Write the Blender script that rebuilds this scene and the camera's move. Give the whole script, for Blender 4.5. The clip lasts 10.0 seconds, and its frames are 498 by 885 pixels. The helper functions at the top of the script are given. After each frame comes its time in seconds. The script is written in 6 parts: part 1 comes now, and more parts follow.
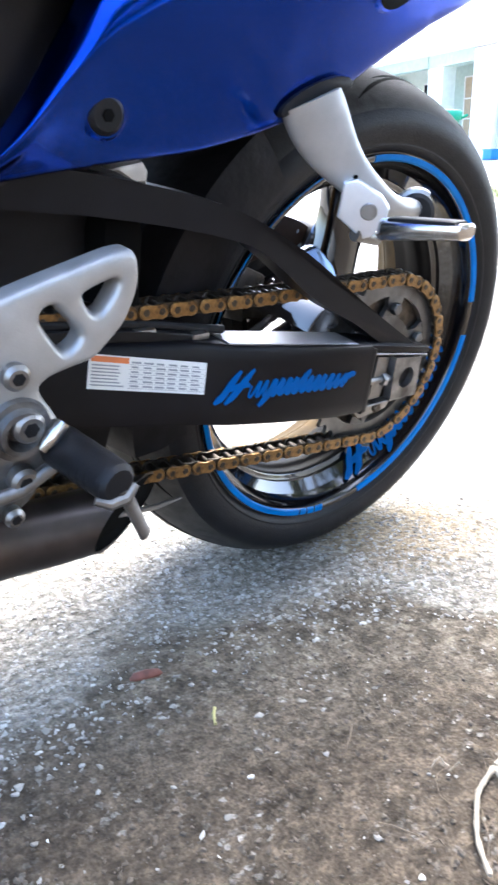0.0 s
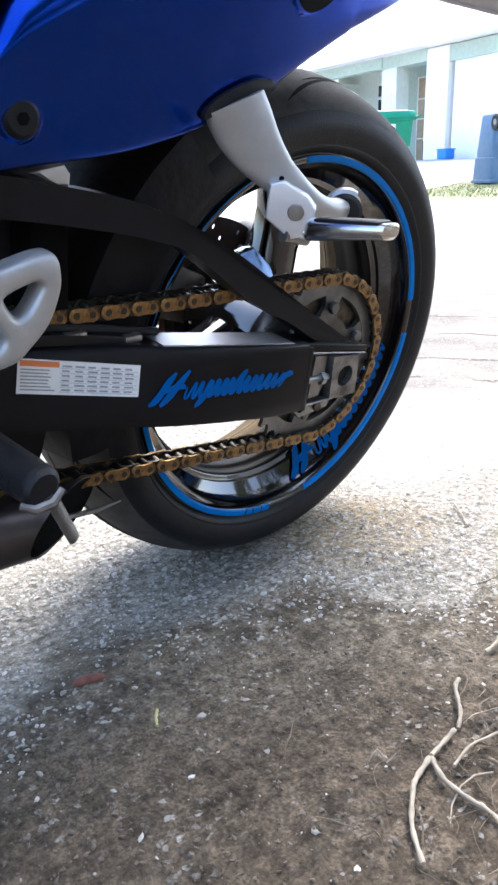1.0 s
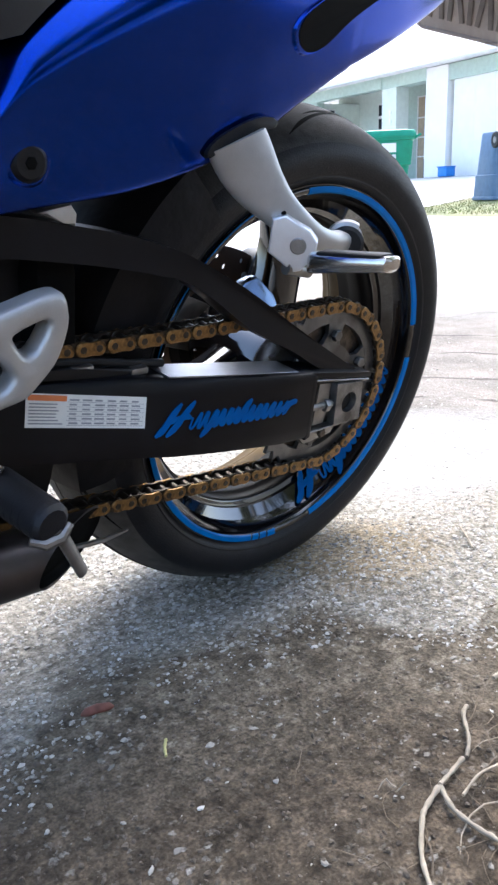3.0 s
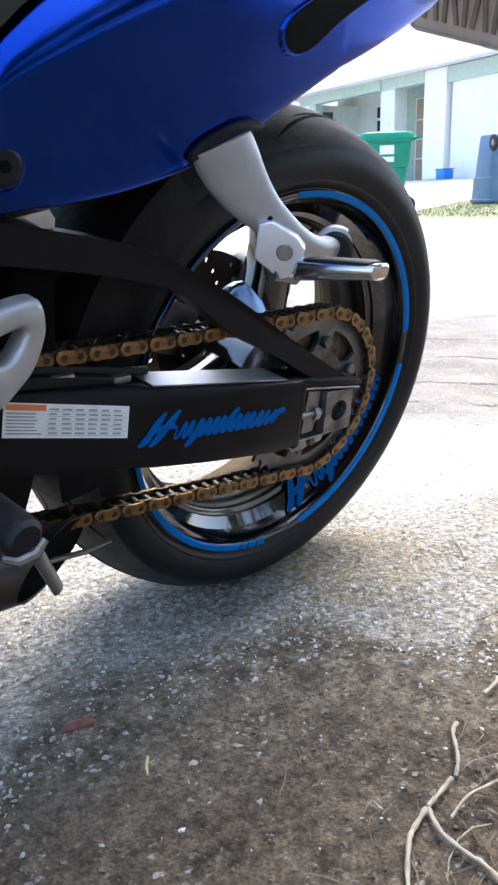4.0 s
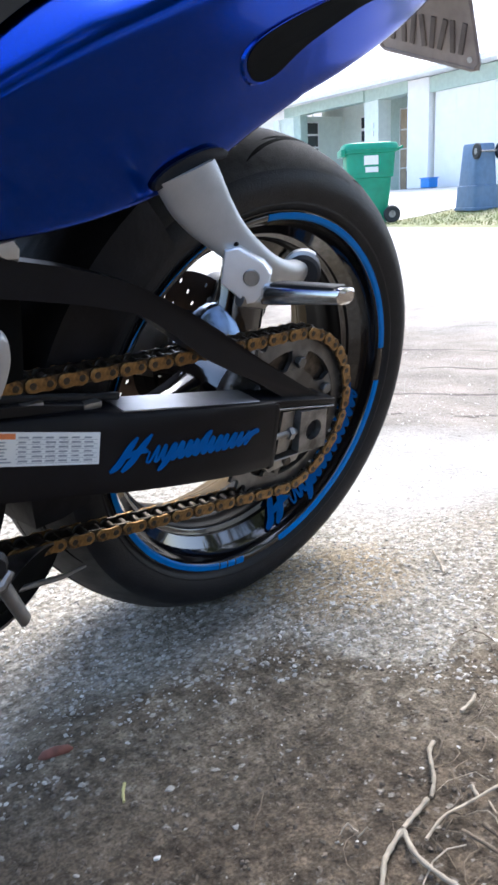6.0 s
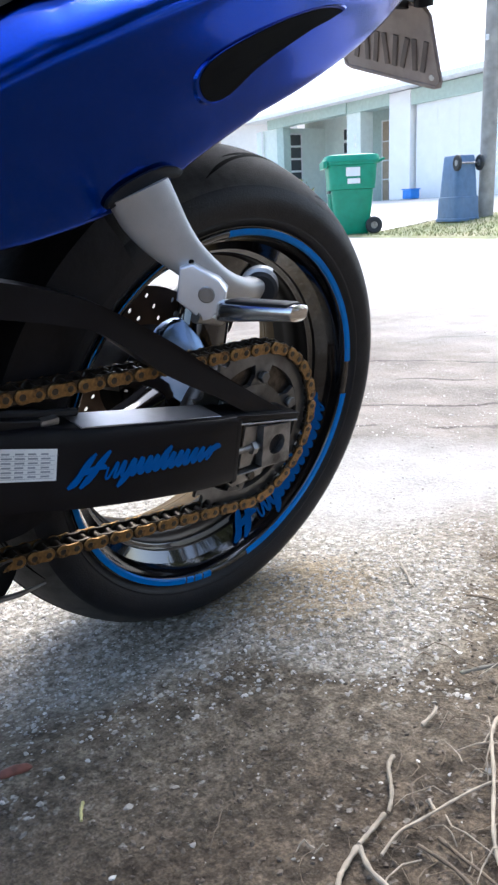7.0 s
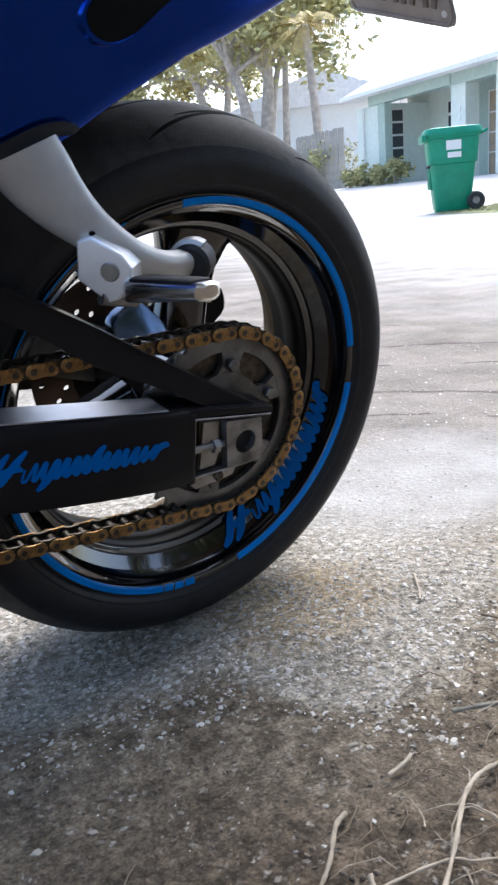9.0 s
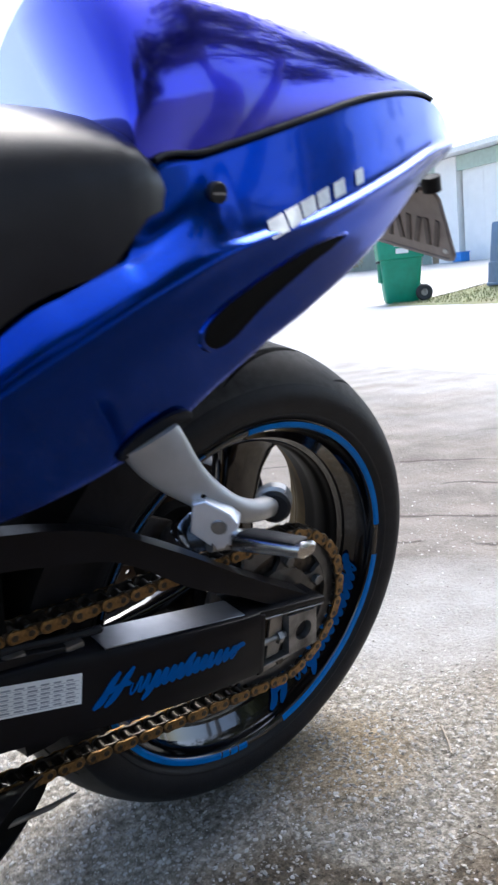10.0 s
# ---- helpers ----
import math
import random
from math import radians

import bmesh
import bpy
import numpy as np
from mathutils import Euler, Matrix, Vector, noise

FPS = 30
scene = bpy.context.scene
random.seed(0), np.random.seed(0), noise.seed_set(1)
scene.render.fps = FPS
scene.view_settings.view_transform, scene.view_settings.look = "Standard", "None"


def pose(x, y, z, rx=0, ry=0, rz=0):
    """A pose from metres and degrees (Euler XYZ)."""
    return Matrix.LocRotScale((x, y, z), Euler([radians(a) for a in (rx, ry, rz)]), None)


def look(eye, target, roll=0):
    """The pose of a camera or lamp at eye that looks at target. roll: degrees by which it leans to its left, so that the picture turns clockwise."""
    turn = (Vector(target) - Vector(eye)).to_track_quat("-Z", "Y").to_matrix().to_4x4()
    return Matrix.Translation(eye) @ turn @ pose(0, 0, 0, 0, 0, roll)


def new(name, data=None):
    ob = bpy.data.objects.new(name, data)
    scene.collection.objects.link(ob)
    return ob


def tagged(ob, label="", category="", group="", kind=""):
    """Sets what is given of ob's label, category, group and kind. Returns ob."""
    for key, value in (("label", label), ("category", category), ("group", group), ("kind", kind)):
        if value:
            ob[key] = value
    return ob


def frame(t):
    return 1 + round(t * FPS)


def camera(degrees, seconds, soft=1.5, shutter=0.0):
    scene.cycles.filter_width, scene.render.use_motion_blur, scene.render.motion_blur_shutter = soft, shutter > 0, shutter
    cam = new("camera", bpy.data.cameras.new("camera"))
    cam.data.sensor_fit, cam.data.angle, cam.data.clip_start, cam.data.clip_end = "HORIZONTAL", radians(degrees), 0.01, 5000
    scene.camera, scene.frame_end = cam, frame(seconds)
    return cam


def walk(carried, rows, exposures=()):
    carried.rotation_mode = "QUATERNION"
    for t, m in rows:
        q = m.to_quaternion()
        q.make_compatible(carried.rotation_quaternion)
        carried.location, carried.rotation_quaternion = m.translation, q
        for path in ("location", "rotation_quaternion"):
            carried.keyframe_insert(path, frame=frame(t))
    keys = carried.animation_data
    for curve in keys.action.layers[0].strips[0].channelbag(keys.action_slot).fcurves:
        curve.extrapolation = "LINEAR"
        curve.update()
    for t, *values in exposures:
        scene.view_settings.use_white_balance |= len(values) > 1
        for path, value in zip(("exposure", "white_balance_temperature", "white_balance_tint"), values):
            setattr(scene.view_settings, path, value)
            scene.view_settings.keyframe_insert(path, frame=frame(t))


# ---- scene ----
cam = camera(35.9, 10.0, soft=2.5, shutter=0.6)
PATH = [
    (0.00, (-0.6715, -0.6278, 0.4670), (-0.0793, 0.1050, 0.1319), -1.31),
    (0.50, (-0.6601, -0.6416, 0.4626), (-0.0465, 0.0716, 0.1237), -1.23),
    (1.00, (-0.6531, -0.6475, 0.4669), (-0.0264, 0.0561, 0.1319), -1.76),
    (1.50, (-0.6541, -0.6510, 0.4779), (-0.0266, 0.0610, 0.1630), -1.54),
    (2.00, (-0.6561, -0.6522, 0.4784), (-0.0268, 0.0602, 0.1678), -2.02),
    (2.50, (-0.6624, -0.6519, 0.4788), (-0.0360, 0.0616, 0.1649), -2.59),
    (4.00, (-0.6344, -0.6433, 0.4823), (-0.0044, 0.0677, 0.1698), -2.19),
    (4.50, (-0.6383, -0.6420, 0.4824), (-0.0123, 0.0710, 0.1666), -2.74),
    (5.00, (-0.6354, -0.6433, 0.4804), (-0.0108, 0.0679, 0.1578), -3.10),
    (6.50, (-0.6100, -0.6642, 0.4987), (0.0415, 0.0364, 0.2079), -2.92),
    (7.00, (-0.6018, -0.6726, 0.4985), (0.0559, 0.0226, 0.2087), -2.91),
    (7.50, (-0.5946, -0.6743, 0.4975), (0.0673, 0.0162, 0.2056), -2.44),
    (8.00, (-0.5612, -0.7000, 0.4910), (0.0959, -0.0077, 0.1928), -1.87),
    (8.10, (-0.5520, -0.7020, 0.4900), (0.7200, 0.7150, -0.1210), -2.50),
    (8.30, (-0.5300, -0.7070, 0.4810), (0.6430, 0.7860, -0.1470), -4.10),
    (8.50, (-0.4886, -0.6883, 0.4790), (0.0663, 0.0859, 0.1746), -5.17),
    (8.60, (-0.4740, -0.6960, 0.4810), (0.6110, 0.8760, -0.1130), -6.20),
    (9.00, (-0.4277, -0.6902, 0.4729), (0.1240, 0.0877, 0.1720), -5.11),
    (9.10, (-0.4240, -0.6920, 0.4730), (0.6640, 0.8740, -0.1290), -6.40),
    (9.30, (-0.4290, -0.6920, 0.4840), (0.6620, 0.8930, -0.0600), -6.70),
    (9.50, (-0.4426, -0.6792, 0.5146), (0.1565, 0.0877, 0.2846), -7.00),
    (9.60, (-0.4820, -0.6990, 0.5380), (0.7570, 0.8140, 0.1160), -7.10),
    (9.80, (-0.5250, -0.7050, 0.5980), (0.7050, 0.8260, 0.2210), -8.00),
    (10.00, (-0.5533, -0.6969, 0.6407), (0.0649, 0.0615, 0.4344), -5.86),
]
walk(cam, [(t, look(eye, target, roll)) for t, eye, target, roll in PATH],
     exposures=[(t, 2.16 + e, 5950, 8) for t, e in ((0.0, 1.15), (0.4, 0.76), (1.0, 0.42), (2.0, 0.23), (2.5, 0.21), (5.0, 0.15), (7.0, -0.06), (8.0, -0.28), (9.0, -0.36), (9.5, -0.34), (10.0, -0.42))])

# ---- world, sun ----
SUN_ELEV, SUN_AZ = 58.0, 30.0     # azimuth: degrees from +x towards +y, where the sun stands
world = bpy.data.worlds.new("sky")
scene.world = world
world.use_nodes = True
wn = world.node_tree
wn.nodes.clear()
sky = wn.nodes.new("ShaderNodeTexSky")
sky.sky_type, sky.sun_disc = "NISHITA", False
sky.sun_elevation, sky.sun_rotation = radians(SUN_ELEV), radians(90 - SUN_AZ)
sky.air_density, sky.dust_density = 1.0, 4.0
wbg = wn.nodes.new("ShaderNodeBackground")
wbg.inputs["Strength"].default_value = 0.15
wout = wn.nodes.new("ShaderNodeOutputWorld")
wn.links.new(sky.outputs[0], wbg.inputs["Color"])
wn.links.new(wbg.outputs[0], wout.inputs["Surface"])
sun_data = bpy.data.lights.new("sun", "SUN")
sun_data.energy, sun_data.angle, sun_data.color = 1.1, radians(50), (1.0, 0.95, 0.88)
sun = new("sun", sun_data)
sun.matrix_world = look((math.cos(radians(SUN_AZ)) * math.cos(radians(SUN_ELEV)) * 30,
                         math.sin(radians(SUN_AZ)) * math.cos(radians(SUN_ELEV)) * 30,
                         math.sin(radians(SUN_ELEV)) * 30), (0, 0, 0))


# ---- materials ----
def mat(name, color, rough=0.5, metal=0.0, vary=0.15, scale=30.0, bump=0.0, bump_scale=200.0, spec=0.5,
        coat=0.0, second=None, second_scale=4.0, second_amount=0.5, rough_vary=0.1):
    """A surface with grain at one scale, stains at another, uneven gloss and fine relief."""
    m = bpy.data.materials.new(name)
    m.use_nodes = True
    nt = m.node_tree
    bsdf = nt.nodes["Principled BSDF"]
    co = nt.nodes.new("ShaderNodeTexCoord")
    n1 = nt.nodes.new("ShaderNodeTexNoise")
    n1.inputs["Scale"].default_value, n1.inputs["Detail"].default_value = scale, 6
    nt.links.new(co.outputs["Object"], n1.inputs["Vector"])
    ramp = nt.nodes.new("ShaderNodeValToRGB")
    lo = [max(0, c * (1 - vary)) for c in color]
    hi = [min(1, c * (1 + vary)) for c in color]
    ramp.color_ramp.elements[0].position, ramp.color_ramp.elements[1].position = 0.3, 0.7
    ramp.color_ramp.elements[0].color = (*lo, 1)
    ramp.color_ramp.elements[1].color = (*hi, 1)
    nt.links.new(n1.outputs["Fac"], ramp.inputs["Fac"])
    col = ramp.outputs["Color"]
    n2 = nt.nodes.new("ShaderNodeTexNoise")
    n2.inputs["Scale"].default_value, n2.inputs["Detail"].default_value = second_scale, 5
    nt.links.new(co.outputs["Object"], n2.inputs["Vector"])
    if second:
        r2 = nt.nodes.new("ShaderNodeValToRGB")
        r2.color_ramp.elements[0].position, r2.color_ramp.elements[1].position = 0.48, 0.66
        r2.color_ramp.elements[0].color = (0, 0, 0, 1)
        r2.color_ramp.elements[1].color = (second_amount,) * 3 + (1,)
        nt.links.new(n2.outputs["Fac"], r2.inputs["Fac"])
        mix = nt.nodes.new("ShaderNodeMix")
        mix.data_type = "RGBA"
        nt.links.new(r2.outputs["Color"], mix.inputs["Factor"])
        nt.links.new(col, mix.inputs["A"])
        mix.inputs["B"].default_value = (*second, 1)
        col = mix.outputs["Result"]
    nt.links.new(col, bsdf.inputs["Base Color"])
    rr = nt.nodes.new("ShaderNodeMapRange")
    rr.inputs["To Min"].default_value = max(0.02, rough - rough_vary)
    rr.inputs["To Max"].default_value = min(1.0, rough + rough_vary)
    nt.links.new(n2.outputs["Fac"], rr.inputs["Value"])
    nt.links.new(rr.outputs["Result"], bsdf.inputs["Roughness"])
    bsdf.inputs["Metallic"].default_value = metal
    bsdf.inputs["Specular IOR Level"].default_value = spec
    if coat:
        bsdf.inputs["Coat Weight"].default_value, bsdf.inputs["Coat Roughness"].default_value = coat, 0.04
    if bump:
        nb = nt.nodes.new("ShaderNodeTexNoise")
        nb.inputs["Scale"].default_value, nb.inputs["Detail"].default_value = bump_scale, 4
        nt.links.new(co.outputs["Object"], nb.inputs["Vector"])
        bn = nt.nodes.new("ShaderNodeBump")
        bn.inputs["Strength"].default_value, bn.inputs["Distance"].default_value = bump, 0.002
        nt.links.new(nb.outputs["Fac"], bn.inputs["Height"])
        nt.links.new(bn.outputs["Normal"], bsdf.inputs["Normal"])
    return m


M_BLUE = mat("blue_metallic_paint", (0.0, 0.034, 0.32), 0.19, 1.0, 0.25, 900, second=(0.0, 0.027, 0.26), second_scale=3, coat=0.30, rough_vary=0.04, spec=0.0)
M_VIOLET = mat("violet_blue_paint", (0.022, 0.022, 0.46), 0.14, 0.9, 0.2, 900, coat=1.0, rough_vary=0.05)
M_RUBBER = mat("tyre_rubber", (0.0105, 0.0105, 0.0125), 0.55, 0, 0.25, 60, 0.25, 500, spec=0.25, second=(0.022, 0.0215, 0.021), second_scale=9, second_amount=0.5)
M_RIM = mat("gloss_black_rim", (0.003, 0.003, 0.0045), 0.10, 0, 0.2, 40, spec=0.6, coat=0.9, rough_vary=0.03, second=(0.006, 0.0055, 0.005), second_scale=20, second_amount=0.3)
M_TAPE = mat("blue_tape", (0.0, 0.15, 0.50), 0.45, 0, 0.1, 80, spec=0.15)
M_DECAL = mat("blue_decal", (0.0, 0.085, 0.31), 0.5, 0, 0.1, 80, spec=0.12)
M_ARM = mat("satin_black_swingarm", (0.0042, 0.0042, 0.0060), 0.33, 0, 0.25, 30, 0.06, 600, spec=0.20, second=(0.008, 0.0078, 0.0085), second_scale=8, second_amount=0.35)
M_ALU = mat("cast_aluminium", (0.46, 0.455, 0.445), 0.42, 0.85, 0.1, 60, 0.15, 700, second=(0.42, 0.40, 0.37), second_scale=14, second_amount=0.4)
M_SILVER = mat("silver_paint", (0.44, 0.435, 0.425), 0.40, 0.5, 0.08, 50, 0.10, 700, second=(0.33, 0.32, 0.31), second_scale=12, second_amount=0.35)
M_PEG = mat("worn_polished_aluminium", (0.74, 0.73, 0.71), 0.22, 1.0, 0.10, 60, 0.05, 500, rough_vary=0.1)
M_CHROME = mat("polished_metal", (0.62, 0.61, 0.60), 0.16, 1.0, 0.08, 30, rough_vary=0.08)
M_STEEL = mat("dull_steel", (0.30, 0.29, 0.28), 0.4, 0.9, 0.25, 50, 0.2, 400, second=(0.10, 0.085, 0.07), second_scale=25, second_amount=0.6)
M_SPROCKET = mat("sprocket_steel", (0.17, 0.17, 0.17), 0.42, 0.9, 0.2, 50, 0.15, 400, second=(0.07, 0.065, 0.06), second_scale=22, second_amount=0.7)
M_GOLD = mat("gold_chain", (0.31, 0.175, 0.060), 0.42, 0.65, 0.45, 130, 0.2, 500, second=(0.025, 0.017, 0.010), second_scale=90, second_amount=0.95)
M_CHAINDARK = mat("greasy_chain_steel", (0.07, 0.06, 0.05), 0.3, 0.9, 0.4, 120, 0.2, 500)
M_BLACK = mat("black_plastic", (0.010, 0.010, 0.0115), 0.48, 0, 0.2, 40, 0.15, 600, spec=0.22)
M_SEAT = mat("black_vinyl", (0.006, 0.006, 0.009), 0.34, 0, 0.2, 50, 0.10, 700, spec=0.36)
M_EXHAUST = mat("dark_exhaust_metal", (0.075, 0.064, 0.06), 0.36, 0.8, 0.3, 25, second=(0.12, 0.09, 0.07), second_scale=7, second_amount=0.5)
M_GREASE = mat("greasy_casting", (0.24, 0.235, 0.23), 0.33, 0.75, 0.4, 45, 0.4, 250, second=(0.035, 0.03, 0.027), second_scale=30, second_amount=0.85)
M_LABEL = mat("white_label", (0.72, 0.72, 0.70), 0.45, 0, 0.05, 60)
M_ORANGE = mat("orange_print", (0.62, 0.17, 0.05), 0.5)
M_INK = mat("grey_print", (0.27, 0.28, 0.30), 0.5)
M_PLATE = mat("weathered_plate", (0.36, 0.31, 0.285), 0.5, 0.0, 0.2, 40, 0.2, 300, second=(0.27, 0.23, 0.21), second_scale=18)
M_STICKER = mat("silver_sticker", (0.66, 0.68, 0.66), 0.35, 0.2, 0.15, 90)
M_TREAD = mat("dusty_tread_rubber", (0.046, 0.045, 0.044), 0.75, 0, 0.3, 80, 0.3, 500, spec=0.25, second=(0.085, 0.080, 0.073), second_scale=12, second_amount=0.5)
M_RIMBROWN = mat("matt_brown_rim", (0.085, 0.055, 0.022), 0.6, 0, 0.3, 30, spec=0.06, second=(0.04, 0.027, 0.013), second_scale=12)
M_RIMMATT = mat("matt_black_rim", (0.005, 0.0046, 0.0045), 0.55, 0, 0.3, 30, spec=0.09, second=(0.010, 0.008, 0.006), second_scale=10)
M_FENDER = mat("crinkled_black_liner", (0.010, 0.010, 0.012), 0.5, 0, 0.3, 40, 0.6, 60, spec=0.16, second=(0.016, 0.015, 0.015), second_scale=15)
# the blue-grey paints the sky's reflection on gloss black castings
M_SKYSHEEN = mat("sky_sheen_casting", (0.10, 0.135, 0.20), 0.17, 0.9, 0.15, 30, second=(0.06, 0.08, 0.125), second_scale=25, rough_vary=0.05)
M_DISC = mat("heat_browned_disc", (0.11, 0.075, 0.055), 0.45, 0.7, 0.2, 40, second=(0.06, 0.04, 0.028), second_scale=18)
M_MOUNT = mat("bright_machined_mount", (0.72, 0.74, 0.78), 0.34, 0.7, 0.06, 60, 0.05, 500, rough_vary=0.08)
M_ARMSTREAK = mat("arm_highlight_metal", (0.46, 0.46, 0.475), 0.42, 0.9, 0.10, 40, 0.05, 400, second=(0.32, 0.315, 0.31), second_scale=12, rough_vary=0.06)
M_PLATEINK = mat("plate_relief_paint", (0.15, 0.125, 0.115), 0.55, 0.0, 0.2, 60)
M_DARK = mat("matt_black_recess", (0.003, 0.003, 0.003), 0.8, 0, 0.2, 40, spec=0.08)
# near-black that paints the shade inside the tread grooves
M_GROOVESHADE = mat("tread_groove_shade", (0.004, 0.004, 0.004), 0.9, 0, 0.2, 60, spec=0.1)


# ---- mesh helpers ----
def finish(name, bm, material, smooth=True, auto=35):
    bmesh.ops.recalc_face_normals(bm, faces=bm.faces)
    if smooth:
        for f in bm.faces:
            f.smooth = True
        lim = radians(auto)
        for e in bm.edges:
            if len(e.link_faces) == 2 and e.calc_face_angle(0) > lim:
                e.smooth = False
    me = bpy.data.meshes.new(name)
    bm.to_mesh(me)
    bm.free()
    for m in (material if isinstance(material, (list, tuple)) else [material]):
        me.materials.append(m)
    return me


def thing(name, bm, material, label, category, kind="", group="", smooth=True, auto=35):
    return tagged(new(name, finish(name, bm, material, smooth, auto)), label, category, group, kind)


def holder(name, m, label, category, group="", kind=""):
    ob = new(name)
    ob.empty_display_size = 0.1
    ob.matrix_basis = m
    return tagged(ob, label, category, group, kind)


def part(name, bm, material, parent, label="", smooth=True, auto=35, shift=None):
    ob = new(name, finish(name, bm, material, smooth, auto))
    ob.parent = parent
    if shift:
        ob.location = shift
    return tagged(ob, label)


def piece(name, me, parent, m):
    ob = new(name, me)
    ob.parent = parent
    ob.matrix_basis = m
    return ob


def add_box(bm, x0, x1, y0, y1, z0, z1, bevel=0.0, m=None):
    vs = [bm.verts.new((x, y, z)) for x in (x0, x1) for y in (y0, y1) for z in (z0, z1)]
    fs = [bm.faces.new([vs[i] for i in q]) for q in ((0, 1, 3, 2), (4, 6, 7, 5), (0, 4, 5, 1), (2, 3, 7, 6), (0, 2, 6, 4), (1, 5, 7, 3))]
    if bevel:
        es = list({e for f in fs for e in f.edges})
        r = bmesh.ops.bevel(bm, geom=es, offset=bevel, segments=2, affect="EDGES", profile=0.6)
        vs = list({v for f in r["faces"] for v in f.verts} | {v for v in vs if v.is_valid})
    if m is not None:
        bmesh.ops.transform(bm, matrix=m, verts=[v for v in vs if v.is_valid])
    return bm


def box(x0, x1, y0, y1, z0, z1, bevel=0.0, m=None):
    return add_box(bmesh.new(), x0, x1, y0, y1, z0, z1, bevel, m)


def add_prism(bm, poly, y0, y1, bevel=0.0, seg=2):
    """A plate whose outline lies in x, z, from y0 to y1; y0 and y1 may be functions of (x, z)."""
    f0 = y0 if callable(y0) else (lambda x, z: y0)
    f1 = y1 if callable(y1) else (lambda x, z: y1)
    a = [bm.verts.new((x, f0(x, z), z)) for x, z in poly]
    b = [bm.verts.new((x, f1(x, z), z)) for x, z in poly]
    n = len(poly)
    fa, fb = bm.faces.new(a), bm.faces.new(b[::-1])
    for i in range(n):
        bm.faces.new((a[i], b[i], b[(i + 1) % n], a[(i + 1) % n]))
    if bevel:
        es = [e for e in fa.edges] + [e for e in fb.edges]
        bmesh.ops.bevel(bm, geom=es, offset=bevel, segments=seg, affect="EDGES", profile=0.6)
    return bm


def prism(poly, y0, y1, bevel=0.0, seg=2):
    return add_prism(bmesh.new(), poly, y0, y1, bevel, seg)


def smooth_loop(poly, per=6, closed=True):
    """A Catmull-Rom curve through the points."""
    out, n = [], len(poly)
    for i in range(n if closed else n - 1):
        p = [Vector(poly[(i + k) % n] if closed else poly[min(max(i + k, 0), n - 1)]) for k in (-1, 0, 1, 2)]
        for s in range(per):
            t = s / per
            out.append(tuple(0.5 * (2 * p[1] + (p[2] - p[0]) * t + (2 * p[0] - 5 * p[1] + 4 * p[2] - p[3]) * t * t
                                    + (3 * p[1] - p[0] - 3 * p[2] + p[3]) * t ** 3)))
    if not closed:
        out.append(tuple(poly[-1]))
    return out


def add_tube(bm, pts, radius, seg=12, caps=True, flat=1.0):
    """A tube along points; radius one number or one for each point."""
    pts = [Vector(p) for p in pts]
    rad = radius if isinstance(radius, (list, tuple)) else [radius] * len(pts)
    rings, up = [], None
    for i, p in enumerate(pts):
        d = (pts[min(i + 1, len(pts) - 1)] - pts[max(i - 1, 0)]).normalized()
        if up is None:
            up = d.orthogonal().normalized()
        up = (up - d * up.dot(d)).normalized()
        side = d.cross(up)
        rings.append([bm.verts.new(p + rad[i] * (math.cos(a) * up + flat * math.sin(a) * side))
                      for a in (2 * math.pi * k / seg for k in range(seg))])
    for a, b in zip(rings, rings[1:]):
        for k in range(seg):
            bm.faces.new((a[k], a[(k + 1) % seg], b[(k + 1) % seg], b[k]))
    if caps:
        bm.faces.new(rings[0][::-1])
        bm.faces.new(rings[-1])
    return bm


def tube(pts, radius, seg=12, caps=True, flat=1.0):
    return add_tube(bmesh.new(), pts, radius, seg, caps, flat)


def add_revolve(bm, profile, seg=96, a0=0.0, a1=360.0, close=False):
    """A body of revolution about the y axis from (r, y) points; close joins the profile's ends."""
    full = abs(a1 - a0) >= 359.9
    n = seg if full else seg + 1
    rings = []
    for k in range(n):
        a = radians(a0 + (a1 - a0) * k / seg)
        rings.append([bm.verts.new((r * math.cos(a), y, r * math.sin(a))) for r, y in profile])
    for k in range(seg if full else seg):
        A, B = rings[k], rings[(k + 1) % n]
        for i in range(len(profile) if close else len(profile) - 1):
            j = (i + 1) % len(profile)
            bm.faces.new((A[i], A[j], B[j], B[i]))
    if close and not full:
        bm.faces.new(rings[0])
        bm.faces.new(rings[-1][::-1])
    return bm


def revolve(profile, seg=96, a0=0.0, a1=360.0, close=False):
    return add_revolve(bmesh.new(), profile, seg, a0, a1, close)


def cyl_y(x, z, r, y0, y1, seg=24, bevel=0.0015):
    """A disc or bolt head whose axis runs along y."""
    b = min(bevel, r * 0.4, abs(y1 - y0) * 0.4)
    bm = revolve([(0.0001, y0), (r - b, y0), (r, y0 + b * (1 if y1 > y0 else -1)), (r, y1 - b * (1 if y1 > y0 else -1)), (r - b, y1), (0.0001, y1)], seg)
    bmesh.ops.translate(bm, vec=(x, 0, z), verts=bm.verts)
    return bm


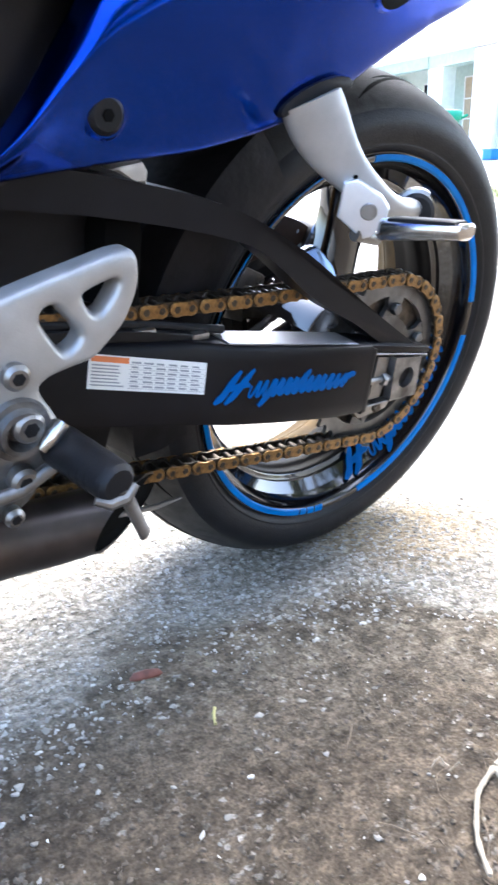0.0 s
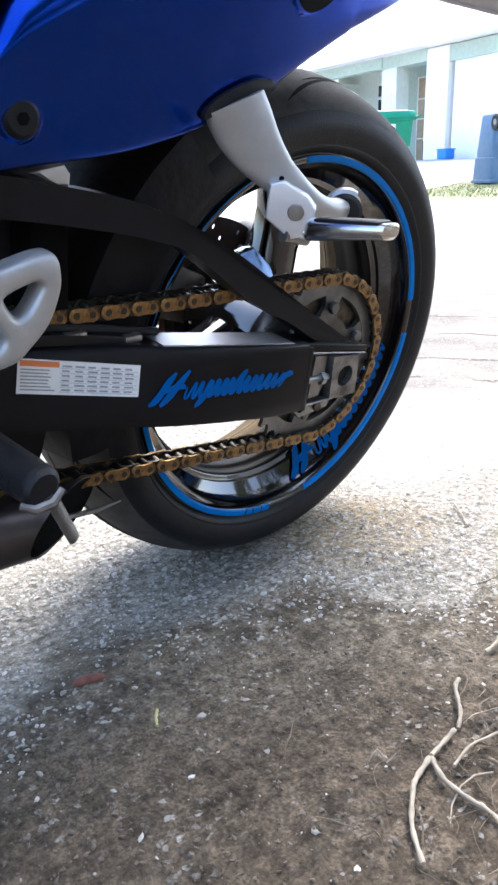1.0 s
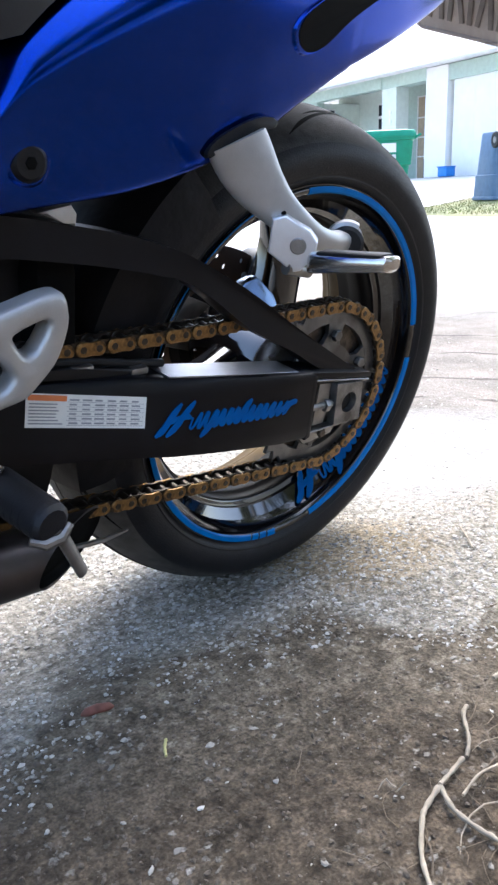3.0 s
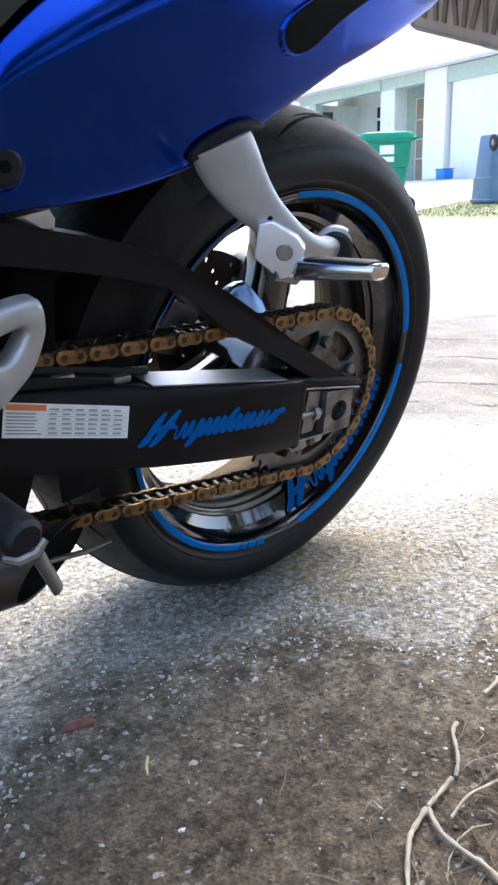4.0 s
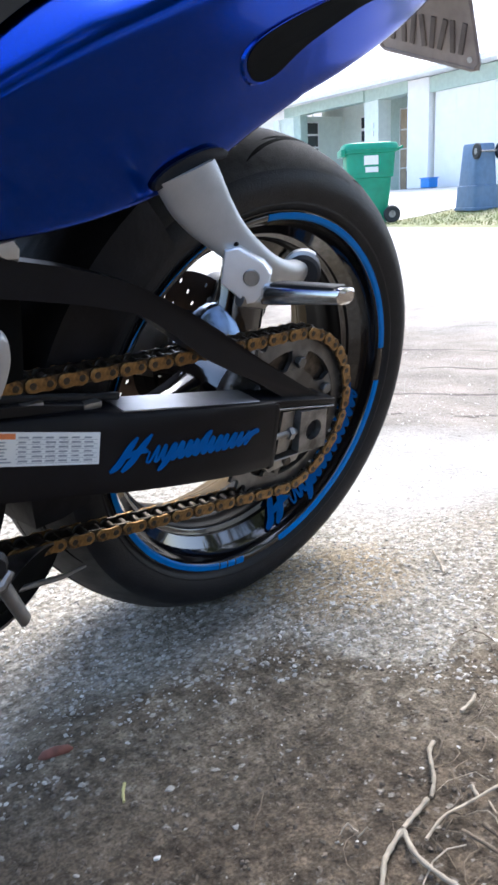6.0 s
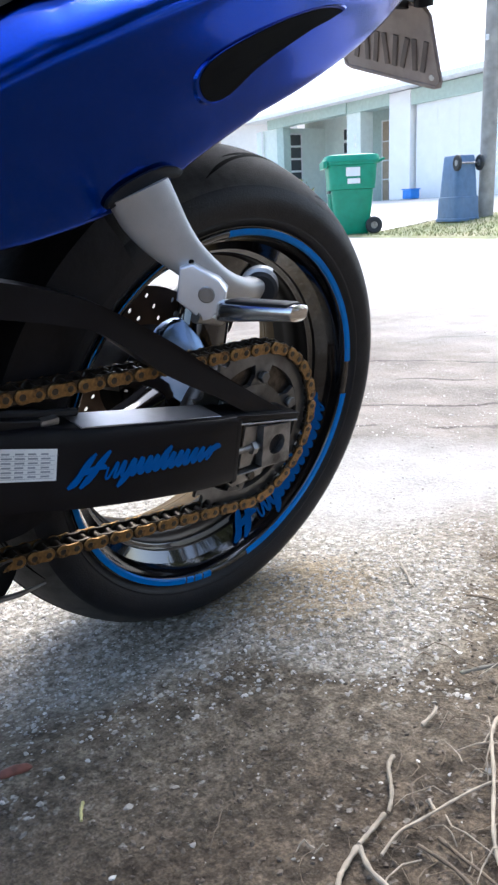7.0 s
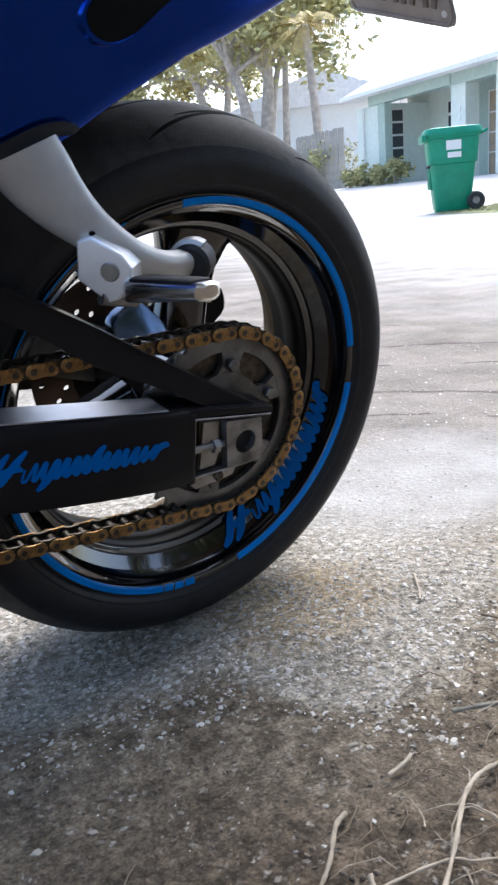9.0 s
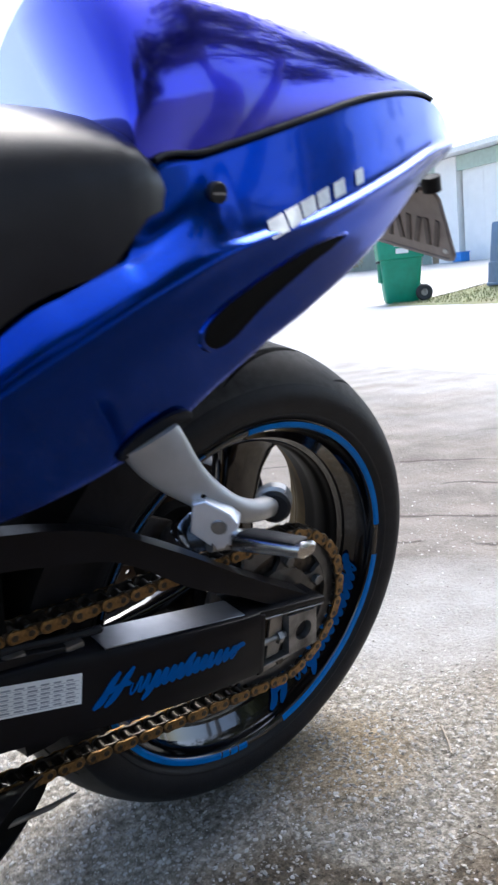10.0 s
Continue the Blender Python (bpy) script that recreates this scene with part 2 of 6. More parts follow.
def ribbon(bm, pts, width, place, thick=0.0008):
    """A film stroke of even thickness along a plane curve; place(u, v, lift) puts it on a surface; ends taper."""
    curve = [Vector(p) for p in smooth_loop(pts, 5, False)]
    n = len(curve)
    rows = []
    for i, p in enumerate(curve):
        d = (curve[min(i + 1, n - 1)] - curve[max(i - 1, 0)]).normalized()
        w = width * 0.5 * min(1.0, 0.35 + 3.0 * i / n, 0.35 + 3.0 * (n - 1 - i) / n)
        a, b = p + Vector((-d.y, d.x)) * w, p - Vector((-d.y, d.x)) * w
        rows.append([bm.verts.new(place(q.x, q.y, h)) for q, h in ((a, 0.0002), (a, thick), (b, thick), (b, 0.0002))])
    for A, B in zip(rows, rows[1:]):
        for i in range(3):
            bm.faces.new((A[i], A[i + 1], B[i + 1], B[i]))
    return bm


def script_mark(place, parent, name, h, length, lean, width, material):
    """A slanted brush mark: two tall crossed strokes, then a running wave with one long dip and one tall rise."""
    def at(u, v):
        return (u * length + lean * v * h, v * h)
    strokes = [([(-0.060, -0.25), (-0.020, 0.20), (0.0, 1.0), (0.030, 1.90)], 0.95), ([(0.020, -0.35), (0.062, 0.30), (0.085, 1.0), (0.120, 1.98)], 0.95),
               ([(-0.01, 0.55), (0.05, 0.80), (0.115, 0.90), (0.15, 0.75)], 0.8)]
    u = 0.160
    wave = [(u, 0.80)]
    k = 0
    while u < 0.93:
        step = (0.046, 0.038, 0.052, 0.042)[k % 4]
        wave += [(u + step * 0.25, 0.06), (u + step * 0.75, 0.10), (u + step, 0.95), (u + step * 1.25, 0.90)]
        u += step * 1.3
        k += 1
    strokes.append((wave, 0.72))
    strokes.append(([(0.335, 0.95), (0.325, 0.1), (0.285, -0.75)], 0.9))
    strokes.append(([(0.565, 1.65), (0.545, 0.9), (0.525, 0.05)], 0.95))
    strokes.append(([(0.86, 0.15), (0.91, 0.55), (0.96, 0.95), (1.0, 0.85)], 1.0))
    for pts, w in strokes:
        part(name, ribbon(bmesh.new(), [at(*p) for p in pts], width * w, place), material, parent, "blue film stroke", smooth=False)


# ---- the large structure ----
FAC = radians(76.0)                                   # the street's and the facade's direction
U = Vector((math.cos(FAC), math.sin(FAC), 0))
N = Vector((math.sin(FAC), -math.cos(FAC), 0))        # away from the camera, across the street


def across(x, y):
    return x * N.x + y * N.y


def street_height(s):
    """The lots rise from the street towards the house."""
    k = min(max((s - 7.3) / 5.6, 0), 1)
    return 0.53 * k * k * (3 - 2 * k) * 0.9 + 0.05 * k


def near_height(x, y):
    """The soil by the camera stands a little above the wheel track."""
    k = min(max((y + 0.10) / 0.20, 0), 1)
    dip = -0.0256 * k * k * (3 - 2 * k)
    d = math.hypot(x, y)
    back = min(max((d - 0.8) / 3.0, 0), 1)
    h = dip * (1 - back)
    fade = max(0, 1 - d / 6)
    h += fade * (0.006 * noise.noise((x * 3, y * 3, 0)) + 0.003 * noise.noise((x * 11, y * 11, 3)))
    if d < 2.5:
        h += 0.0012 * noise.noise((x * 60, y * 60, 7)) + 0.0015 * max(0, noise.noise((x * 28, y * 28, 9)))
    soil = min(max((-0.27 - y) / 0.12, 0), 1)
    h += soil * fade * 0.006 * (noise.noise((x * 40, y * 40, 5)) + 0.5)
    return h


def ground_height(x, y):
    return near_height(x, y) + street_height(across(x, y))


def axis_steps(lo, hi, fine, far):
    """Fine steps between lo and hi, then wider and wider out to the horizon."""
    mid = list(np.arange(lo, hi, fine))
    out, step, v = [], fine, hi
    while v < far:
        out.append(v)
        step *= 1.16
        v += step
    back, step, v = [], fine * 1.16, lo - fine
    while v > -far:
        back.append(v)
        step *= 1.16
        v -= step
    return [-far] + back[::-1] + mid + out + [far]


def ground_material():
    m = bpy.data.materials.new("gravel_and_soil")
    m.use_nodes = True
    nt = m.node_tree
    L, bsdf = nt.links.new, nt.nodes["Principled BSDF"]
    co = nt.nodes.new("ShaderNodeTexCoord")

    def node(kind, **kw):
        n = nt.nodes.new(kind)
        for k, v in kw.items():
            n.inputs[k].default_value = v
        return n

    def noise_at(scale, detail=5):
        n = node("ShaderNodeTexNoise", Scale=scale, Detail=detail)
        L(co.outputs["Object"], n.inputs["Vector"])
        return n.outputs["Fac"]

    def ramp(src, p0, p1, c0=(0, 0, 0), c1=(1, 1, 1)):
        r = nt.nodes.new("ShaderNodeValToRGB")
        r.color_ramp.elements[0].position, r.color_ramp.elements[1].position = p0, p1
        r.color_ramp.elements[0].color, r.color_ramp.elements[1].color = (*c0, 1), (*c1, 1)
        L(src, r.inputs["Fac"])
        return r.outputs["Color"]

    def mix(fac, a, b):
        x = nt.nodes.new("ShaderNodeMix")
        x.data_type = "RGBA"
        L(fac, x.inputs["Factor"]), L(a, x.inputs["A"]), L(b, x.inputs["B"])
        return x.outputs["Result"]

    def math_node(op, a, b):
        n = nt.nodes.new("ShaderNodeMath")
        n.operation = op
        for i, v in enumerate((a, b)):
            if isinstance(v, (int, float)):
                n.inputs[i].default_value = v
            else:
                L(v, n.inputs[i])
        return n.outputs[0]

    def line(a, b, c, warp=0.0, scale=7.0):
        """a x + b y + c, its edge frayed by noise."""
        v = math_node("ADD", math_node("MULTIPLY", sep.outputs["X"], a), math_node("MULTIPLY", sep.outputs["Y"], b))
        v = math_node("ADD", v, c)
        return math_node("ADD", v, math_node("MULTIPLY", math_node("SUBTRACT", noise_at(scale, 7), 0.5), warp)) if warp else v

    def plain(c):
        n = nt.nodes.new("ShaderNodeRGB")
        n.outputs[0].default_value = (*c, 1)
        return n.outputs[0]

    sep = nt.nodes.new("ShaderNodeSeparateXYZ")
    L(co.outputs["Object"], sep.inputs[0])
    dist = nt.nodes.new("ShaderNodeVectorMath")
    dist.operation = "LENGTH"
    L(co.outputs["Object"], dist.inputs[0])
    # grey crushed stone in the wheel track
    gravel = ramp(noise_at(85, 6), 0.34, 0.66, (0.158, 0.146, 0.124), (0.340, 0.318, 0.280))
    # worn brown-grey earth further along, with dark cracks that run across the way
    sand = ramp(noise_at(3.6, 9), 0.34, 0.66, (0.125, 0.110, 0.094), (0.265, 0.240, 0.213))
    blotch = ramp(noise_at(9.0, 8), 0.44, 0.62)
    sand = mix(math_node("MULTIPLY", blotch, 0.55), sand, ramp(noise_at(55, 6), 0.3, 0.7, (0.12, 0.105, 0.09), (0.22, 0.20, 0.18)))
    crack = None
    for c, warp, cut, scale in ((-1.142, 0.22, 0.40, 3.0), (-1.43, 0.30, 0.46, 2.3), (-1.70, 0.34, 0.47, 2.0), (-0.94, 0.26, 0.50, 3.5), (-2.15, 0.5, 0.48, 1.3)):
        d = math_node("ABSOLUTE", line(0.774, 0.633, c, warp, scale), 0.0)
        one = math_node("MULTIPLY", ramp(d, 0.004, 0.013, (1, 1, 1), (0, 0, 0)), ramp(noise_at(2.6 - 0.3 * c, 3), cut, cut + 0.05))
        crack = one if crack is None else math_node("MAXIMUM", crack, one)
    sand = mix(math_node("MULTIPLY", crack, 0.85), sand, plain((0.060, 0.050, 0.042)))
    pale = ramp(math_node("ADD", math_node("MULTIPLY", line(0.97, -0.242, 0.0), 0.25), math_node("MULTIPLY", noise_at(1.7, 8), 0.5)), 0.60, 0.92)
    sand = mix(math_node("MULTIPLY", pale, 0.85), sand, ramp(noise_at(6, 8), 0.3, 0.7, (0.30, 0.292, 0.28), (0.44, 0.43, 0.42)))
    away = math_node("ADD", line(0.9, -0.25, -0.10), math_node("MULTIPLY", noise_at(6.0, 6), 0.55))
    base = mix(ramp(away, 0.40, 0.80), gravel, sand)
    # a smooth pale patch of washed fines beyond the tyre
    wash = math_node("ADD", math_node("POWER", math_node("MULTIPLY", line(0.62, 0.78, -0.50, 0.16, 4.0), 3.4), 2.0), math_node("POWER", math_node("MULTIPLY", line(0.78, -0.62, -0.36, 0.20, 3.0), 2.3), 2.0))
    wash = ramp(wash, 0.35, 1.0, (1, 1, 1), (0, 0, 0))
    base = mix(math_node("MULTIPLY", wash, 0.8), base, ramp(noise_at(12, 7), 0.3, 0.7, (0.245, 0.238, 0.225), (0.335, 0.328, 0.315)))
    # a tan patch of fine silt behind the tyre
    silt = math_node("ADD", math_node("POWER", line(1, 0, -0.10), 2.0), math_node("POWER", line(0, 1, 0.0), 2.0))
    silt = math_node("ADD", silt, math_node("MULTIPLY", math_node("SUBTRACT", noise_at(14, 5), 0.5), 0.03))
    base = mix(math_node("MULTIPLY", ramp(silt, 0.0, 0.022, (1, 1, 1), (0, 0, 0)), 0.7), base, plain((0.38, 0.285, 0.165)))
    # grey-brown earth on the near side of the track, brown soil nearest of all
    rise = math_node("MAXIMUM", line(0.40, 0, 0.076), line(-0.42, 0, -0.162))
    rise = math_node("MAXIMUM", rise, line(2.2, 0, 0.204))
    edge = math_node("MINIMUM", rise, line(-0.25, 0, 0.225))
    s1 = math_node("SUBTRACT", line(0, -1.0, 0.0, 0.20), edge)
    earth = ramp(noise_at(32, 9), 0.34, 0.68, (0.072, 0.059, 0.043), (0.180, 0.153, 0.117))
    base = mix(ramp(s1, -0.075, 0.055), base, earth)
    soil = ramp(noise_at(42, 9), 0.33, 0.68, (0.036, 0.028, 0.020), (0.112, 0.088, 0.064))
    base = mix(ramp(line(-0.42, -1.0, 0.0, 0.22), 0.24, 0.40), base, soil)
    near = ramp(math_node("MULTIPLY", dist.outputs["Value"], 0.4), 0.18, 0.40, (1, 1, 1), (0.10, 0.10, 0.10))
    near = math_node("MULTIPLY", near, math_node("SUBTRACT", 1.0, math_node("MULTIPLY", wash, 0.75)))
    # pale stone chips pressed in, in drifts, thin on the soil
    vor = node("ShaderNodeTexVoronoi", Scale=115.0, Randomness=1.0)
    sway = node("ShaderNodeTexNoise", Scale=130.0, Detail=3.0)
    L(co.outputs["Object"], sway.inputs["Vector"])
    push = nt.nodes.new("ShaderNodeVectorMath")
    push.operation = "MULTIPLY_ADD"
    push.inputs[1].default_value = (0.013, 0.013, 0.013)
    L(sway.outputs["Color"], push.inputs[0]), L(co.outputs["Object"], push.inputs[2])
    L(push.outputs[0], vor.inputs["Vector"])
    chip = math_node("MULTIPLY", ramp(vor.outputs["Distance"], 0.30, 0.44, (1, 1, 1), (0, 0, 0)), ramp(vor.outputs["Color"], 0.52, 0.70))
    chip = math_node("MULTIPLY", chip, ramp(noise_at(13, 5), 0.44, 0.60))
    thin = math_node("ADD", math_node("MULTIPLY", ramp(s1, -0.02, 0.16, (1, 1, 1), (0, 0, 0)), 0.60), 0.40)
    base = mix(math_node("MULTIPLY", math_node("MULTIPLY", chip, thin), near), base, plain((0.44, 0.43, 0.41)))
    # dark grit between them
    pit = math_node("MULTIPLY", ramp(noise_at(210, 4), 0.56, 0.68), ramp(noise_at(9, 5), 0.42, 0.62))
    base = mix(math_node("MULTIPLY", math_node("MULTIPLY", pit, near), 0.5), base, plain((0.05, 0.044, 0.037)))
    # grain at two sizes, and broad damp stains
    fine = ramp(noise_at(330, 3), 0.33, 0.67, (0.64, 0.63, 0.61), (1.36, 1.36, 1.36))
    mid = ramp(noise_at(105, 6), 0.32, 0.68, (0.58, 0.56, 0.53), (1.32, 1.32, 1.31))
    stain = ramp(noise_at(3.5, 6), 0.45, 0.75, (1, 1, 1), (0.74, 0.71, 0.67))
    for layer in (fine, mid, stain):
        mul = nt.nodes.new("ShaderNodeMix")
        mul.data_type, mul.blend_type = "RGBA", "MULTIPLY"
        if layer is stain:
            mul.inputs["Factor"].default_value = 1.0
        else:
            L(near, mul.inputs["Factor"])
        L(base, mul.inputs["A"]), L(layer, mul.inputs["B"])
        base = mul.outputs["Result"]
    L(base, bsdf.inputs["Base Color"])
    bsdf.inputs["Roughness"].default_value = 0.9
    bsdf.inputs["Specular IOR Level"].default_value = 0.2
    h = math_node("ADD", math_node("ADD", noise_at(150, 5), math_node("MULTIPLY", noise_at(75, 6), 1.2)), math_node("MULTIPLY", chip, 0.3))
    bump = node("ShaderNodeBump", Strength=0.9, Distance=0.0036)
    L(h, bump.inputs["Height"])
    L(bump.outputs["Normal"], bsdf.inputs["Normal"])
    return m


M_GROUND = ground_material()


def build_ground():
    xs, ys = axis_steps(-1.0, 1.6, 0.012, 900), axis_steps(-0.85, 1.2, 0.012, 900)
    bm = bmesh.new()
    me = bpy.data.meshes.new("ground")
    verts = [(x, y, ground_height(x, y)) for y in ys for x in xs]
    nx = len(xs)
    faces = [(j * nx + i, j * nx + i + 1, (j + 1) * nx + i + 1, (j + 1) * nx + i) for j in range(len(ys) - 1) for i in range(nx - 1)]
    bm.free()
    me.from_pydata(verts, [], faces)
    for p in me.polygons:
        p.use_smooth = True
    me.materials.append(M_GROUND)
    return tagged(new("ground", me), "gravel and brown soil ground with pale stone chips", "ground", kind="structure")


build_ground()


def strip(s0, s1, u0, u1, lift, material, name, label, category, wobble=0.0, ns=14, nu=60, thick=0.05):
    """A slab along the street that follows the lie of the land, with real edges."""
    bm = bmesh.new()
    grid = []
    for j in range(nu + 1):
        u = u0 + (u1 - u0) * j / nu
        row = []
        for i in range(ns + 1):
            k = i / ns
            s = s0 + (s1 - s0) * k + wobble * noise.noise((u * 0.9, k * 3, s0)) * (1 if i in (0, ns) else 0.3)
            p = N * s + U * u
            row.append(bm.verts.new((p.x, p.y, ground_height(p.x, p.y) + lift)))
        grid.append(row)
    for j in range(nu):
        for i in range(ns):
            bm.faces.new((grid[j][i], grid[j][i + 1], grid[j + 1][i + 1], grid[j + 1][i]))
    edge = [e for e in bm.edges if len(e.link_faces) == 1]
    r = bmesh.ops.extrude_edge_only(bm, edges=edge)
    mid = (s0 + s1) / 2
    for v in r["geom"]:
        if isinstance(v, bmesh.types.BMVert):
            v.co += N * math.copysign(0.12, across(v.co.x, v.co.y) - mid) + Vector((0, 0, -thick))
    return thing(name, bm, material, label, category, "structure")


M_ROAD = mat("sun_bleached_asphalt", (0.34, 0.34, 0.345), 0.9, 0, 0.12, 40, 0.5, 90, second=(0.28, 0.28, 0.28), second_scale=0.7)
M_CONCRETE = mat("pale_concrete", (0.50, 0.485, 0.46), 0.85, 0, 0.10, 25, 0.4, 80, second=(0.40, 0.385, 0.36), second_scale=0.8)
M_TURF = mat("turf_ground", (0.16, 0.17, 0.075), 0.9, 0, 0.35, 18, 0.6, 60, second=(0.26, 0.23, 0.14), second_scale=1.3, second_amount=0.8)
# an unseen plain wall, added to close the yard behind the camera and bounce pale light
M_NEARWALL = mat("pale_bounce_wall", (0.50, 0.495, 0.48), 0.85, 0, 0.06, 9, 0.2, 60, second=(0.43, 0.42, 0.40), second_scale=1.2)
thing("wall_near", box(-7.5, 6.6, -6.4, -6.2, -0.1, 3.0), M_NEARWALL, "plain unseen wall added behind the yard to bounce light", "wall", "structure", smooth=False)
strip(2.55, 7.25, -60, 70, 0.004, M_ROAD, "road", "pale sun-bleached asphalt street", "road", 0.35, 12, 300, 0.03)
strip(7.25, 9.8, -40, 9.4, 0.03, M_TURF, "verge", "patchy mown grass strip beside the street", "grass", 0.25, 10, 90)
strip(9.95, 12.9, -8, 60, 0.022, M_CONCRETE, "driveway", "pale concrete driveway before the house", "driveway", 0.05, 10, 60)
strip(7.3, 9.95, 9.55, 16.0, 0.02, M_CONCRETE, "pavement", "pale concrete driveway apron to the street", "driveway", 0.05, 10, 20)


# ---- the motorcycle: x runs to its rear, y to its right side, z up; lengths from the rear axle ----
TYRE_R = 0.305
AXLE = (0, 0, TYRE_R)
bike = holder("motorcycle", pose(0, 0.0813, 0.2750, 11.59, 0, 0) @ pose(0, 0, -TYRE_R),
              "blue sport motorcycle leaning on gravel, black wheel with blue rim tape", "motorcycle")


def bike_part(name, bm, material, label="", smooth=True, auto=35):
    return part(name, bm, material, bike, label, smooth, auto, AXLE)


def build_tyre():
    prof = smooth_loop([(0.2235, 0.078), (0.236, 0.0885), (0.250, 0.0935), (0.262, 0.0925), (0.275, 0.084), (0.288, 0.066), (0.2975, 0.043), (0.3035, 0.020),
                        (0.305, 0.0), (0.3035, -0.020), (0.2975, -0.043), (0.288, -0.066), (0.275, -0.084), (0.262, -0.0925), (0.250, -0.0935),
                        (0.236, -0.0885), (0.2235, -0.078)], 11, closed=False)
    seg = 240

    bm = bmesh.new()
    rings = []
    for k in range(seg):
        a = 360.0 * k / seg
        c, s = math.cos(radians(a)), math.sin(radians(a))
        row = []
        for r, y in prof:
            rr = r
            row.append(bm.verts.new((rr * c, y + (0.0012 * math.copysign(1, y) if 0.233 < r < 0.2365 else 0), rr * s)))
        rings.append(row)
    for k in range(seg):
        A, B = rings[k], rings[(k + 1) % seg]
        for i in range(len(prof) - 1):
            bm.faces.new((A[i], A[i + 1], B[i + 1], B[i]))
    for f in bm.faces:
        c = f.calc_center_median()
        r = math.hypot(c.x, c.z)
        f.material_index = 0 if r <= 0.2715 else 1
    tyre = bike_part("tyre", bm, (M_RUBBER, M_TREAD), "wide black rear tyre with curved tread grooves", auto=50)
    crown = sorted((y, r) for r, y in prof if r > 0.27)

    def radius(y):
        for (y0, r0), (y1, r1) in zip(crown, crown[1:]):
            if y <= y1:
                return r0 + (r1 - r0) * (y - y0) / (y1 - y0)
        return crown[-1][1]
    # long raised strips, the grooves' shade put into their colour, that sweep from near the middle out to the shoulder,
    # staggered on each half
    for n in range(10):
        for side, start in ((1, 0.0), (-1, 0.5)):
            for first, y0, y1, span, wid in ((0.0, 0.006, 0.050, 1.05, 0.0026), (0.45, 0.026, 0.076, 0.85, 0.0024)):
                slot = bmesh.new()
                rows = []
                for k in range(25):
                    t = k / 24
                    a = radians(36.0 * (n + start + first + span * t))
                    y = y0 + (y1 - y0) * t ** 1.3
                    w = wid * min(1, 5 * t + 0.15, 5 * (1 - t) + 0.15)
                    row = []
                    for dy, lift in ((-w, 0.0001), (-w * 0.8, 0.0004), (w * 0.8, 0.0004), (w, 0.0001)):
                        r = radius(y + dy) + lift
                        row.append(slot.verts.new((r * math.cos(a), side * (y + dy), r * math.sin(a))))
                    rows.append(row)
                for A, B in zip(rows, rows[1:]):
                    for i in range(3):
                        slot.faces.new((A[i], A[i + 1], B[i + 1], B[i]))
                part("groove_strip", slot, M_GROOVESHADE, tyre)
    return tyre


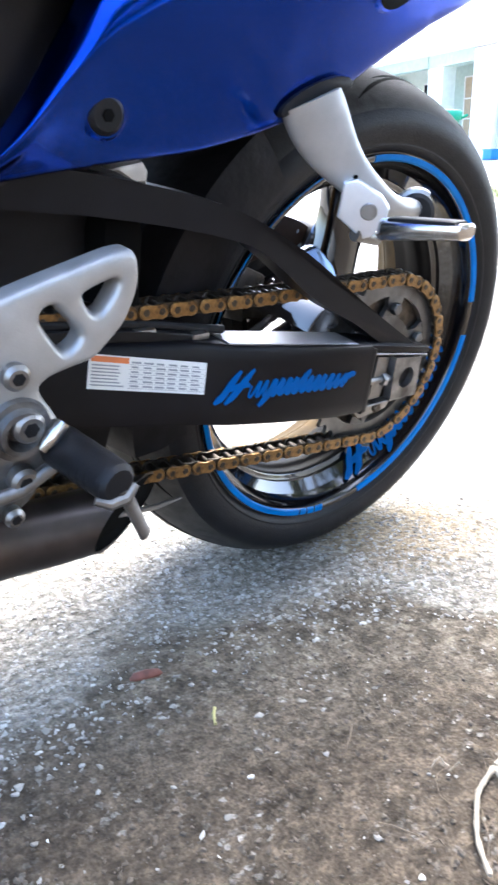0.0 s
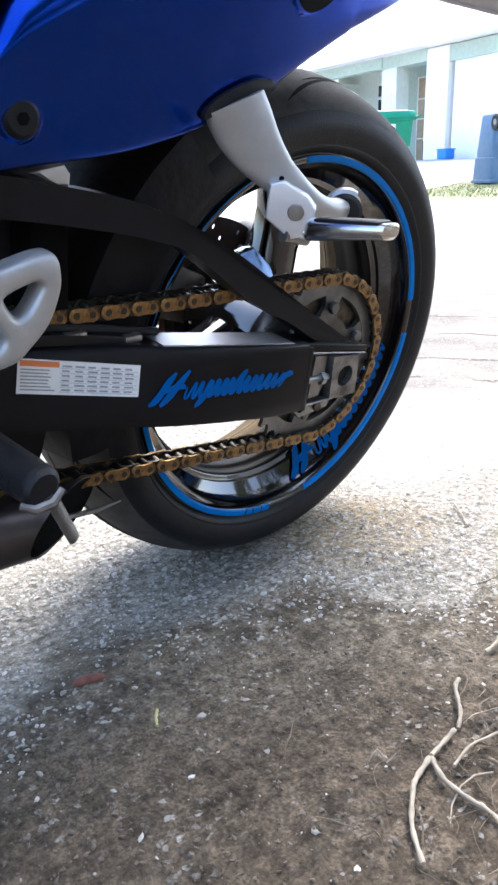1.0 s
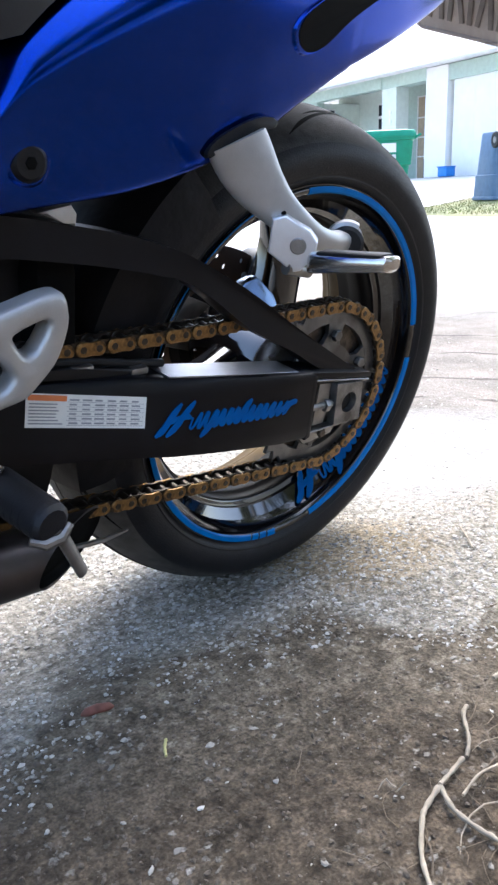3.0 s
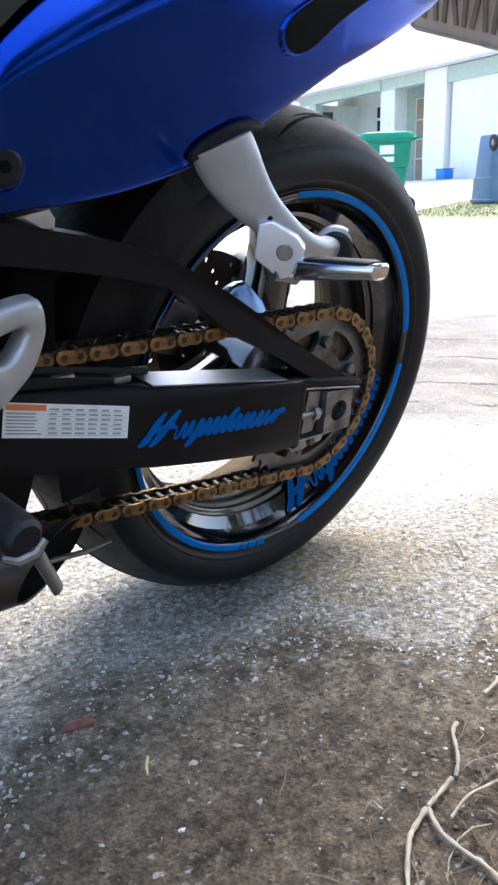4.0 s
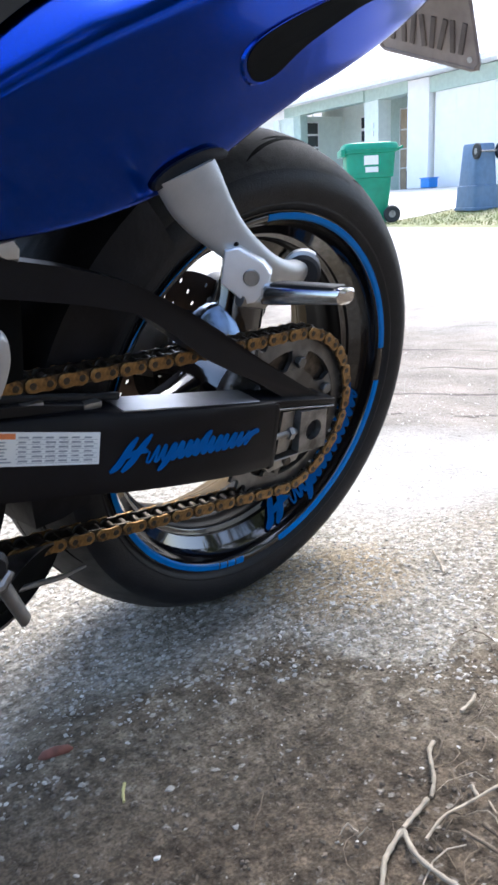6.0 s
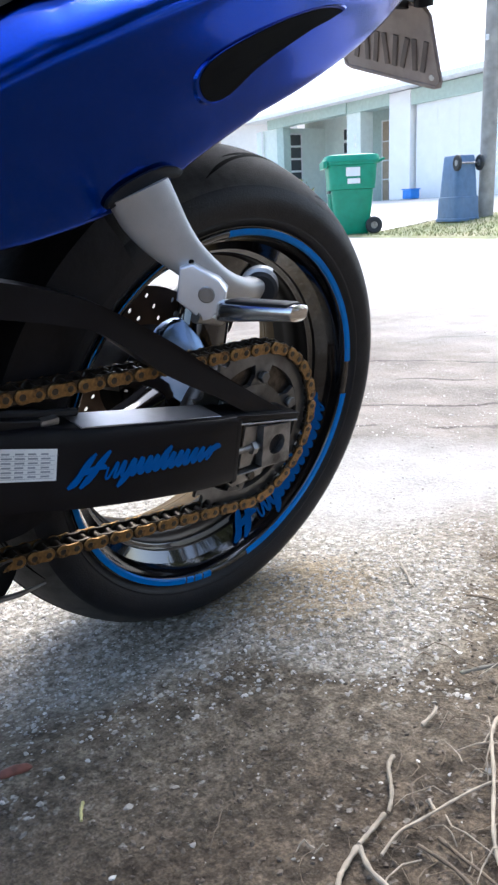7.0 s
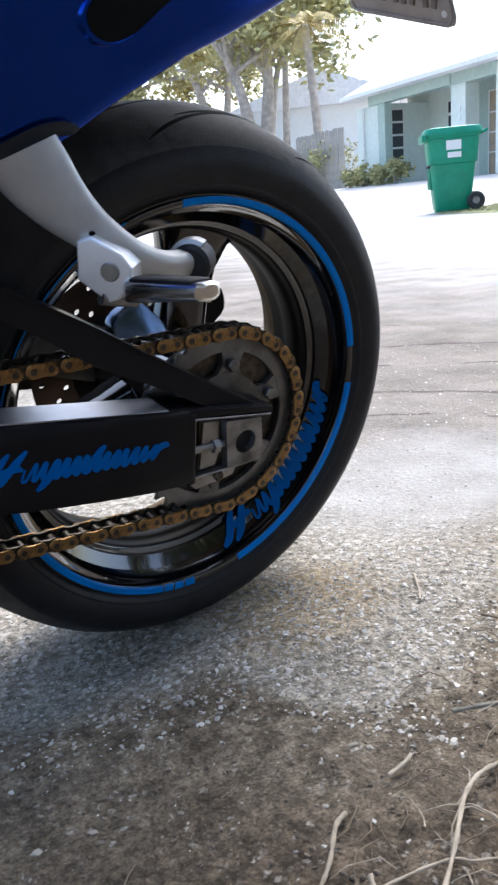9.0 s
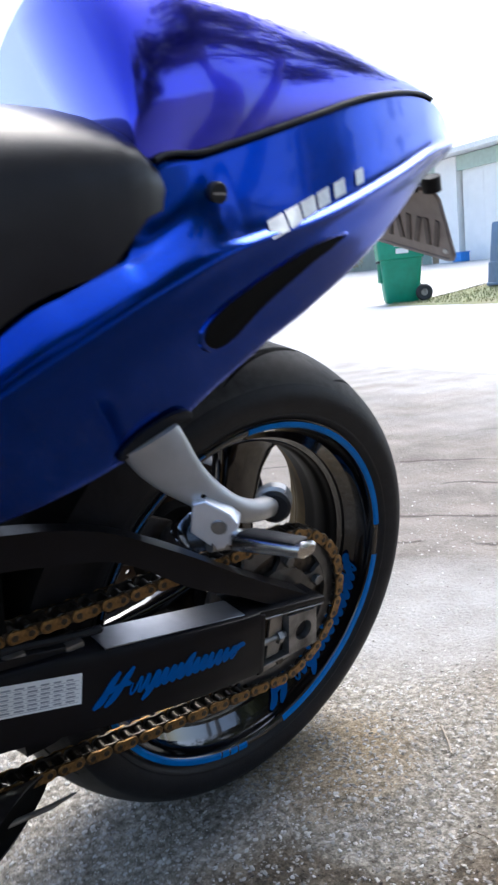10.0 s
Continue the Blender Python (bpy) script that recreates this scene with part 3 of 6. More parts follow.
def build_rim():
    half = [(0.2265, -0.0835), (0.2245, -0.0865), (0.2195, -0.0855), (0.2165, -0.081), (0.2125, -0.070), (0.205, -0.058), (0.2015, -0.050), (0.195, -0.0445), (0.1885, -0.040), (0.1870, -0.030), (0.1835, -0.023), (0.1835, -0.012), (0.186, 0.0)]
    inner = smooth_loop(half, 4, closed=False)
    plain_half = smooth_loop([(0.2265, 0.0835), (0.2245, 0.0865), (0.2165, 0.081), (0.210, 0.068), (0.200, 0.053), (0.191, 0.040), (0.187, 0.020), (0.186, 0.0)], 4, closed=False)
    prof = inner + plain_half[::-1][1:] + [(0.228, 0.0835), (0.196, 0.05), (0.193, 0.0), (0.196, -0.05), (0.228, -0.0835)]
    body = revolve(prof, 180, close=True)
    # barrel banded by depth: gloss black, then matt black, matt brown furthest in
    for f in body.faces:
        c = f.calc_center_median()
        f.material_index = 0 if c.y < -0.041 or math.hypot(c.x, c.z) >= 0.2165 else 1 if c.y < 0.022 else 2
    rim = bike_part("rim", body, (M_RIM, M_RIMMATT, M_RIMBROWN), "gloss black cast wheel rim")
    for a in (76, 196, 316):
        bm = bmesh.new()
        rows = []
        for r, w, d, y in ((0.046, 0.036, 0.030, -0.005), (0.075, 0.031, 0.026, -0.004), (0.11, 0.030, 0.022, -0.002), (0.145, 0.034, 0.020, 0.0), (0.172, 0.044, 0.021, 0.0), (0.189, 0.062, 0.026, 0.0)):
            ring = []
            for k in range(20):
                t = 2 * math.pi * k / 20
                cx, cy = math.cos(t), math.sin(t)
                ring.append(bm.verts.new((r, y + d * math.copysign(abs(cy) ** 0.55, cy), w * math.copysign(abs(cx) ** 0.55, cx))))
            rows.append(ring)
        for A, B in zip(rows, rows[1:]):
            for k in range(20):
                bm.faces.new((A[k], A[(k + 1) % 20], B[(k + 1) % 20], B[k]))
        bm.faces.new(rows[0]), bm.faces.new(rows[-1])
        bmesh.ops.rotate(bm, cent=(0, 0, 0), matrix=Matrix.Rotation(radians(-a), 3, "Y"), verts=bm.verts)
        part("spoke", bm, M_RIM, rim)
    part("hub", revolve([(0.02, -0.075), (0.05, -0.075), (0.056, -0.068), (0.058, -0.04), (0.05, 0.0), (0.056, 0.05), (0.05, 0.07), (0.02, 0.07)], 48, close=True), M_RIM, rim)
    # tape on the flange: arcs of thin film, broken by slanted gaps
    def film(a0, a1, r0=0.2180, r1=0.2258):
        seg = max(3, int(abs(a1 - a0) / 1.5))
        part("rim_tape", revolve([(r1, -0.0872), (r0 + 0.002, -0.0867), (r0, -0.0845), (r0 + 0.0005, -0.0838), (r1, -0.0862)], seg, a0, a1, close=True), M_TAPE, rim, "bright blue reflective rim tape")
    for a0, a1 in ((9, 96), (-75, -3.6), (-95.5, -92), (-99.2, -96.2), (-102.8, -99.9), (-178, -103.5)):
        film(a0, a1)
    film(112, 165, 0.2222, 0.2256)
    # brush mark in film on the dish of the rim
    def on_dish(u, v, lift):
        k = (v + 0.008) / 0.040
        r, y, a = 0.2135 - 0.0265 * k - 0.001 - lift, -0.0735 + 0.030 * k - 0.001 - lift, radians(-72.5) + u / 0.205
        return (r * math.cos(a), y, r * math.sin(a))
    script_mark(on_dish, rim, "rim_mark", 0.0170, 0.236, 0.45, 0.0098, M_DECAL)
    return rim


def build_brake():
    bm = bmesh.new()
    loops = [[(0.120 * math.cos(2 * math.pi * k / 96), 0.120 * math.sin(2 * math.pi * k / 96)) for k in range(96)],
             [(0.066 * math.cos(2 * math.pi * k / 64), 0.066 * math.sin(2 * math.pi * k / 64)) for k in range(64)]]
    for k in range(45):
        a, r = radians(k * 8), 0.079 + 0.0145 * (k % 3)
        loops.append([(r * math.cos(a) + 0.0042 * math.cos(q * math.pi / 5), r * math.sin(a) + 0.0042 * math.sin(q * math.pi / 5)) for q in range(10)])
    for y in (0.086, 0.091):
        es = []
        for lp in loops:
            vs = [bm.verts.new((x, y, z)) for x, z in lp]
            es += [bm.edges.new((vs[i], vs[(i + 1) % len(vs)])) for i in range(len(vs))]
        bmesh.ops.triangle_fill(bm, edges=es, use_beauty=True)
    bike_part("brake_disc", bm, M_DISC, "drilled brown brake disc", smooth=False)
    bike_part("disc_carrier", revolve([(0.030, 0.078), (0.060, 0.078), (0.070, 0.085), (0.070, 0.092), (0.030, 0.090)], 48, close=True), M_BLACK)
    cal = bike_part("brake_caliper", prism(smooth_loop([(0.052, 0.060), (0.060, 0.098), (0.085, 0.108), (0.118, 0.092), (0.126, 0.060), (0.100, 0.040), (0.070, 0.042)], 4), 0.048, 0.112, 0.006), M_BLACK, "grimy black brake caliper behind the wheel")
    for x, z in ((0.074, 0.088), (0.098, 0.078), (0.088, 0.058)):
        part("caliper_bolt", cyl_y(x, z, 0.0055, 0.042, 0.050, 6), M_CHROME, cal)
    part("caliper_bracket", prism([(0.026, 0.066), (0.040, 0.062), (0.062, 0.100), (0.078, 0.136), (0.066, 0.140), (0.046, 0.108)], 0.036, 0.062, 0.004), M_SKYSHEEN, cal, "glossy caliper bracket, blue-grey sheen put into its colour")
    bike_part("caliper_arm", prism([(-0.14, 0.02), (-0.02, -0.02), (0.02, -0.02), (0.02, 0.02), (-0.02, 0.05), (-0.10, 0.085), (-0.14, 0.06)], 0.072, 0.084, 0.003), M_STEEL)


def build_sprocket():
    y0, y1 = -0.1225, -0.1155
    bm = bmesh.new()
    out = []
    for k in range(40 * 4):
        a = 2 * math.pi * k / 160
        out.append((0.0955, 0.0975, 0.1045, 0.0975)[k % 4])
    # ring with teeth
    rings = []
    for k in range(160):
        a = 2 * math.pi * k / 160
        c, s = math.cos(a), math.sin(a)
        rings.append([bm.verts.new((r * c, y, r * s)) for r, y in ((0.080, y0), (out[k], y0 + 0.001), (out[k], y1 - 0.001), (0.080, y1))])
    for k in range(160):
        A, B = rings[k], rings[(k + 1) % 160]
        for i in range(4):
            j = (i + 1) % 4
            bm.faces.new((A[i], A[j], B[j], B[i]))
    spr = bike_part("sprocket", bm, M_SPROCKET, "grey steel rear sprocket with lightening holes", auto=30)
    part("sprocket_hub", revolve([(0.030, y0), (0.056, y0), (0.056, y1), (0.030, y1)], 60, close=True), M_SPROCKET, spr)
    for k in range(6):
        a = radians(20 + 60 * k)
        arm = prism([(0.052, -0.017), (0.066, -0.0095), (0.083, -0.016), (0.083, 0.016), (0.066, 0.0095), (0.052, 0.017)], y0 + 0.0005, y1 - 0.0005, 0.001)
        bmesh.ops.rotate(arm, cent=(0, 0, 0), matrix=Matrix.Rotation(-a, 3, "Y"), verts=arm.verts)
        part("sprocket_arm", arm, M_SPROCKET, spr)
        bolt = cyl_y(0.066 * math.cos(a), 0.066 * math.sin(a), 0.0072, y0 - 0.007, y0, 6, 0.001)
        part("sprocket_bolt", bolt, M_SPROCKET, spr)
    bike_part("cush_drive", revolve([(0.025, -0.1145), (0.086, -0.1145), (0.088, -0.104), (0.080, -0.085), (0.070, -0.07), (0.025, -0.07)], 60, close=True), M_CHAINDARK, "dark greasy sprocket carrier")
    # lug tinted and tilted up to show the sky sheen of black gloss
    bike_part("carrier_lug", prism(smooth_loop([(-0.086, 0.098), (-0.078, 0.111), (-0.049, 0.120), (-0.025, 0.089), (-0.034, 0.076), (-0.076, 0.076)], 3), lambda x, z: -0.068 + (z - 0.074) * 0.45, -0.036, 0.003), M_SKYSHEEN, "glossy carrier casting, sky reflection put into its blue-grey colour")
    return spr


PITCH = 0.015875


def chain_path():
    """Pitch line of the chain: top run, round the sprocket, bottom run."""
    r = 0.1012
    pts = []
    top0, bot_end = (-0.66, 0.130), (-0.66, -0.010)
    for k in range(60):
        t = k / 60
        x = top0[0] + (0.004 - top0[0]) * t
        pts.append((x, top0[1] + (r - top0[1]) * t - 0.0085 * math.sin(math.pi * t)))
    for k in range(61):
        a = radians(90 - 172 * k / 60)
        pts.append((r * math.cos(a), r * math.sin(a)))
    x1, z1 = pts[-1]
    for k in range(1, 61):
        t = k / 60
        pts.append((x1 + (bot_end[0] - x1) * t, z1 + (bot_end[1] - z1) * t - 0.004 * math.sin(math.pi * t)))
    return pts


def plate_outline(h, waist, n=8):
    out = []
    for k in range(n + 1):
        a = radians(-90 + 180 * k / n)
        out.append((PITCH / 2 + h * math.cos(a), h * math.sin(a)))
    out.append((0, waist))
    for k in range(n + 1):
        a = radians(90 + 180 * k / n)
        out.append((-PITCH / 2 + h * math.cos(a), h * math.sin(a)))
    out.append((0, -waist))
    return out


def build_chain():
    pts = chain_path()
    run = [0.0]
    for a, b in zip(pts, pts[1:]):
        run.append(run[-1] + math.dist(a, b))

    def at(d):
        i = int(np.searchsorted(run, d)) - 1
        i = min(max(i, 0), len(pts) - 2)
        k = (d - run[i]) / (run[i + 1] - run[i])
        return (pts[i][0] + (pts[i + 1][0] - pts[i][0]) * k, pts[i][1] + (pts[i + 1][1] - pts[i][1]) * k)

    outer = bmesh.new()
    for s in (-1, 1):
        add_prism(outer, plate_outline(0.0072, 0.0052), s * 0.0092, s * 0.0116, 0.0006, 1)
        for px in (-PITCH / 2, PITCH / 2):
            b = cyl_y(px, 0, 0.0033, s * 0.0114, s * 0.0123, 12, 0.0003)
            me = bpy.data.meshes.new("rivet")
            b.to_mesh(me)
            b.free()
            outer.from_mesh(me)
            bpy.data.meshes.remove(me)
    for f in outer.faces:
        c = f.calc_center_median()
        f.material_index = int(abs(c.y) > 0.0117)
    outer_me = finish("outer_link", outer, (M_GOLD, M_CHAINDARK), auto=40)
    inner = bmesh.new()
    for s in (-1, 1):
        add_prism(inner, plate_outline(0.0078, 0.0058), s * 0.0066, s * 0.0088, 0.0005, 1)
    for px in (-PITCH / 2, PITCH / 2):
        b = cyl_y(px, 0, 0.0051, -0.0064, 0.0064, 14, 0.0003)
        me = bpy.data.meshes.new("roller")
        b.to_mesh(me)
        b.free()
        inner.from_mesh(me)
        bpy.data.meshes.remove(me)
    inner_me = finish("inner_link", inner, M_CHAINDARK, auto=40)
    chain = holder("chain", pose(0, -0.119, TYRE_R), "", "")
    chain.parent = bike
    tagged(chain, "gold-plated drive chain, dark with grease")
    n = int(run[-1] / PITCH)
    for i in range(n):
        (x0, z0), (x1, z1) = at(i * PITCH), at((i + 1) * PITCH)
        ang = math.degrees(math.atan2(z1 - z0, x1 - x0))
        piece("outer_link" if i % 2 else "inner_link", outer_me if i % 2 else inner_me, chain, pose((x0 + x1) / 2, 0, (z0 + z1) / 2, 0, -ang, 0))


def beam_loft(outline, face):
    """A box section with rounded edges whose height follows the outline along x."""
    half = next(i for i, (p, q) in enumerate(zip(outline, outline[1:])) if q[0] <= p[0]) + 1
    top, low = outline[:half], outline[half:][::-1]

    def level(pts, x):
        for (x0, z0), (x1, z1) in zip(pts, pts[1:]):
            if x <= x1:
                return z0 + (z1 - z0) * max(0, (x - x0) / (x1 - x0))
        return pts[-1][1]
    bm = bmesh.new()
    rows = []
    for k in range(65):
        x = -0.70 + 0.629 * k / 64
        zt, zb = level(top, x), level(low, x)
        ring = []
        r = 0.005
        for z in [zb + r + (zt - zb - 2 * r) * i / 6 for i in range(7)]:
            ring.append((face(x, z), z))
        ring += [(face(x, zt) + 0.0015, zt - 0.0015), (face(x, zt) + r, zt), (face(x, zt) + 0.040, zt), (face(x, zt) + 0.044, zt - 0.004)]
        ring += [(face(x, zb) + 0.044, zb + 0.004), (face(x, zb) + 0.040, zb), (face(x, zb) + r, zb), (face(x, zb) + 0.0015, zb + 0.0015)]
        rows.append([bm.verts.new((x, y, z)) for y, z in ring])
    for A, B in zip(rows, rows[1:]):
        for i in range(len(A)):
            j = (i + 1) % len(A)
            bm.faces.new((A[i], A[j], B[j], B[i]))
    bm.faces.new(rows[0]), bm.faces.new(rows[-1])
    return bm


def build_swingarm():
    def face(x, z):
        # the outer face tapers in towards the front and leans there
        k = min(1, max(0, (-0.1 - x) / 0.17))
        return -0.172 + max(0, -0.1 - x) * 0.04 + (z - 0.02) * 0.25 * k
    beam = [(-0.70, 0.135), (-0.55, 0.112), (-0.409, 0.093), (-0.335, 0.085), (-0.284, 0.080), (-0.249, 0.073), (-0.16, 0.062), (-0.071, 0.051), (-0.071, -0.029), (-0.110, -0.026), (-0.195, -0.012), (-0.256, -0.001), (-0.294, 0.007), (-0.344, 0.016), (-0.42, 0.029), (-0.55, 0.050), (-0.70, 0.070)]
    arm = bike_part("swingarm", beam_loft(beam, face), M_ARM, "satin black box-section swingarm")
    brace = smooth_loop([(-0.70, 0.258), (-0.55, 0.246), (-0.411, 0.228), (-0.368, 0.221), (-0.329, 0.213), (-0.297, 0.206), (-0.256, 0.194), (-0.225, 0.182), (-0.190, 0.163), (-0.150, 0.139), (-0.107, 0.110), (-0.052, 0.075), (0.002, 0.042), (0.036, 0.023)], 4, False)
    low = smooth_loop([(0.030, 0.014), (-0.020, 0.033), (-0.054, 0.050), (-0.090, 0.072), (-0.127, 0.091), (-0.163, 0.112), (-0.202, 0.141), (-0.236, 0.162), (-0.268, 0.172), (-0.296, 0.179), (-0.36, 0.191), (-0.45, 0.203), (-0.70, 0.228)], 4, False)
    part("brace", prism(brace + low, lambda x, z: -0.158 + 0.03 * max(0, -0.1 - x) + 0.55 * max(0, z - 0.115 + 0.33 * (x + 0.1)) * min(1, max(0, (-0.17 - x) / 0.08)), lambda x, z: -0.125 + 0.03 * max(0, -0.1 - x), 0.0062, 4), M_ARM, arm, "black gull-shaped upper brace")
    # axle block: bright casting with a recess for the axle
    block = bmesh.new()
    add_prism(block, [(-0.072, 0.050), (0.030, 0.031), (0.036, 0.020), (0.018, -0.026), (-0.068, -0.032)], -0.158, -0.128, 0.003)
    part("axle_block", block, M_ARM, arm)
    part("end_web", prism([(-0.072, 0.050), (0.032, 0.031), (0.034, 0.024), (-0.072, 0.042)], -0.168, -0.150, 0.002), M_ARM, arm)
    part("worn_edge", prism([(-0.066, 0.0400), (0.030, 0.0235), (0.030, 0.0215), (-0.066, 0.0375)], -0.1690, -0.160, 0.0006, 1), M_STEEL, arm, "edge worn to bare metal")
    part("worn_edge", prism([(-0.0635, 0.038), (-0.0615, 0.038), (-0.0625, -0.026), (-0.0645, -0.026)], -0.1690, -0.160, 0.0006, 1), M_STEEL, arm, "edge worn to bare metal")
    part("worn_edge", prism([(-0.062, -0.0235), (0.018, -0.0245), (0.018, -0.0265), (-0.062, -0.0258)], -0.1690, -0.156, 0.0006, 1), M_STEEL, arm, "edge worn to bare metal")
    part("end_web", prism([(-0.072, 0.048), (-0.064, 0.046), (-0.064, -0.028), (-0.072, -0.030)], -0.172, -0.150, 0.002), M_ARM, arm)
    part("adjuster_plate", prism([(-0.052, 0.036), (0.024, 0.026), (0.022, -0.020), (-0.056, -0.022)], -0.1605, -0.156, 0.002), M_CHAINDARK, arm, "dark recessed chain adjuster plate")
    part("adjuster_clip", prism([(-0.050, 0.031), (-0.030, 0.028), (-0.034, 0.012), (-0.030, -0.004), (-0.036, -0.020), (-0.054, -0.020)], -0.164, -0.160, 0.0015), M_STEEL, arm)
    # square adjuster block with a deep round opening
    ab = bmesh.new()
    sq = [(-0.028, 0.0285), (0.0155, 0.0232), (0.0200, -0.0255), (-0.0250, -0.0225)]
    ring_o = [ab.verts.new((x, y, z)) for y in (-0.171, -0.160) for x, z in sq]
    hole_n = 24
    ho = [ab.verts.new((-0.0035 + 0.0125 * math.cos(2 * math.pi * k / hole_n), y, 0.001 + 0.0125 * math.sin(2 * math.pi * k / hole_n))) for y in (-0.171, -0.160) for k in range(hole_n)]
    es = []
    for i in range(4):
        ab.faces.new((ring_o[i], ring_o[(i + 1) % 4], ring_o[4 + (i + 1) % 4], ring_o[4 + i]))
        es.append(ab.edges.get((ring_o[i], ring_o[(i + 1) % 4])))
    for k in range(hole_n):
        ab.faces.new((ho[k], ho[(k + 1) % hole_n], ho[hole_n + (k + 1) % hole_n], ho[hole_n + k]))
        es.append(ab.edges.get((ho[k], ho[(k + 1) % hole_n])))
    bmesh.ops.triangle_fill(ab, edges=es, use_beauty=True)
    part("adjuster_block", ab, M_GREASE, arm, "bright adjuster block with axle opening", auto=25)
    part("axle_end", cyl_y(-0.0035, 0.001, 0.0122, -0.164, -0.155, 24), M_BLACK, arm)
    part("adjuster_bolt", tube([(-0.068, -0.164, 0.004), (-0.022, -0.164, 0.002)], 0.004, 10), M_STEEL, arm)
    part("adjuster_nut", tube([(-0.040, -0.164, 0.0025), (-0.033, -0.164, 0.002)], 0.0075, 6), M_STEEL, arm)
    part("chain_slider", prism([(-0.66, 0.140), (-0.33, 0.094), (-0.27, 0.082), (-0.265, 0.076), (-0.33, 0.085), (-0.66, 0.130)], -0.140, -0.100, 0.002), M_BLACK, arm)
    # bright strip laid on the black arm in place of its specular streak
    part("top_streak", prism([(-0.250, 0.0730), (-0.160, 0.0610), (-0.090, 0.0525), (-0.090, 0.0540), (-0.160, 0.0630), (-0.250, 0.0747)], lambda x, z: face(x, 0.06) + 0.006, lambda x, z: face(x, 0.06) + 0.042, 0.0005, 1), M_ARMSTREAK, arm, "bright metal strip for the highlight along the swingarm top")
    part("hose_clamp", box(-0.285, -0.266, -0.142, -0.118, 0.078, 0.085, 0.003), M_STEEL, arm)
    part("hose_clamp", box(-0.345, -0.322, -0.140, -0.118, 0.090, 0.096, 0.003), M_STEEL, arm)
    part("brake_hose", tube(smooth_loop([(-0.45, -0.130, 0.112), (-0.38, -0.130, 0.104), (-0.33, -0.130, 0.097), (-0.275, -0.130, 0.086), (-0.24, -0.125, 0.078)], 6, False), 0.0042, 10), M_BLACK, arm)
    part("cross_tube", box(-0.37, -0.33, -0.13, 0.13, 0.09, 0.19, 0.015), M_DARK, arm)
    part("swingarm_right", prism(beam, 0.128, 0.172, 0.006, 3), M_ARM, arm)
    part("lower_bracket", prism([(-0.072, -0.028), (0.004, -0.026), (-0.004, -0.046), (-0.05, -0.05)], -0.152, -0.140, 0.002), M_STEEL, arm)
    part("bracket_bolt", cyl_y(-0.024, -0.040, 0.006, -0.157, -0.150, 6), M_CHAINDARK, arm)
    # paper label with a table of small print
    lab = holder("tyre_label", pose(0, 0, TYRE_R), "", "")
    lab.parent = bike
    tagged(lab, "white printed tyre information label with orange heading")

    def film(name, u0, u1, v0, v1, lift, m):
        c, n = math.cos(radians(12.3)) * 1.06, math.sin(radians(12.3)) * 1.06
        quad = [(-0.3363 + u * c + v * n * 0.87, 0.0605 - u * n + v * c * 0.87) for u, v in ((u0, v0), (u1, v0), (u1, v1), (u0, v1))]
        part(name, prism(quad, lambda x, z: face(x, z) - lift, lambda x, z: face(x, z) - lift + 0.0006), m, lab, smooth=False)
    film("paper", -0.0540, 0.0540, -0.0150, 0.0150, 0.0010, M_LABEL)
    film("heading", -0.0525, -0.020, 0.0090, 0.0140, 0.0013, M_ORANGE)
    rnd = random.Random(4)
    for k in range(7):
        z = 0.0062 - k * 0.0029
        film("print_line", -0.0515, -0.0515 + rnd.uniform(0.022, 0.029), z - 0.0006, z + 0.0006, 0.0013, M_INK)
    for r in range(6):
        z = 0.0105 - r * 0.0042
        film("rule", -0.0195, 0.0515, z - 0.0021, z - 0.0018, 0.0013, M_INK)
        for c in range(6):
            x = -0.0175 + c * 0.0114
            film("print_line", x, x + rnd.uniform(0.006, 0.009), z - 0.0008, z + 0.0008, 0.0013, M_INK)
    # maker's mark as a plain slanted brush wave
    def on_face(u, v, lift):
        x, z = -0.262 + u, 0.0265 - 0.089 * u + v
        return (x, face(x, z) - 0.0006 - lift, z)
    script_mark(on_face, arm, "swingarm_mark", 0.0132, 0.160, 0.66, 0.0064, M_DECAL)


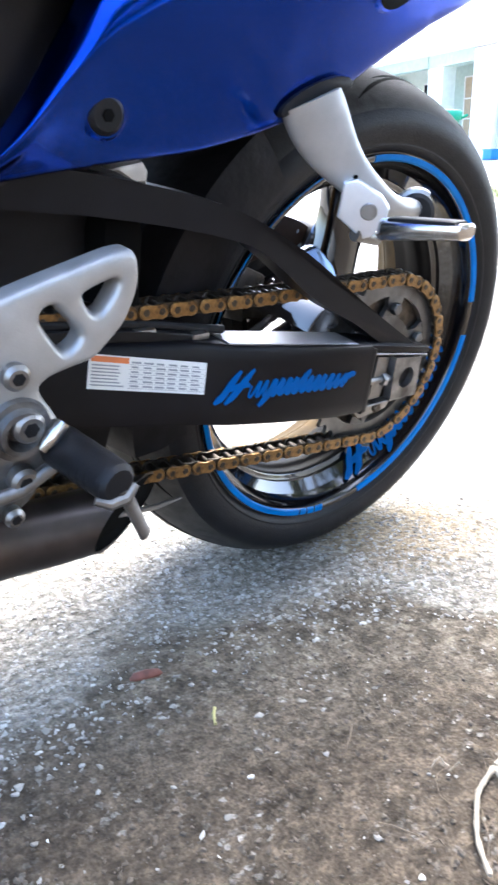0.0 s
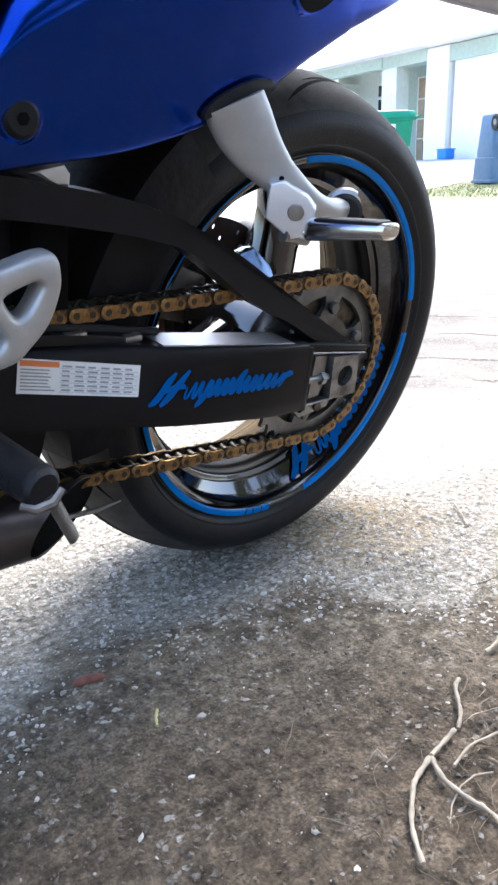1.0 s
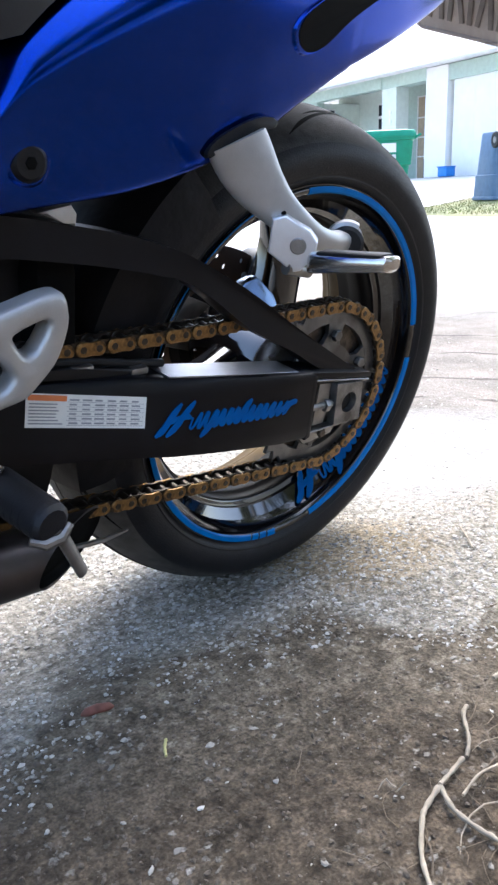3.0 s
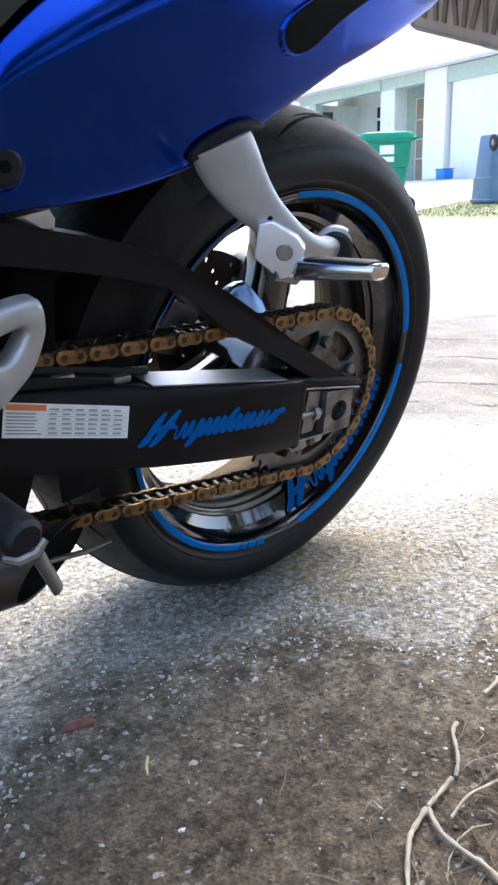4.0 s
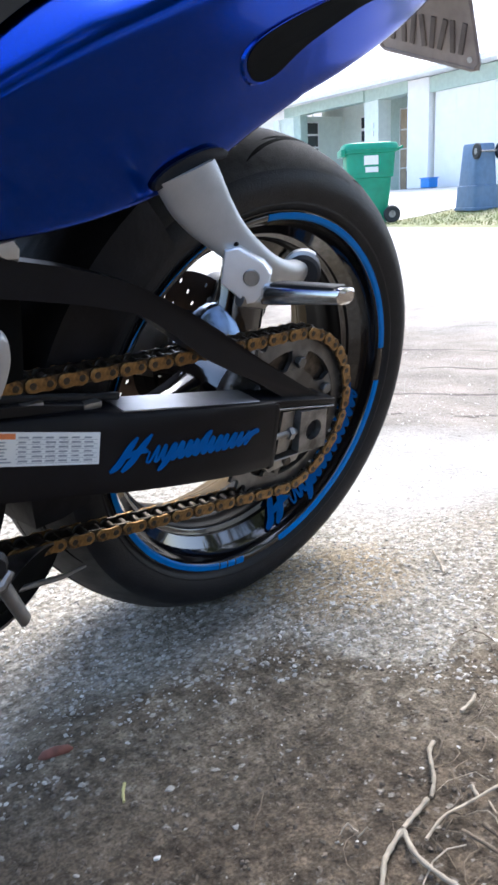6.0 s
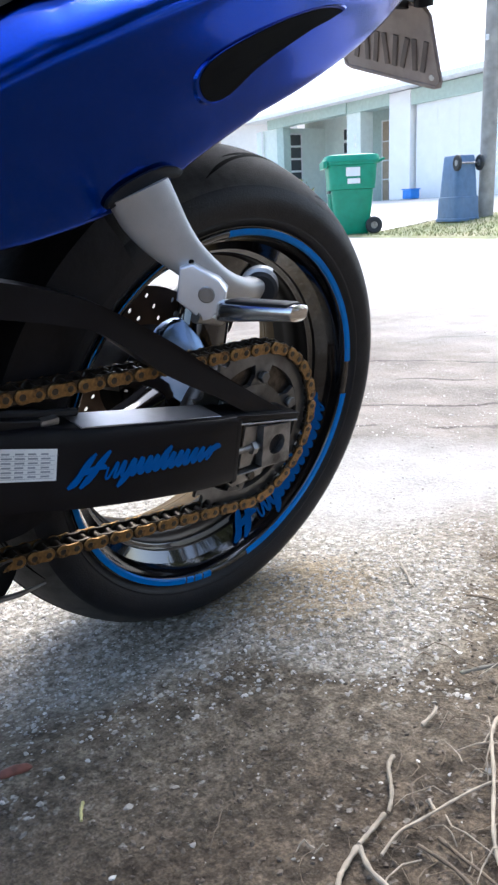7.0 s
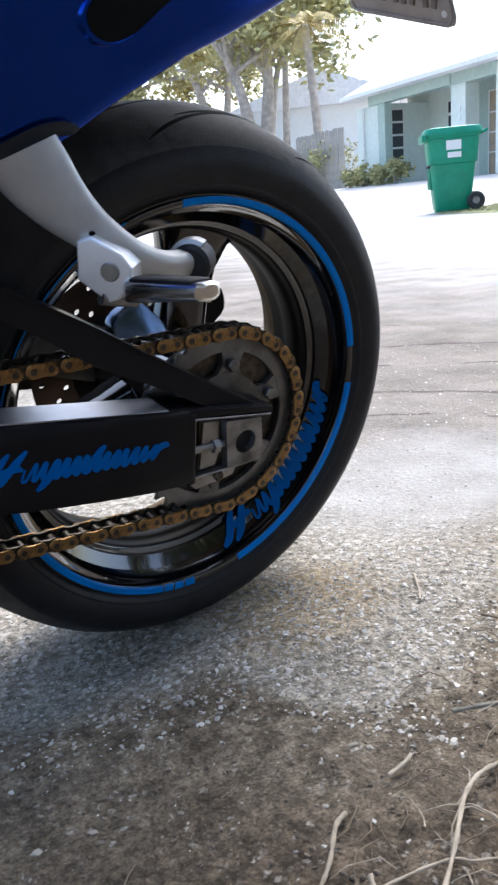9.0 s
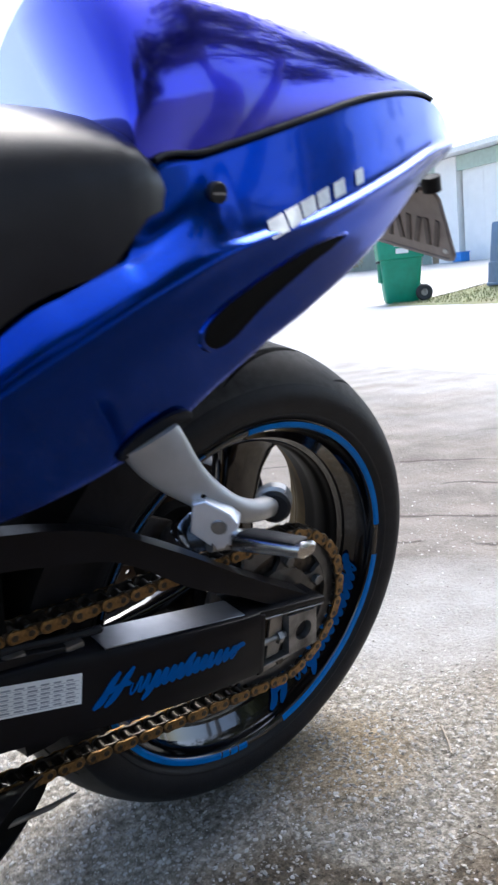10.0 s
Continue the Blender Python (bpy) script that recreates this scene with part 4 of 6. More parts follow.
def build_passenger_peg():
    """Cast hanger that drops from the tail, with its folding peg."""
    spine = [((-0.2135, -0.1765, 0.2835), 0.0275), ((-0.2030, -0.179, 0.2665), 0.0262), ((-0.1890, -0.184, 0.2480), 0.0222), ((-0.1725, -0.192, 0.2310), 0.0172), ((-0.1560, -0.201, 0.2170), 0.0145),
             ((-0.1380, -0.206, 0.2070), 0.0120), ((-0.1180, -0.207, 0.2010), 0.0105), ((-0.0980, -0.204, 0.1990), 0.0110), ((-0.0880, -0.202, 0.1985), 0.0095)]
    line = smooth_loop([p for p, _ in spine], 5, False)
    wide = smooth_loop([(w, 0, 0) for _, w in spine], 5, False)
    bm = bmesh.new()
    rings = []
    for i, p in enumerate(line):
        p = Vector(p)
        d = (Vector(line[min(i + 1, len(line) - 1)]) - Vector(line[max(i - 1, 0)])).normalized()
        if i < 6:
            d = d.lerp(Vector((0.34, -0.25, -0.90)).normalized(), 1 - i / 6).normalized()
        f = Vector((-0.15, -0.98, -0.10)).lerp(Vector((-0.50, -0.85, -0.12)), min(1, i / 13))
        f = (f - d * f.dot(d)).normalized()
        side = d.cross(f)
        ring = []
        for k in range(24):
            a = 2 * math.pi * k / 24
            ca, sa = math.cos(a), math.sin(a)
            ring.append(bm.verts.new(p + side * wide[i][0] * math.copysign(abs(ca) ** 0.75, ca) + f * 0.0095 * math.copysign(abs(sa) ** 0.8, sa)))
        rings.append(ring)
    for A, B in zip(rings, rings[1:]):
        for k in range(24):
            bm.faces.new((A[k], A[(k + 1) % 24], B[(k + 1) % 24], B[k]))
    bm.faces.new(rings[0]), bm.faces.new(rings[-1])
    hanger = bike_part("peg_hanger", bm, M_SILVER, "silver cast passenger footpeg hanger", auto=60)
    part("hanger_gasket", prism(smooth_loop([(-0.2425, 0.2700), (-0.2418, 0.2768), (-0.2300, 0.2862), (-0.2152, 0.2932), (-0.2000, 0.2988), (-0.1850, 0.3018), (-0.1720, 0.3010), (-0.1675, 0.2965), (-0.1760, 0.2930), (-0.1894, 0.2915), (-0.2140, 0.2830), (-0.2370, 0.2715)], 3), -0.1775, -0.150, 0.003), M_BLACK, hanger, "black rubber gasket round the hanger's root")
    face_m = pose(-0.171, -0.219, 0.2045, 0, 0, -47)

    def mounted(name, bm, m, label=""):
        bmesh.ops.transform(bm, matrix=face_m, verts=bm.verts)
        return part(name, bm, m, hanger, label)
    block = [(-0.0245, 0.020), (-0.013, 0.024), (0.009, 0.013), (0.0165, 0.004), (0.0155, -0.007), (0.005, -0.021), (-0.002, -0.0235), (-0.0255, -0.008)]
    mounted("peg_mount", prism(block, 0.0, 0.030, 0.0028, 3), M_MOUNT, "machined peg mount block")
    mounted("mount_bolt", cyl_y(0.0, 0.0, 0.0072, -0.0016, 0.004, 24, 0.001), M_STEEL)
    part("hanger_bolt", cyl_y(-0.175, 0.229, 0.0020, -0.2035, -0.192, 10), M_DARK, hanger)
    knuckle_m = pose(-0.096, -0.209, 0.198, 0, 0, -47)
    kb = cyl_y(0, 0, 0.0165, -0.002, 0.026, 32, 0.003)
    bmesh.ops.transform(kb, matrix=knuckle_m, verts=kb.verts)
    part("knuckle", kb, M_BLACK, hanger)
    kb = cyl_y(0, 0, 0.0055, -0.002, 0.004, 6, 0.001)
    bmesh.ops.transform(kb, matrix=knuckle_m, verts=kb.verts)
    part("knuckle_bolt", kb, M_STEEL, hanger)
    lug = revolve([(0.0160, 0.003), (0.0196, 0.005), (0.0198, 0.016), (0.0160, 0.018)], 24, 60, 205, close=True)
    bmesh.ops.transform(lug, matrix=knuckle_m, verts=lug.verts)
    part("knuckle_lug", lug, M_SILVER, hanger)
    def peg_loft(stations, rise):
        bm = bmesh.new()
        rows = []
        for t, w, h in stations:
            c = Vector((-0.157, -0.226, 0.1915 + rise)).lerp(Vector((-0.137, -0.298, 0.2050 + rise * 0.8)), t)
            ring = []
            for k in range(20):
                a = 2 * math.pi * k / 20
                ca, sa = math.cos(a), math.sin(a)
                ring.append(bm.verts.new((c.x + w * math.copysign(abs(ca) ** 0.7, ca), c.y, c.z + h * math.copysign(abs(sa) ** 0.7, sa))))
            rows.append(ring)
        for A, B in zip(rows, rows[1:]):
            for k in range(20):
                bm.faces.new((A[k], A[(k + 1) % 20], B[(k + 1) % 20], B[k]))
        bm.faces.new(rows[0]), bm.faces.new(rows[-1])
        return bm
    peg = part("passenger_peg", peg_loft(((0.0, 0.008, 0.0100), (0.1, 0.0120, 0.0100), (0.5, 0.0120, 0.0082), (0.85, 0.0115, 0.0070), (0.96, 0.0105, 0.0070), (1.0, 0.006, 0.0045)), 0.0), M_PEG, hanger, "polished metal folding passenger footpeg")
    part("peg_tread", peg_loft(((0.12, 0.0100, 0.0022), (0.16, 0.0108, 0.0030), (0.5, 0.0108, 0.0026), (0.84, 0.0100, 0.0024), (0.88, 0.0085, 0.0014)), 0.0082), M_BLACK, peg, "dark worn tread on the peg's top")
    part("peg_pin", tube([(-0.176, -0.212, 0.184), (-0.146, -0.212, 0.178)], 0.0055, 12), M_STEEL, hanger)


def build_rider_controls():
    out = smooth_loop([(-0.505, 0.150), (-0.482, 0.159), (-0.463, 0.165), (-0.443, 0.1706), (-0.422, 0.1763), (-0.4007, 0.182), (-0.3872, 0.1834), (-0.381, 0.1803), (-0.378, 0.172), (-0.378, 0.1556), (-0.3876, 0.1311), (-0.4036, 0.1138), (-0.415, 0.1050), (-0.435, 0.1005), (-0.4505, 0.0955), (-0.4550, 0.0863), (-0.440, 0.0575), (-0.448, 0.042), (-0.480, 0.060), (-0.505, 0.100)], 5)
    bm = bmesh.new()
    holes = [smooth_loop([(-0.4510, 0.1480), (-0.4432, 0.1490), (-0.4374, 0.1430), (-0.4255, 0.1285), (-0.4265, 0.1215), (-0.4345, 0.1150), (-0.4400, 0.1175), (-0.4520, 0.1350), (-0.4540, 0.1420)], 3),
             smooth_loop([(-0.4200, 0.1560), (-0.4000, 0.1630), (-0.3955, 0.1600), (-0.4065, 0.1425), (-0.4143, 0.1405), (-0.4210, 0.1510)], 3)]
    # ring walls round the guard's outline and each opening
    def ring_walls(loop, y0, y1):
        a = [bm.verts.new((x, y0, z)) for x, z in loop]
        b = [bm.verts.new((x, y1, z)) for x, z in loop]
        for i in range(len(loop)):
            bm.faces.new((a[i], b[i], b[(i + 1) % len(loop)], a[(i + 1) % len(loop)]))
        return a, b
    A, B = ring_walls(out, -0.191, -0.180)
    HA, HB = [], []
    for h in holes:
        a, b = ring_walls(h, -0.191, -0.180)
        HA.append(a), HB.append(b)
    for outer_vs, inner in ((A, HA), (B, HB)):
        edges = []
        for loop in [outer_vs, *inner]:
            for i in range(len(loop)):
                edges.append(bm.edges.get((loop[i], loop[(i + 1) % len(loop)])))
        made = bmesh.ops.triangle_fill(bm, edges=edges, use_beauty=True, use_dissolve=False)
        if outer_vs is A:
            front = [f for f in made["geom"] if isinstance(f, bmesh.types.BMFace)]
    # the front swells to a rounded casting
    bmesh.ops.recalc_face_normals(bm, faces=bm.faces)
    for inset, rise in ((0.0012, 0.0035), (0.0018, 0.0025), (0.0020, 0.0010)):
        bmesh.ops.inset_region(bm, faces=front, thickness=inset, depth=0.0, use_even_offset=False, use_boundary=True)
        for v in {v for f in front for v in f.verts}:
            v.co.y -= rise
    guard = bike_part("heel_guard", bm, M_SILVER, "silver cast heel guard with two openings", auto=75)
    cast = bike_part("footrest_bracket", prism(smooth_loop([(-0.52, 0.11), (-0.470, 0.092), (-0.447, 0.066), (-0.436, 0.046), (-0.456, 0.028), (-0.466, 0.000), (-0.52, -0.01)], 4), -0.197, -0.150, 0.006), M_GREASE, "greasy cast footrest bracket with bolts")
    for x, z, r, y in ((-0.470, 0.068, 0.012, -0.211), (-0.450, 0.056, 0.010, -0.213), (-0.476, 0.106, 0.010, -0.207), (-0.474, 0.024, 0.011, -0.209), (-0.482, -0.006, 0.008, -0.207)):
        part("bracket_bolt", cyl_y(x, z, r, y, -0.190, 16, 0.003), M_STEEL, cast)
        part("bolt_socket", cyl_y(x, z, r * 0.5, y - 0.0006, y + 0.002, 6, 0.0003), M_BLACK, cast)
    part("pivot_boss", revolve([(0.010, -0.203), (0.013, -0.209), (0.017, -0.209), (0.0185, -0.203), (0.023, -0.203), (0.025, -0.196), (0.010, -0.196)], 32, close=True), M_GREASE, cast, "ringed pivot boss", shift=(-0.4745, 0, 0.064))
    part("shift_link", tube([(-0.463, -0.212, 0.052), (-0.455, -0.215, 0.062), (-0.447, -0.214, 0.070)], [0.0045, 0.0065, 0.0050], 12), M_CHROME, cast, "bright shift linkage end")
    part("shift_rod", tube([(-0.52, -0.205, 0.012), (-0.478, -0.206, 0.018), (-0.452, -0.204, 0.030)], 0.0055, 12), M_STEEL, cast)
    peg = bike_part("rider_peg", tube([(-0.447, -0.192, 0.046), (-0.446, -0.205, 0.047), (-0.444, -0.277, 0.055)], [0.012, 0.0165, 0.0155], 16, flat=0.8), M_BLACK, "rubber-covered rider footpeg with metal tip")
    for k in range(5):
        t = 0.25 + 0.13 * k
        c = Vector((-0.446, -0.205, 0.047)).lerp(Vector((-0.444, -0.277, 0.055)), t)
        part("rubber_rib", tube([c, c + Vector((0.0004, -0.004, -0.0005))], 0.0161, 16, flat=0.8), M_BLACK, peg)
    part("peg_cap", tube([(-0.444, -0.275, 0.0548), (-0.444, -0.2815, 0.0555), (-0.444, -0.285, 0.0558)], [0.0156, 0.0150, 0.0115], 16, flat=0.8), M_BLACK, peg)
    part("wear_clasp", tube([(-0.459, -0.280, 0.0455), (-0.450, -0.2845, 0.0425), (-0.438, -0.2855, 0.0445), (-0.430, -0.283, 0.0515)], [0.0030, 0.0046, 0.0046, 0.0030], 10), M_STEEL, peg, "scratched metal end clasp")
    part("feeler_bolt", tube([(-0.439, -0.281, 0.050), (-0.431, -0.284, 0.030), (-0.423, -0.287, 0.010)], [0.0070, 0.0066, 0.0062], 14, flat=0.6), M_SPROCKET, peg, "worn feeler bolt")


def build_exhaust():
    bm = bmesh.new()
    segs, rings = 32, []
    for x, r, z in ((-0.80, 0.028, -0.043), (-0.60, 0.029, -0.058), (-0.47, 0.030, -0.067), (-0.43, 0.0305, -0.070)):
        rings.append([bm.verts.new((x, -0.150 + r * math.cos(a), z + r * math.sin(a))) for a in (2 * math.pi * k / segs for k in range(segs))])
    # slanted open mouth, then the inside
    def mouth(r, dx):
        return [bm.verts.new((-0.355 + dx + 0.014 * math.sin(a) + 0.048 * math.cos(a), -0.150 + r * math.cos(a), -0.0750 - 0.008 * math.cos(a) + r * math.sin(a))) for a in (2 * math.pi * k / segs for k in range(segs))]
    rings += [mouth(0.0318, 0), mouth(0.0324, 0.003), mouth(0.0300, 0.002), mouth(0.0280, -0.006), mouth(0.024, -0.016)]
    for A, B in zip(rings, rings[1:]):
        for k in range(segs):
            bm.faces.new((A[k], A[(k + 1) % segs], B[(k + 1) % segs], B[k]))
    bm.faces.new(rings[-1])
    inside = {v for ring in rings[-2:] for v in ring}
    for f in bm.faces:
        f.material_index = int(any(v in inside for v in f.verts))
    ex = bike_part("exhaust_pipe", bm, (M_EXHAUST, M_DARK), "dark stained exhaust pipe with open slash-cut mouth")
    part("pipe_tab", tube([(-0.372, -0.135, -0.086), (-0.310, -0.138, -0.091), (-0.283, -0.140, -0.088)], [0.003, 0.0028, 0.001], 8), M_STEEL, ex)


TAIL = [  # station x: lower edge y z, widest crease y z, upper edge y z
    (-0.490, -0.160, 0.217, -0.166, 0.2225, -0.160, 0.2275), (-0.460, -0.169, 0.2265, -0.187, 0.2560, -0.170, 0.2650),
    (-0.430, -0.171, 0.2315, -0.195, 0.2925, -0.172, 0.3110), (-0.400, -0.171, 0.2355, -0.197, 0.3195, -0.169, 0.3550),
    (-0.315, -0.171, 0.2435, -0.197, 0.3640, -0.155, 0.4120), (-0.250, -0.171, 0.253, -0.195, 0.3930, -0.150, 0.4300),
    (-0.228, -0.170, 0.264, -0.194, 0.4030, -0.148, 0.4400), (-0.190, -0.169, 0.290, -0.191, 0.4175, -0.146, 0.500),
    (-0.13, -0.166, 0.320, -0.185, 0.4370, -0.140, 0.511), (0.0, -0.153, 0.372, -0.166, 0.461, -0.124, 0.543),
    (0.12, -0.130, 0.427, -0.139, 0.491, -0.102, 0.571), (0.24, -0.094, 0.492, -0.100, 0.521, -0.069, 0.582),
    (0.30, -0.071, 0.512, -0.075, 0.5295, -0.052, 0.573), (0.355, -0.043, 0.527, -0.044, 0.535, -0.034, 0.550)]


def tail_at(x):
    """The tail's section sizes at x, run smoothly through the stations."""
    n = len(TAIL)
    i = 0
    while i < n - 2 and x > TAIL[i + 1][0]:
        i += 1
    a, b = TAIL[i], TAIL[i + 1]
    h = b[0] - a[0]
    t = min(max((x - a[0]) / h, 0), 1)
    p, q = TAIL[max(i - 1, 0)], TAIL[min(i + 2, n - 1)]
    out = [x]
    for k in range(1, 7):
        m0 = (b[k] - p[k]) / (b[0] - p[0]) * h
        m1 = (q[k] - a[k]) / (q[0] - a[0]) * h
        out.append((2 * t ** 3 - 3 * t * t + 1) * a[k] + (t ** 3 - 2 * t * t + t) * m0 + (3 * t * t - 2 * t ** 3) * b[k] + (t ** 3 - t * t) * m1)
    return out


def belly(x):
    """The lower edge without its step at the peg hanger."""
    pts = ((-0.49, 0.217), (-0.46, 0.2262), (-0.40, 0.2350), (-0.30, 0.2475), (-0.20, 0.2770), (-0.13, 0.3140), (-0.07, 0.3430), (0.0, 0.372), (0.12, 0.427))
    if x >= -0.07:
        return tail_at(x)[2]
    i = max(k for k in range(len(pts) - 1) if pts[k][0] <= max(x, -0.49))
    a, b = pts[i], pts[i + 1]
    p, q = pts[max(i - 1, 0)], pts[i + 2]
    h = b[0] - a[0]
    t = min(max((x - a[0]) / h, 0), 1)
    m0, m1 = (b[1] - p[1]) / (b[0] - p[0]) * h, (q[1] - a[1]) / (q[0] - a[0]) * h
    return (2 * t ** 3 - 3 * t * t + 1) * a[1] + (t ** 3 - 2 * t * t + t) * m0 + (3 * t * t - 2 * t ** 3) * b[1] + (t ** 3 - t * t) * m1


def tail_section(x):
    """The panel's section at x, from its inner lower lip up to its upper edge."""
    _, ly, _, cy, cz, uy, uz = tail_at(x)
    lb = belly(x)
    h = cz - lb
    # the panel's body runs on smoothly below the step at the seat's end
    us = uz
    if -0.28 < x < -0.13:
        us = 0.424 + (x + 0.28) * 0.35 if x < -0.22 else 0.445 + (x + 0.22) * 0.733
    low = [(ly + 0.020, lb + 0.003), (ly + 0.006, lb - 0.001), (ly, lb + min(0.005, 0.2 * h)), (ly - 0.3 * (ly - cy), max(lb + min(0.012, 0.4 * h), lb + 0.30 * h)), (ly - 0.68 * (ly - cy), lb + 0.62 * h)]
    w, v = uy - cy, us - cz
    crisp = [(0.0020, -min(0.010, 0.2 * h)), (0.0, -min(0.001, 0.05 * h)), (min(0.0035, 0.12 * w), min(0.0022, 0.08 * v)), (min(0.0110, 0.34 * w), min(0.0075, 0.20 * v)), (0.55 * w, 0.38 * v), (0.80 * w, 0.70 * v)]
    round_ = [(0.0022, -0.14 * h), (0.0, -0.02 * h), (0.05 * w, 0.13 * v), (0.18 * w, 0.31 * v), (0.42 * w, 0.52 * v), (0.73 * w, 0.76 * v)]
    # a rolled shoulder towards the front, a crisper one towards the rear
    k = min(1, max(0, (-0.11 - x) / 0.12))
    ctrl = low + [(cy + a + (c - a) * k, cz + b + (d - b) * k) for (a, b), (c, d) in zip(crisp, round_)] + [(uy, uz)]
    return smooth_loop([(a, b) for a, b in ctrl], 4, False)


def tail_y(x, z):
    sec = tail_section(x)[8:]
    for (y0, z0), (y1, z1) in zip(sec, sec[1:]):
        if min(z0, z1) <= z <= max(z0, z1) and abs(z1 - z0) > 1e-6:
            return y0 + (y1 - y0) * (z - z0) / (z1 - z0)
    return sec[-1][0]


def build_tail():
    for side, nm in ((1, "tail_fairing"), (-1, "tail_fairing_right")):
        bm = bmesh.new()
        rows = []
        xs = [-0.49 + 0.845 * k / 160 for k in range(161)]
        for x in xs:
            rows.append([bm.verts.new((x, side * y, z)) for y, z in tail_section(x)])
        for A, B in zip(rows, rows[1:]):
            for i in range(len(A) - 1):
                bm.faces.new((A[i], A[i + 1], B[i + 1], B[i]))
        ob = bike_part(nm, bm, M_BLUE, "glossy metallic blue tail fairing", auto=60)
        so = ob.modifiers.new("thickness", "SOLIDIFY")
        so.thickness, so.offset = 0.003, -1
        if side == 1:
            tail = ob
    # air slot: a near-black face over the panel paints the shade inside, with a raised lip
    slot = smooth_loop([(-0.163, 0.372), (-0.162, 0.359), (-0.146, 0.3505), (-0.122, 0.357), (-0.090, 0.380), (-0.050, 0.402), (-0.004, 0.424), (0.035, 0.440), (0.000, 0.438), (-0.050, 0.425), (-0.105, 0.405), (-0.145, 0.387)], 4)
    bm = bmesh.new()
    ring = [[bm.verts.new((cx + (x - cx) * k, tail_y(x, z) - lift, cz + (z - cz) * k)) for x, z in slot] for cx, cz, k, lift in ((-0.075, 0.392, 1.045, -0.001), (-0.075, 0.392, 1.0, 0.0022), (-0.075, 0.392, 0.95, 0.0018))]
    for A, B in zip(ring, ring[1:]):
        for i in range(len(slot)):
            bm.faces.new((A[i], A[(i + 1) % len(slot)], B[(i + 1) % len(slot)], B[i]))
    part("slot_lip", bm, M_BLUE, tail)
    bm = bmesh.new()
    vs = [bm.verts.new((-0.075 + (x + 0.075) * 0.955, tail_y(x, z) - 0.0024, 0.392 + (z - 0.392) * 0.955)) for x, z in slot]
    deep = [bm.verts.new((-0.075 + (x + 0.075) * 0.80, tail_y(-0.075 + (x + 0.075) * 0.80, 0.392 + (z - 0.392) * 0.80) - 0.0022, 0.392 + (z - 0.392) * 0.80)) for x, z in slot]
    for i in range(len(slot)):
        bm.faces.new((vs[i], vs[(i + 1) % len(slot)], deep[(i + 1) % len(slot)], deep[i]))
    bm.faces.new(deep)
    part("air_slot", bm, M_DARK, tail, "near-black face for the shade in the air slot", smooth=False)
    # fixing screw in a dimple
    sy = tail_y(-0.400, 0.2695)
    part("screw_dish", cyl_y(-0.400, 0.2695, 0.0168, sy - 0.0008, sy + 0.006, 32, 0.002), M_BLUE, tail)
    part("fairing_screw", cyl_y(-0.400, 0.2695, 0.0135, sy - 0.0042, sy + 0.004, 32, 0.0038), M_BLACK, tail, "black socket-head fairing screw")
    part("screw_socket", cyl_y(-0.400, 0.2695, 0.0045, sy - 0.0052, sy - 0.003, 6, 0.0004), M_DARK, tail)
    # seat lock
    ly = tail_y(-0.128, 0.480)
    part("seat_lock", cyl_y(-0.128, 0.480, 0.010, ly - 0.004, ly + 0.004, 24, 0.0015), M_BLACK, tail, "round black seat lock")
    part("key_slot", box(-0.1345, -0.1215, ly - 0.0046, ly - 0.003, 0.479, 0.481), M_STEEL, tail)
    # undertray between the two sides
    bm = bmesh.new()
    rows = []
    for k in range(41):
        x = -0.485 + 0.825 * k / 40
        _, yl, zl, *_ = tail_at(x)
        rows.append([bm.verts.new((x, (yl + 0.012) * s, zl + 0.012 + 0.012 * (1 - abs(s)))) for s in (1, 0.5, 0, -0.5, -1)])
    for A, B in zip(rows, rows[1:]):
        for i in range(4):
            bm.faces.new((A[i], A[i + 1], B[i + 1], B[i]))
    ob = bike_part("undertray", bm, M_BLACK, "black plastic undertray")
    so = ob.modifiers.new("thickness", "SOLIDIFY")
    so.thickness = 0.004
    # hump behind the rider's seat
    bm = bmesh.new()
    rows = []
    for k in range(49):
        x = -0.200 + 0.480 * k / 48
        _, _, _, _, _, yu, zu = tail_at(x)
        t = k / 48
        top = 0.690 + 0.015 * t - 0.112 * t ** 1.7
        rise = 0.74 + 0.26 * min(1.0, (t / 0.16)) ** 0.6
        top = zu + (max(top, zu + 0.006) - zu) * rise
        row = []
        for i in range(25):
            a = math.pi * i / 24
            ca, sa = math.cos(a), math.sin(a)
            row.append(bm.verts.new((x, (yu + 0.003) * math.copysign(abs(ca) ** 1.2, ca), zu + 0.003 + (top - zu) * abs(sa) ** 0.95)))
        rows.append(row)
    for A, B in zip(rows, rows[1:]):
        for i in range(24):
            bm.faces.new((A[i], A[i + 1], B[i + 1], B[i]))
    bm.faces.new(rows[0]), bm.faces.new(rows[-1])
    bike_part("seat_hump", bm, M_VIOLET, "violet-blue glossy rear seat cowl", auto=70)
    pts = []
    for k in range(41):
        x = -0.185 + 0.465 * k / 40
        _, _, _, _, _, yu, zu = tail_at(x)
        pts.append((x, yu - 0.0005, zu + 0.002))
    bike_part("cowl_seam", tube(pts, 0.0024, 8), M_BLACK)
    bm = bmesh.new()
    rows = []
    for k in range(13):
        x = 0.24 + 0.115 * k / 12
        _, _, _, _, _, yu, zu = tail_at(x)
        rows.append([bm.verts.new((x, yu * s, zu + 0.004 * (1 - s * s))) for s in (1, 0.6, 0.2, -0.2, -0.6, -1)])
    for A, B in zip(rows, rows[1:]):
        for i in range(5):
            bm.faces.new((A[i], A[i + 1], B[i + 1], B[i]))
    ob = bike_part("tail_cover", bm, M_BLUE, "blue tail end cover")
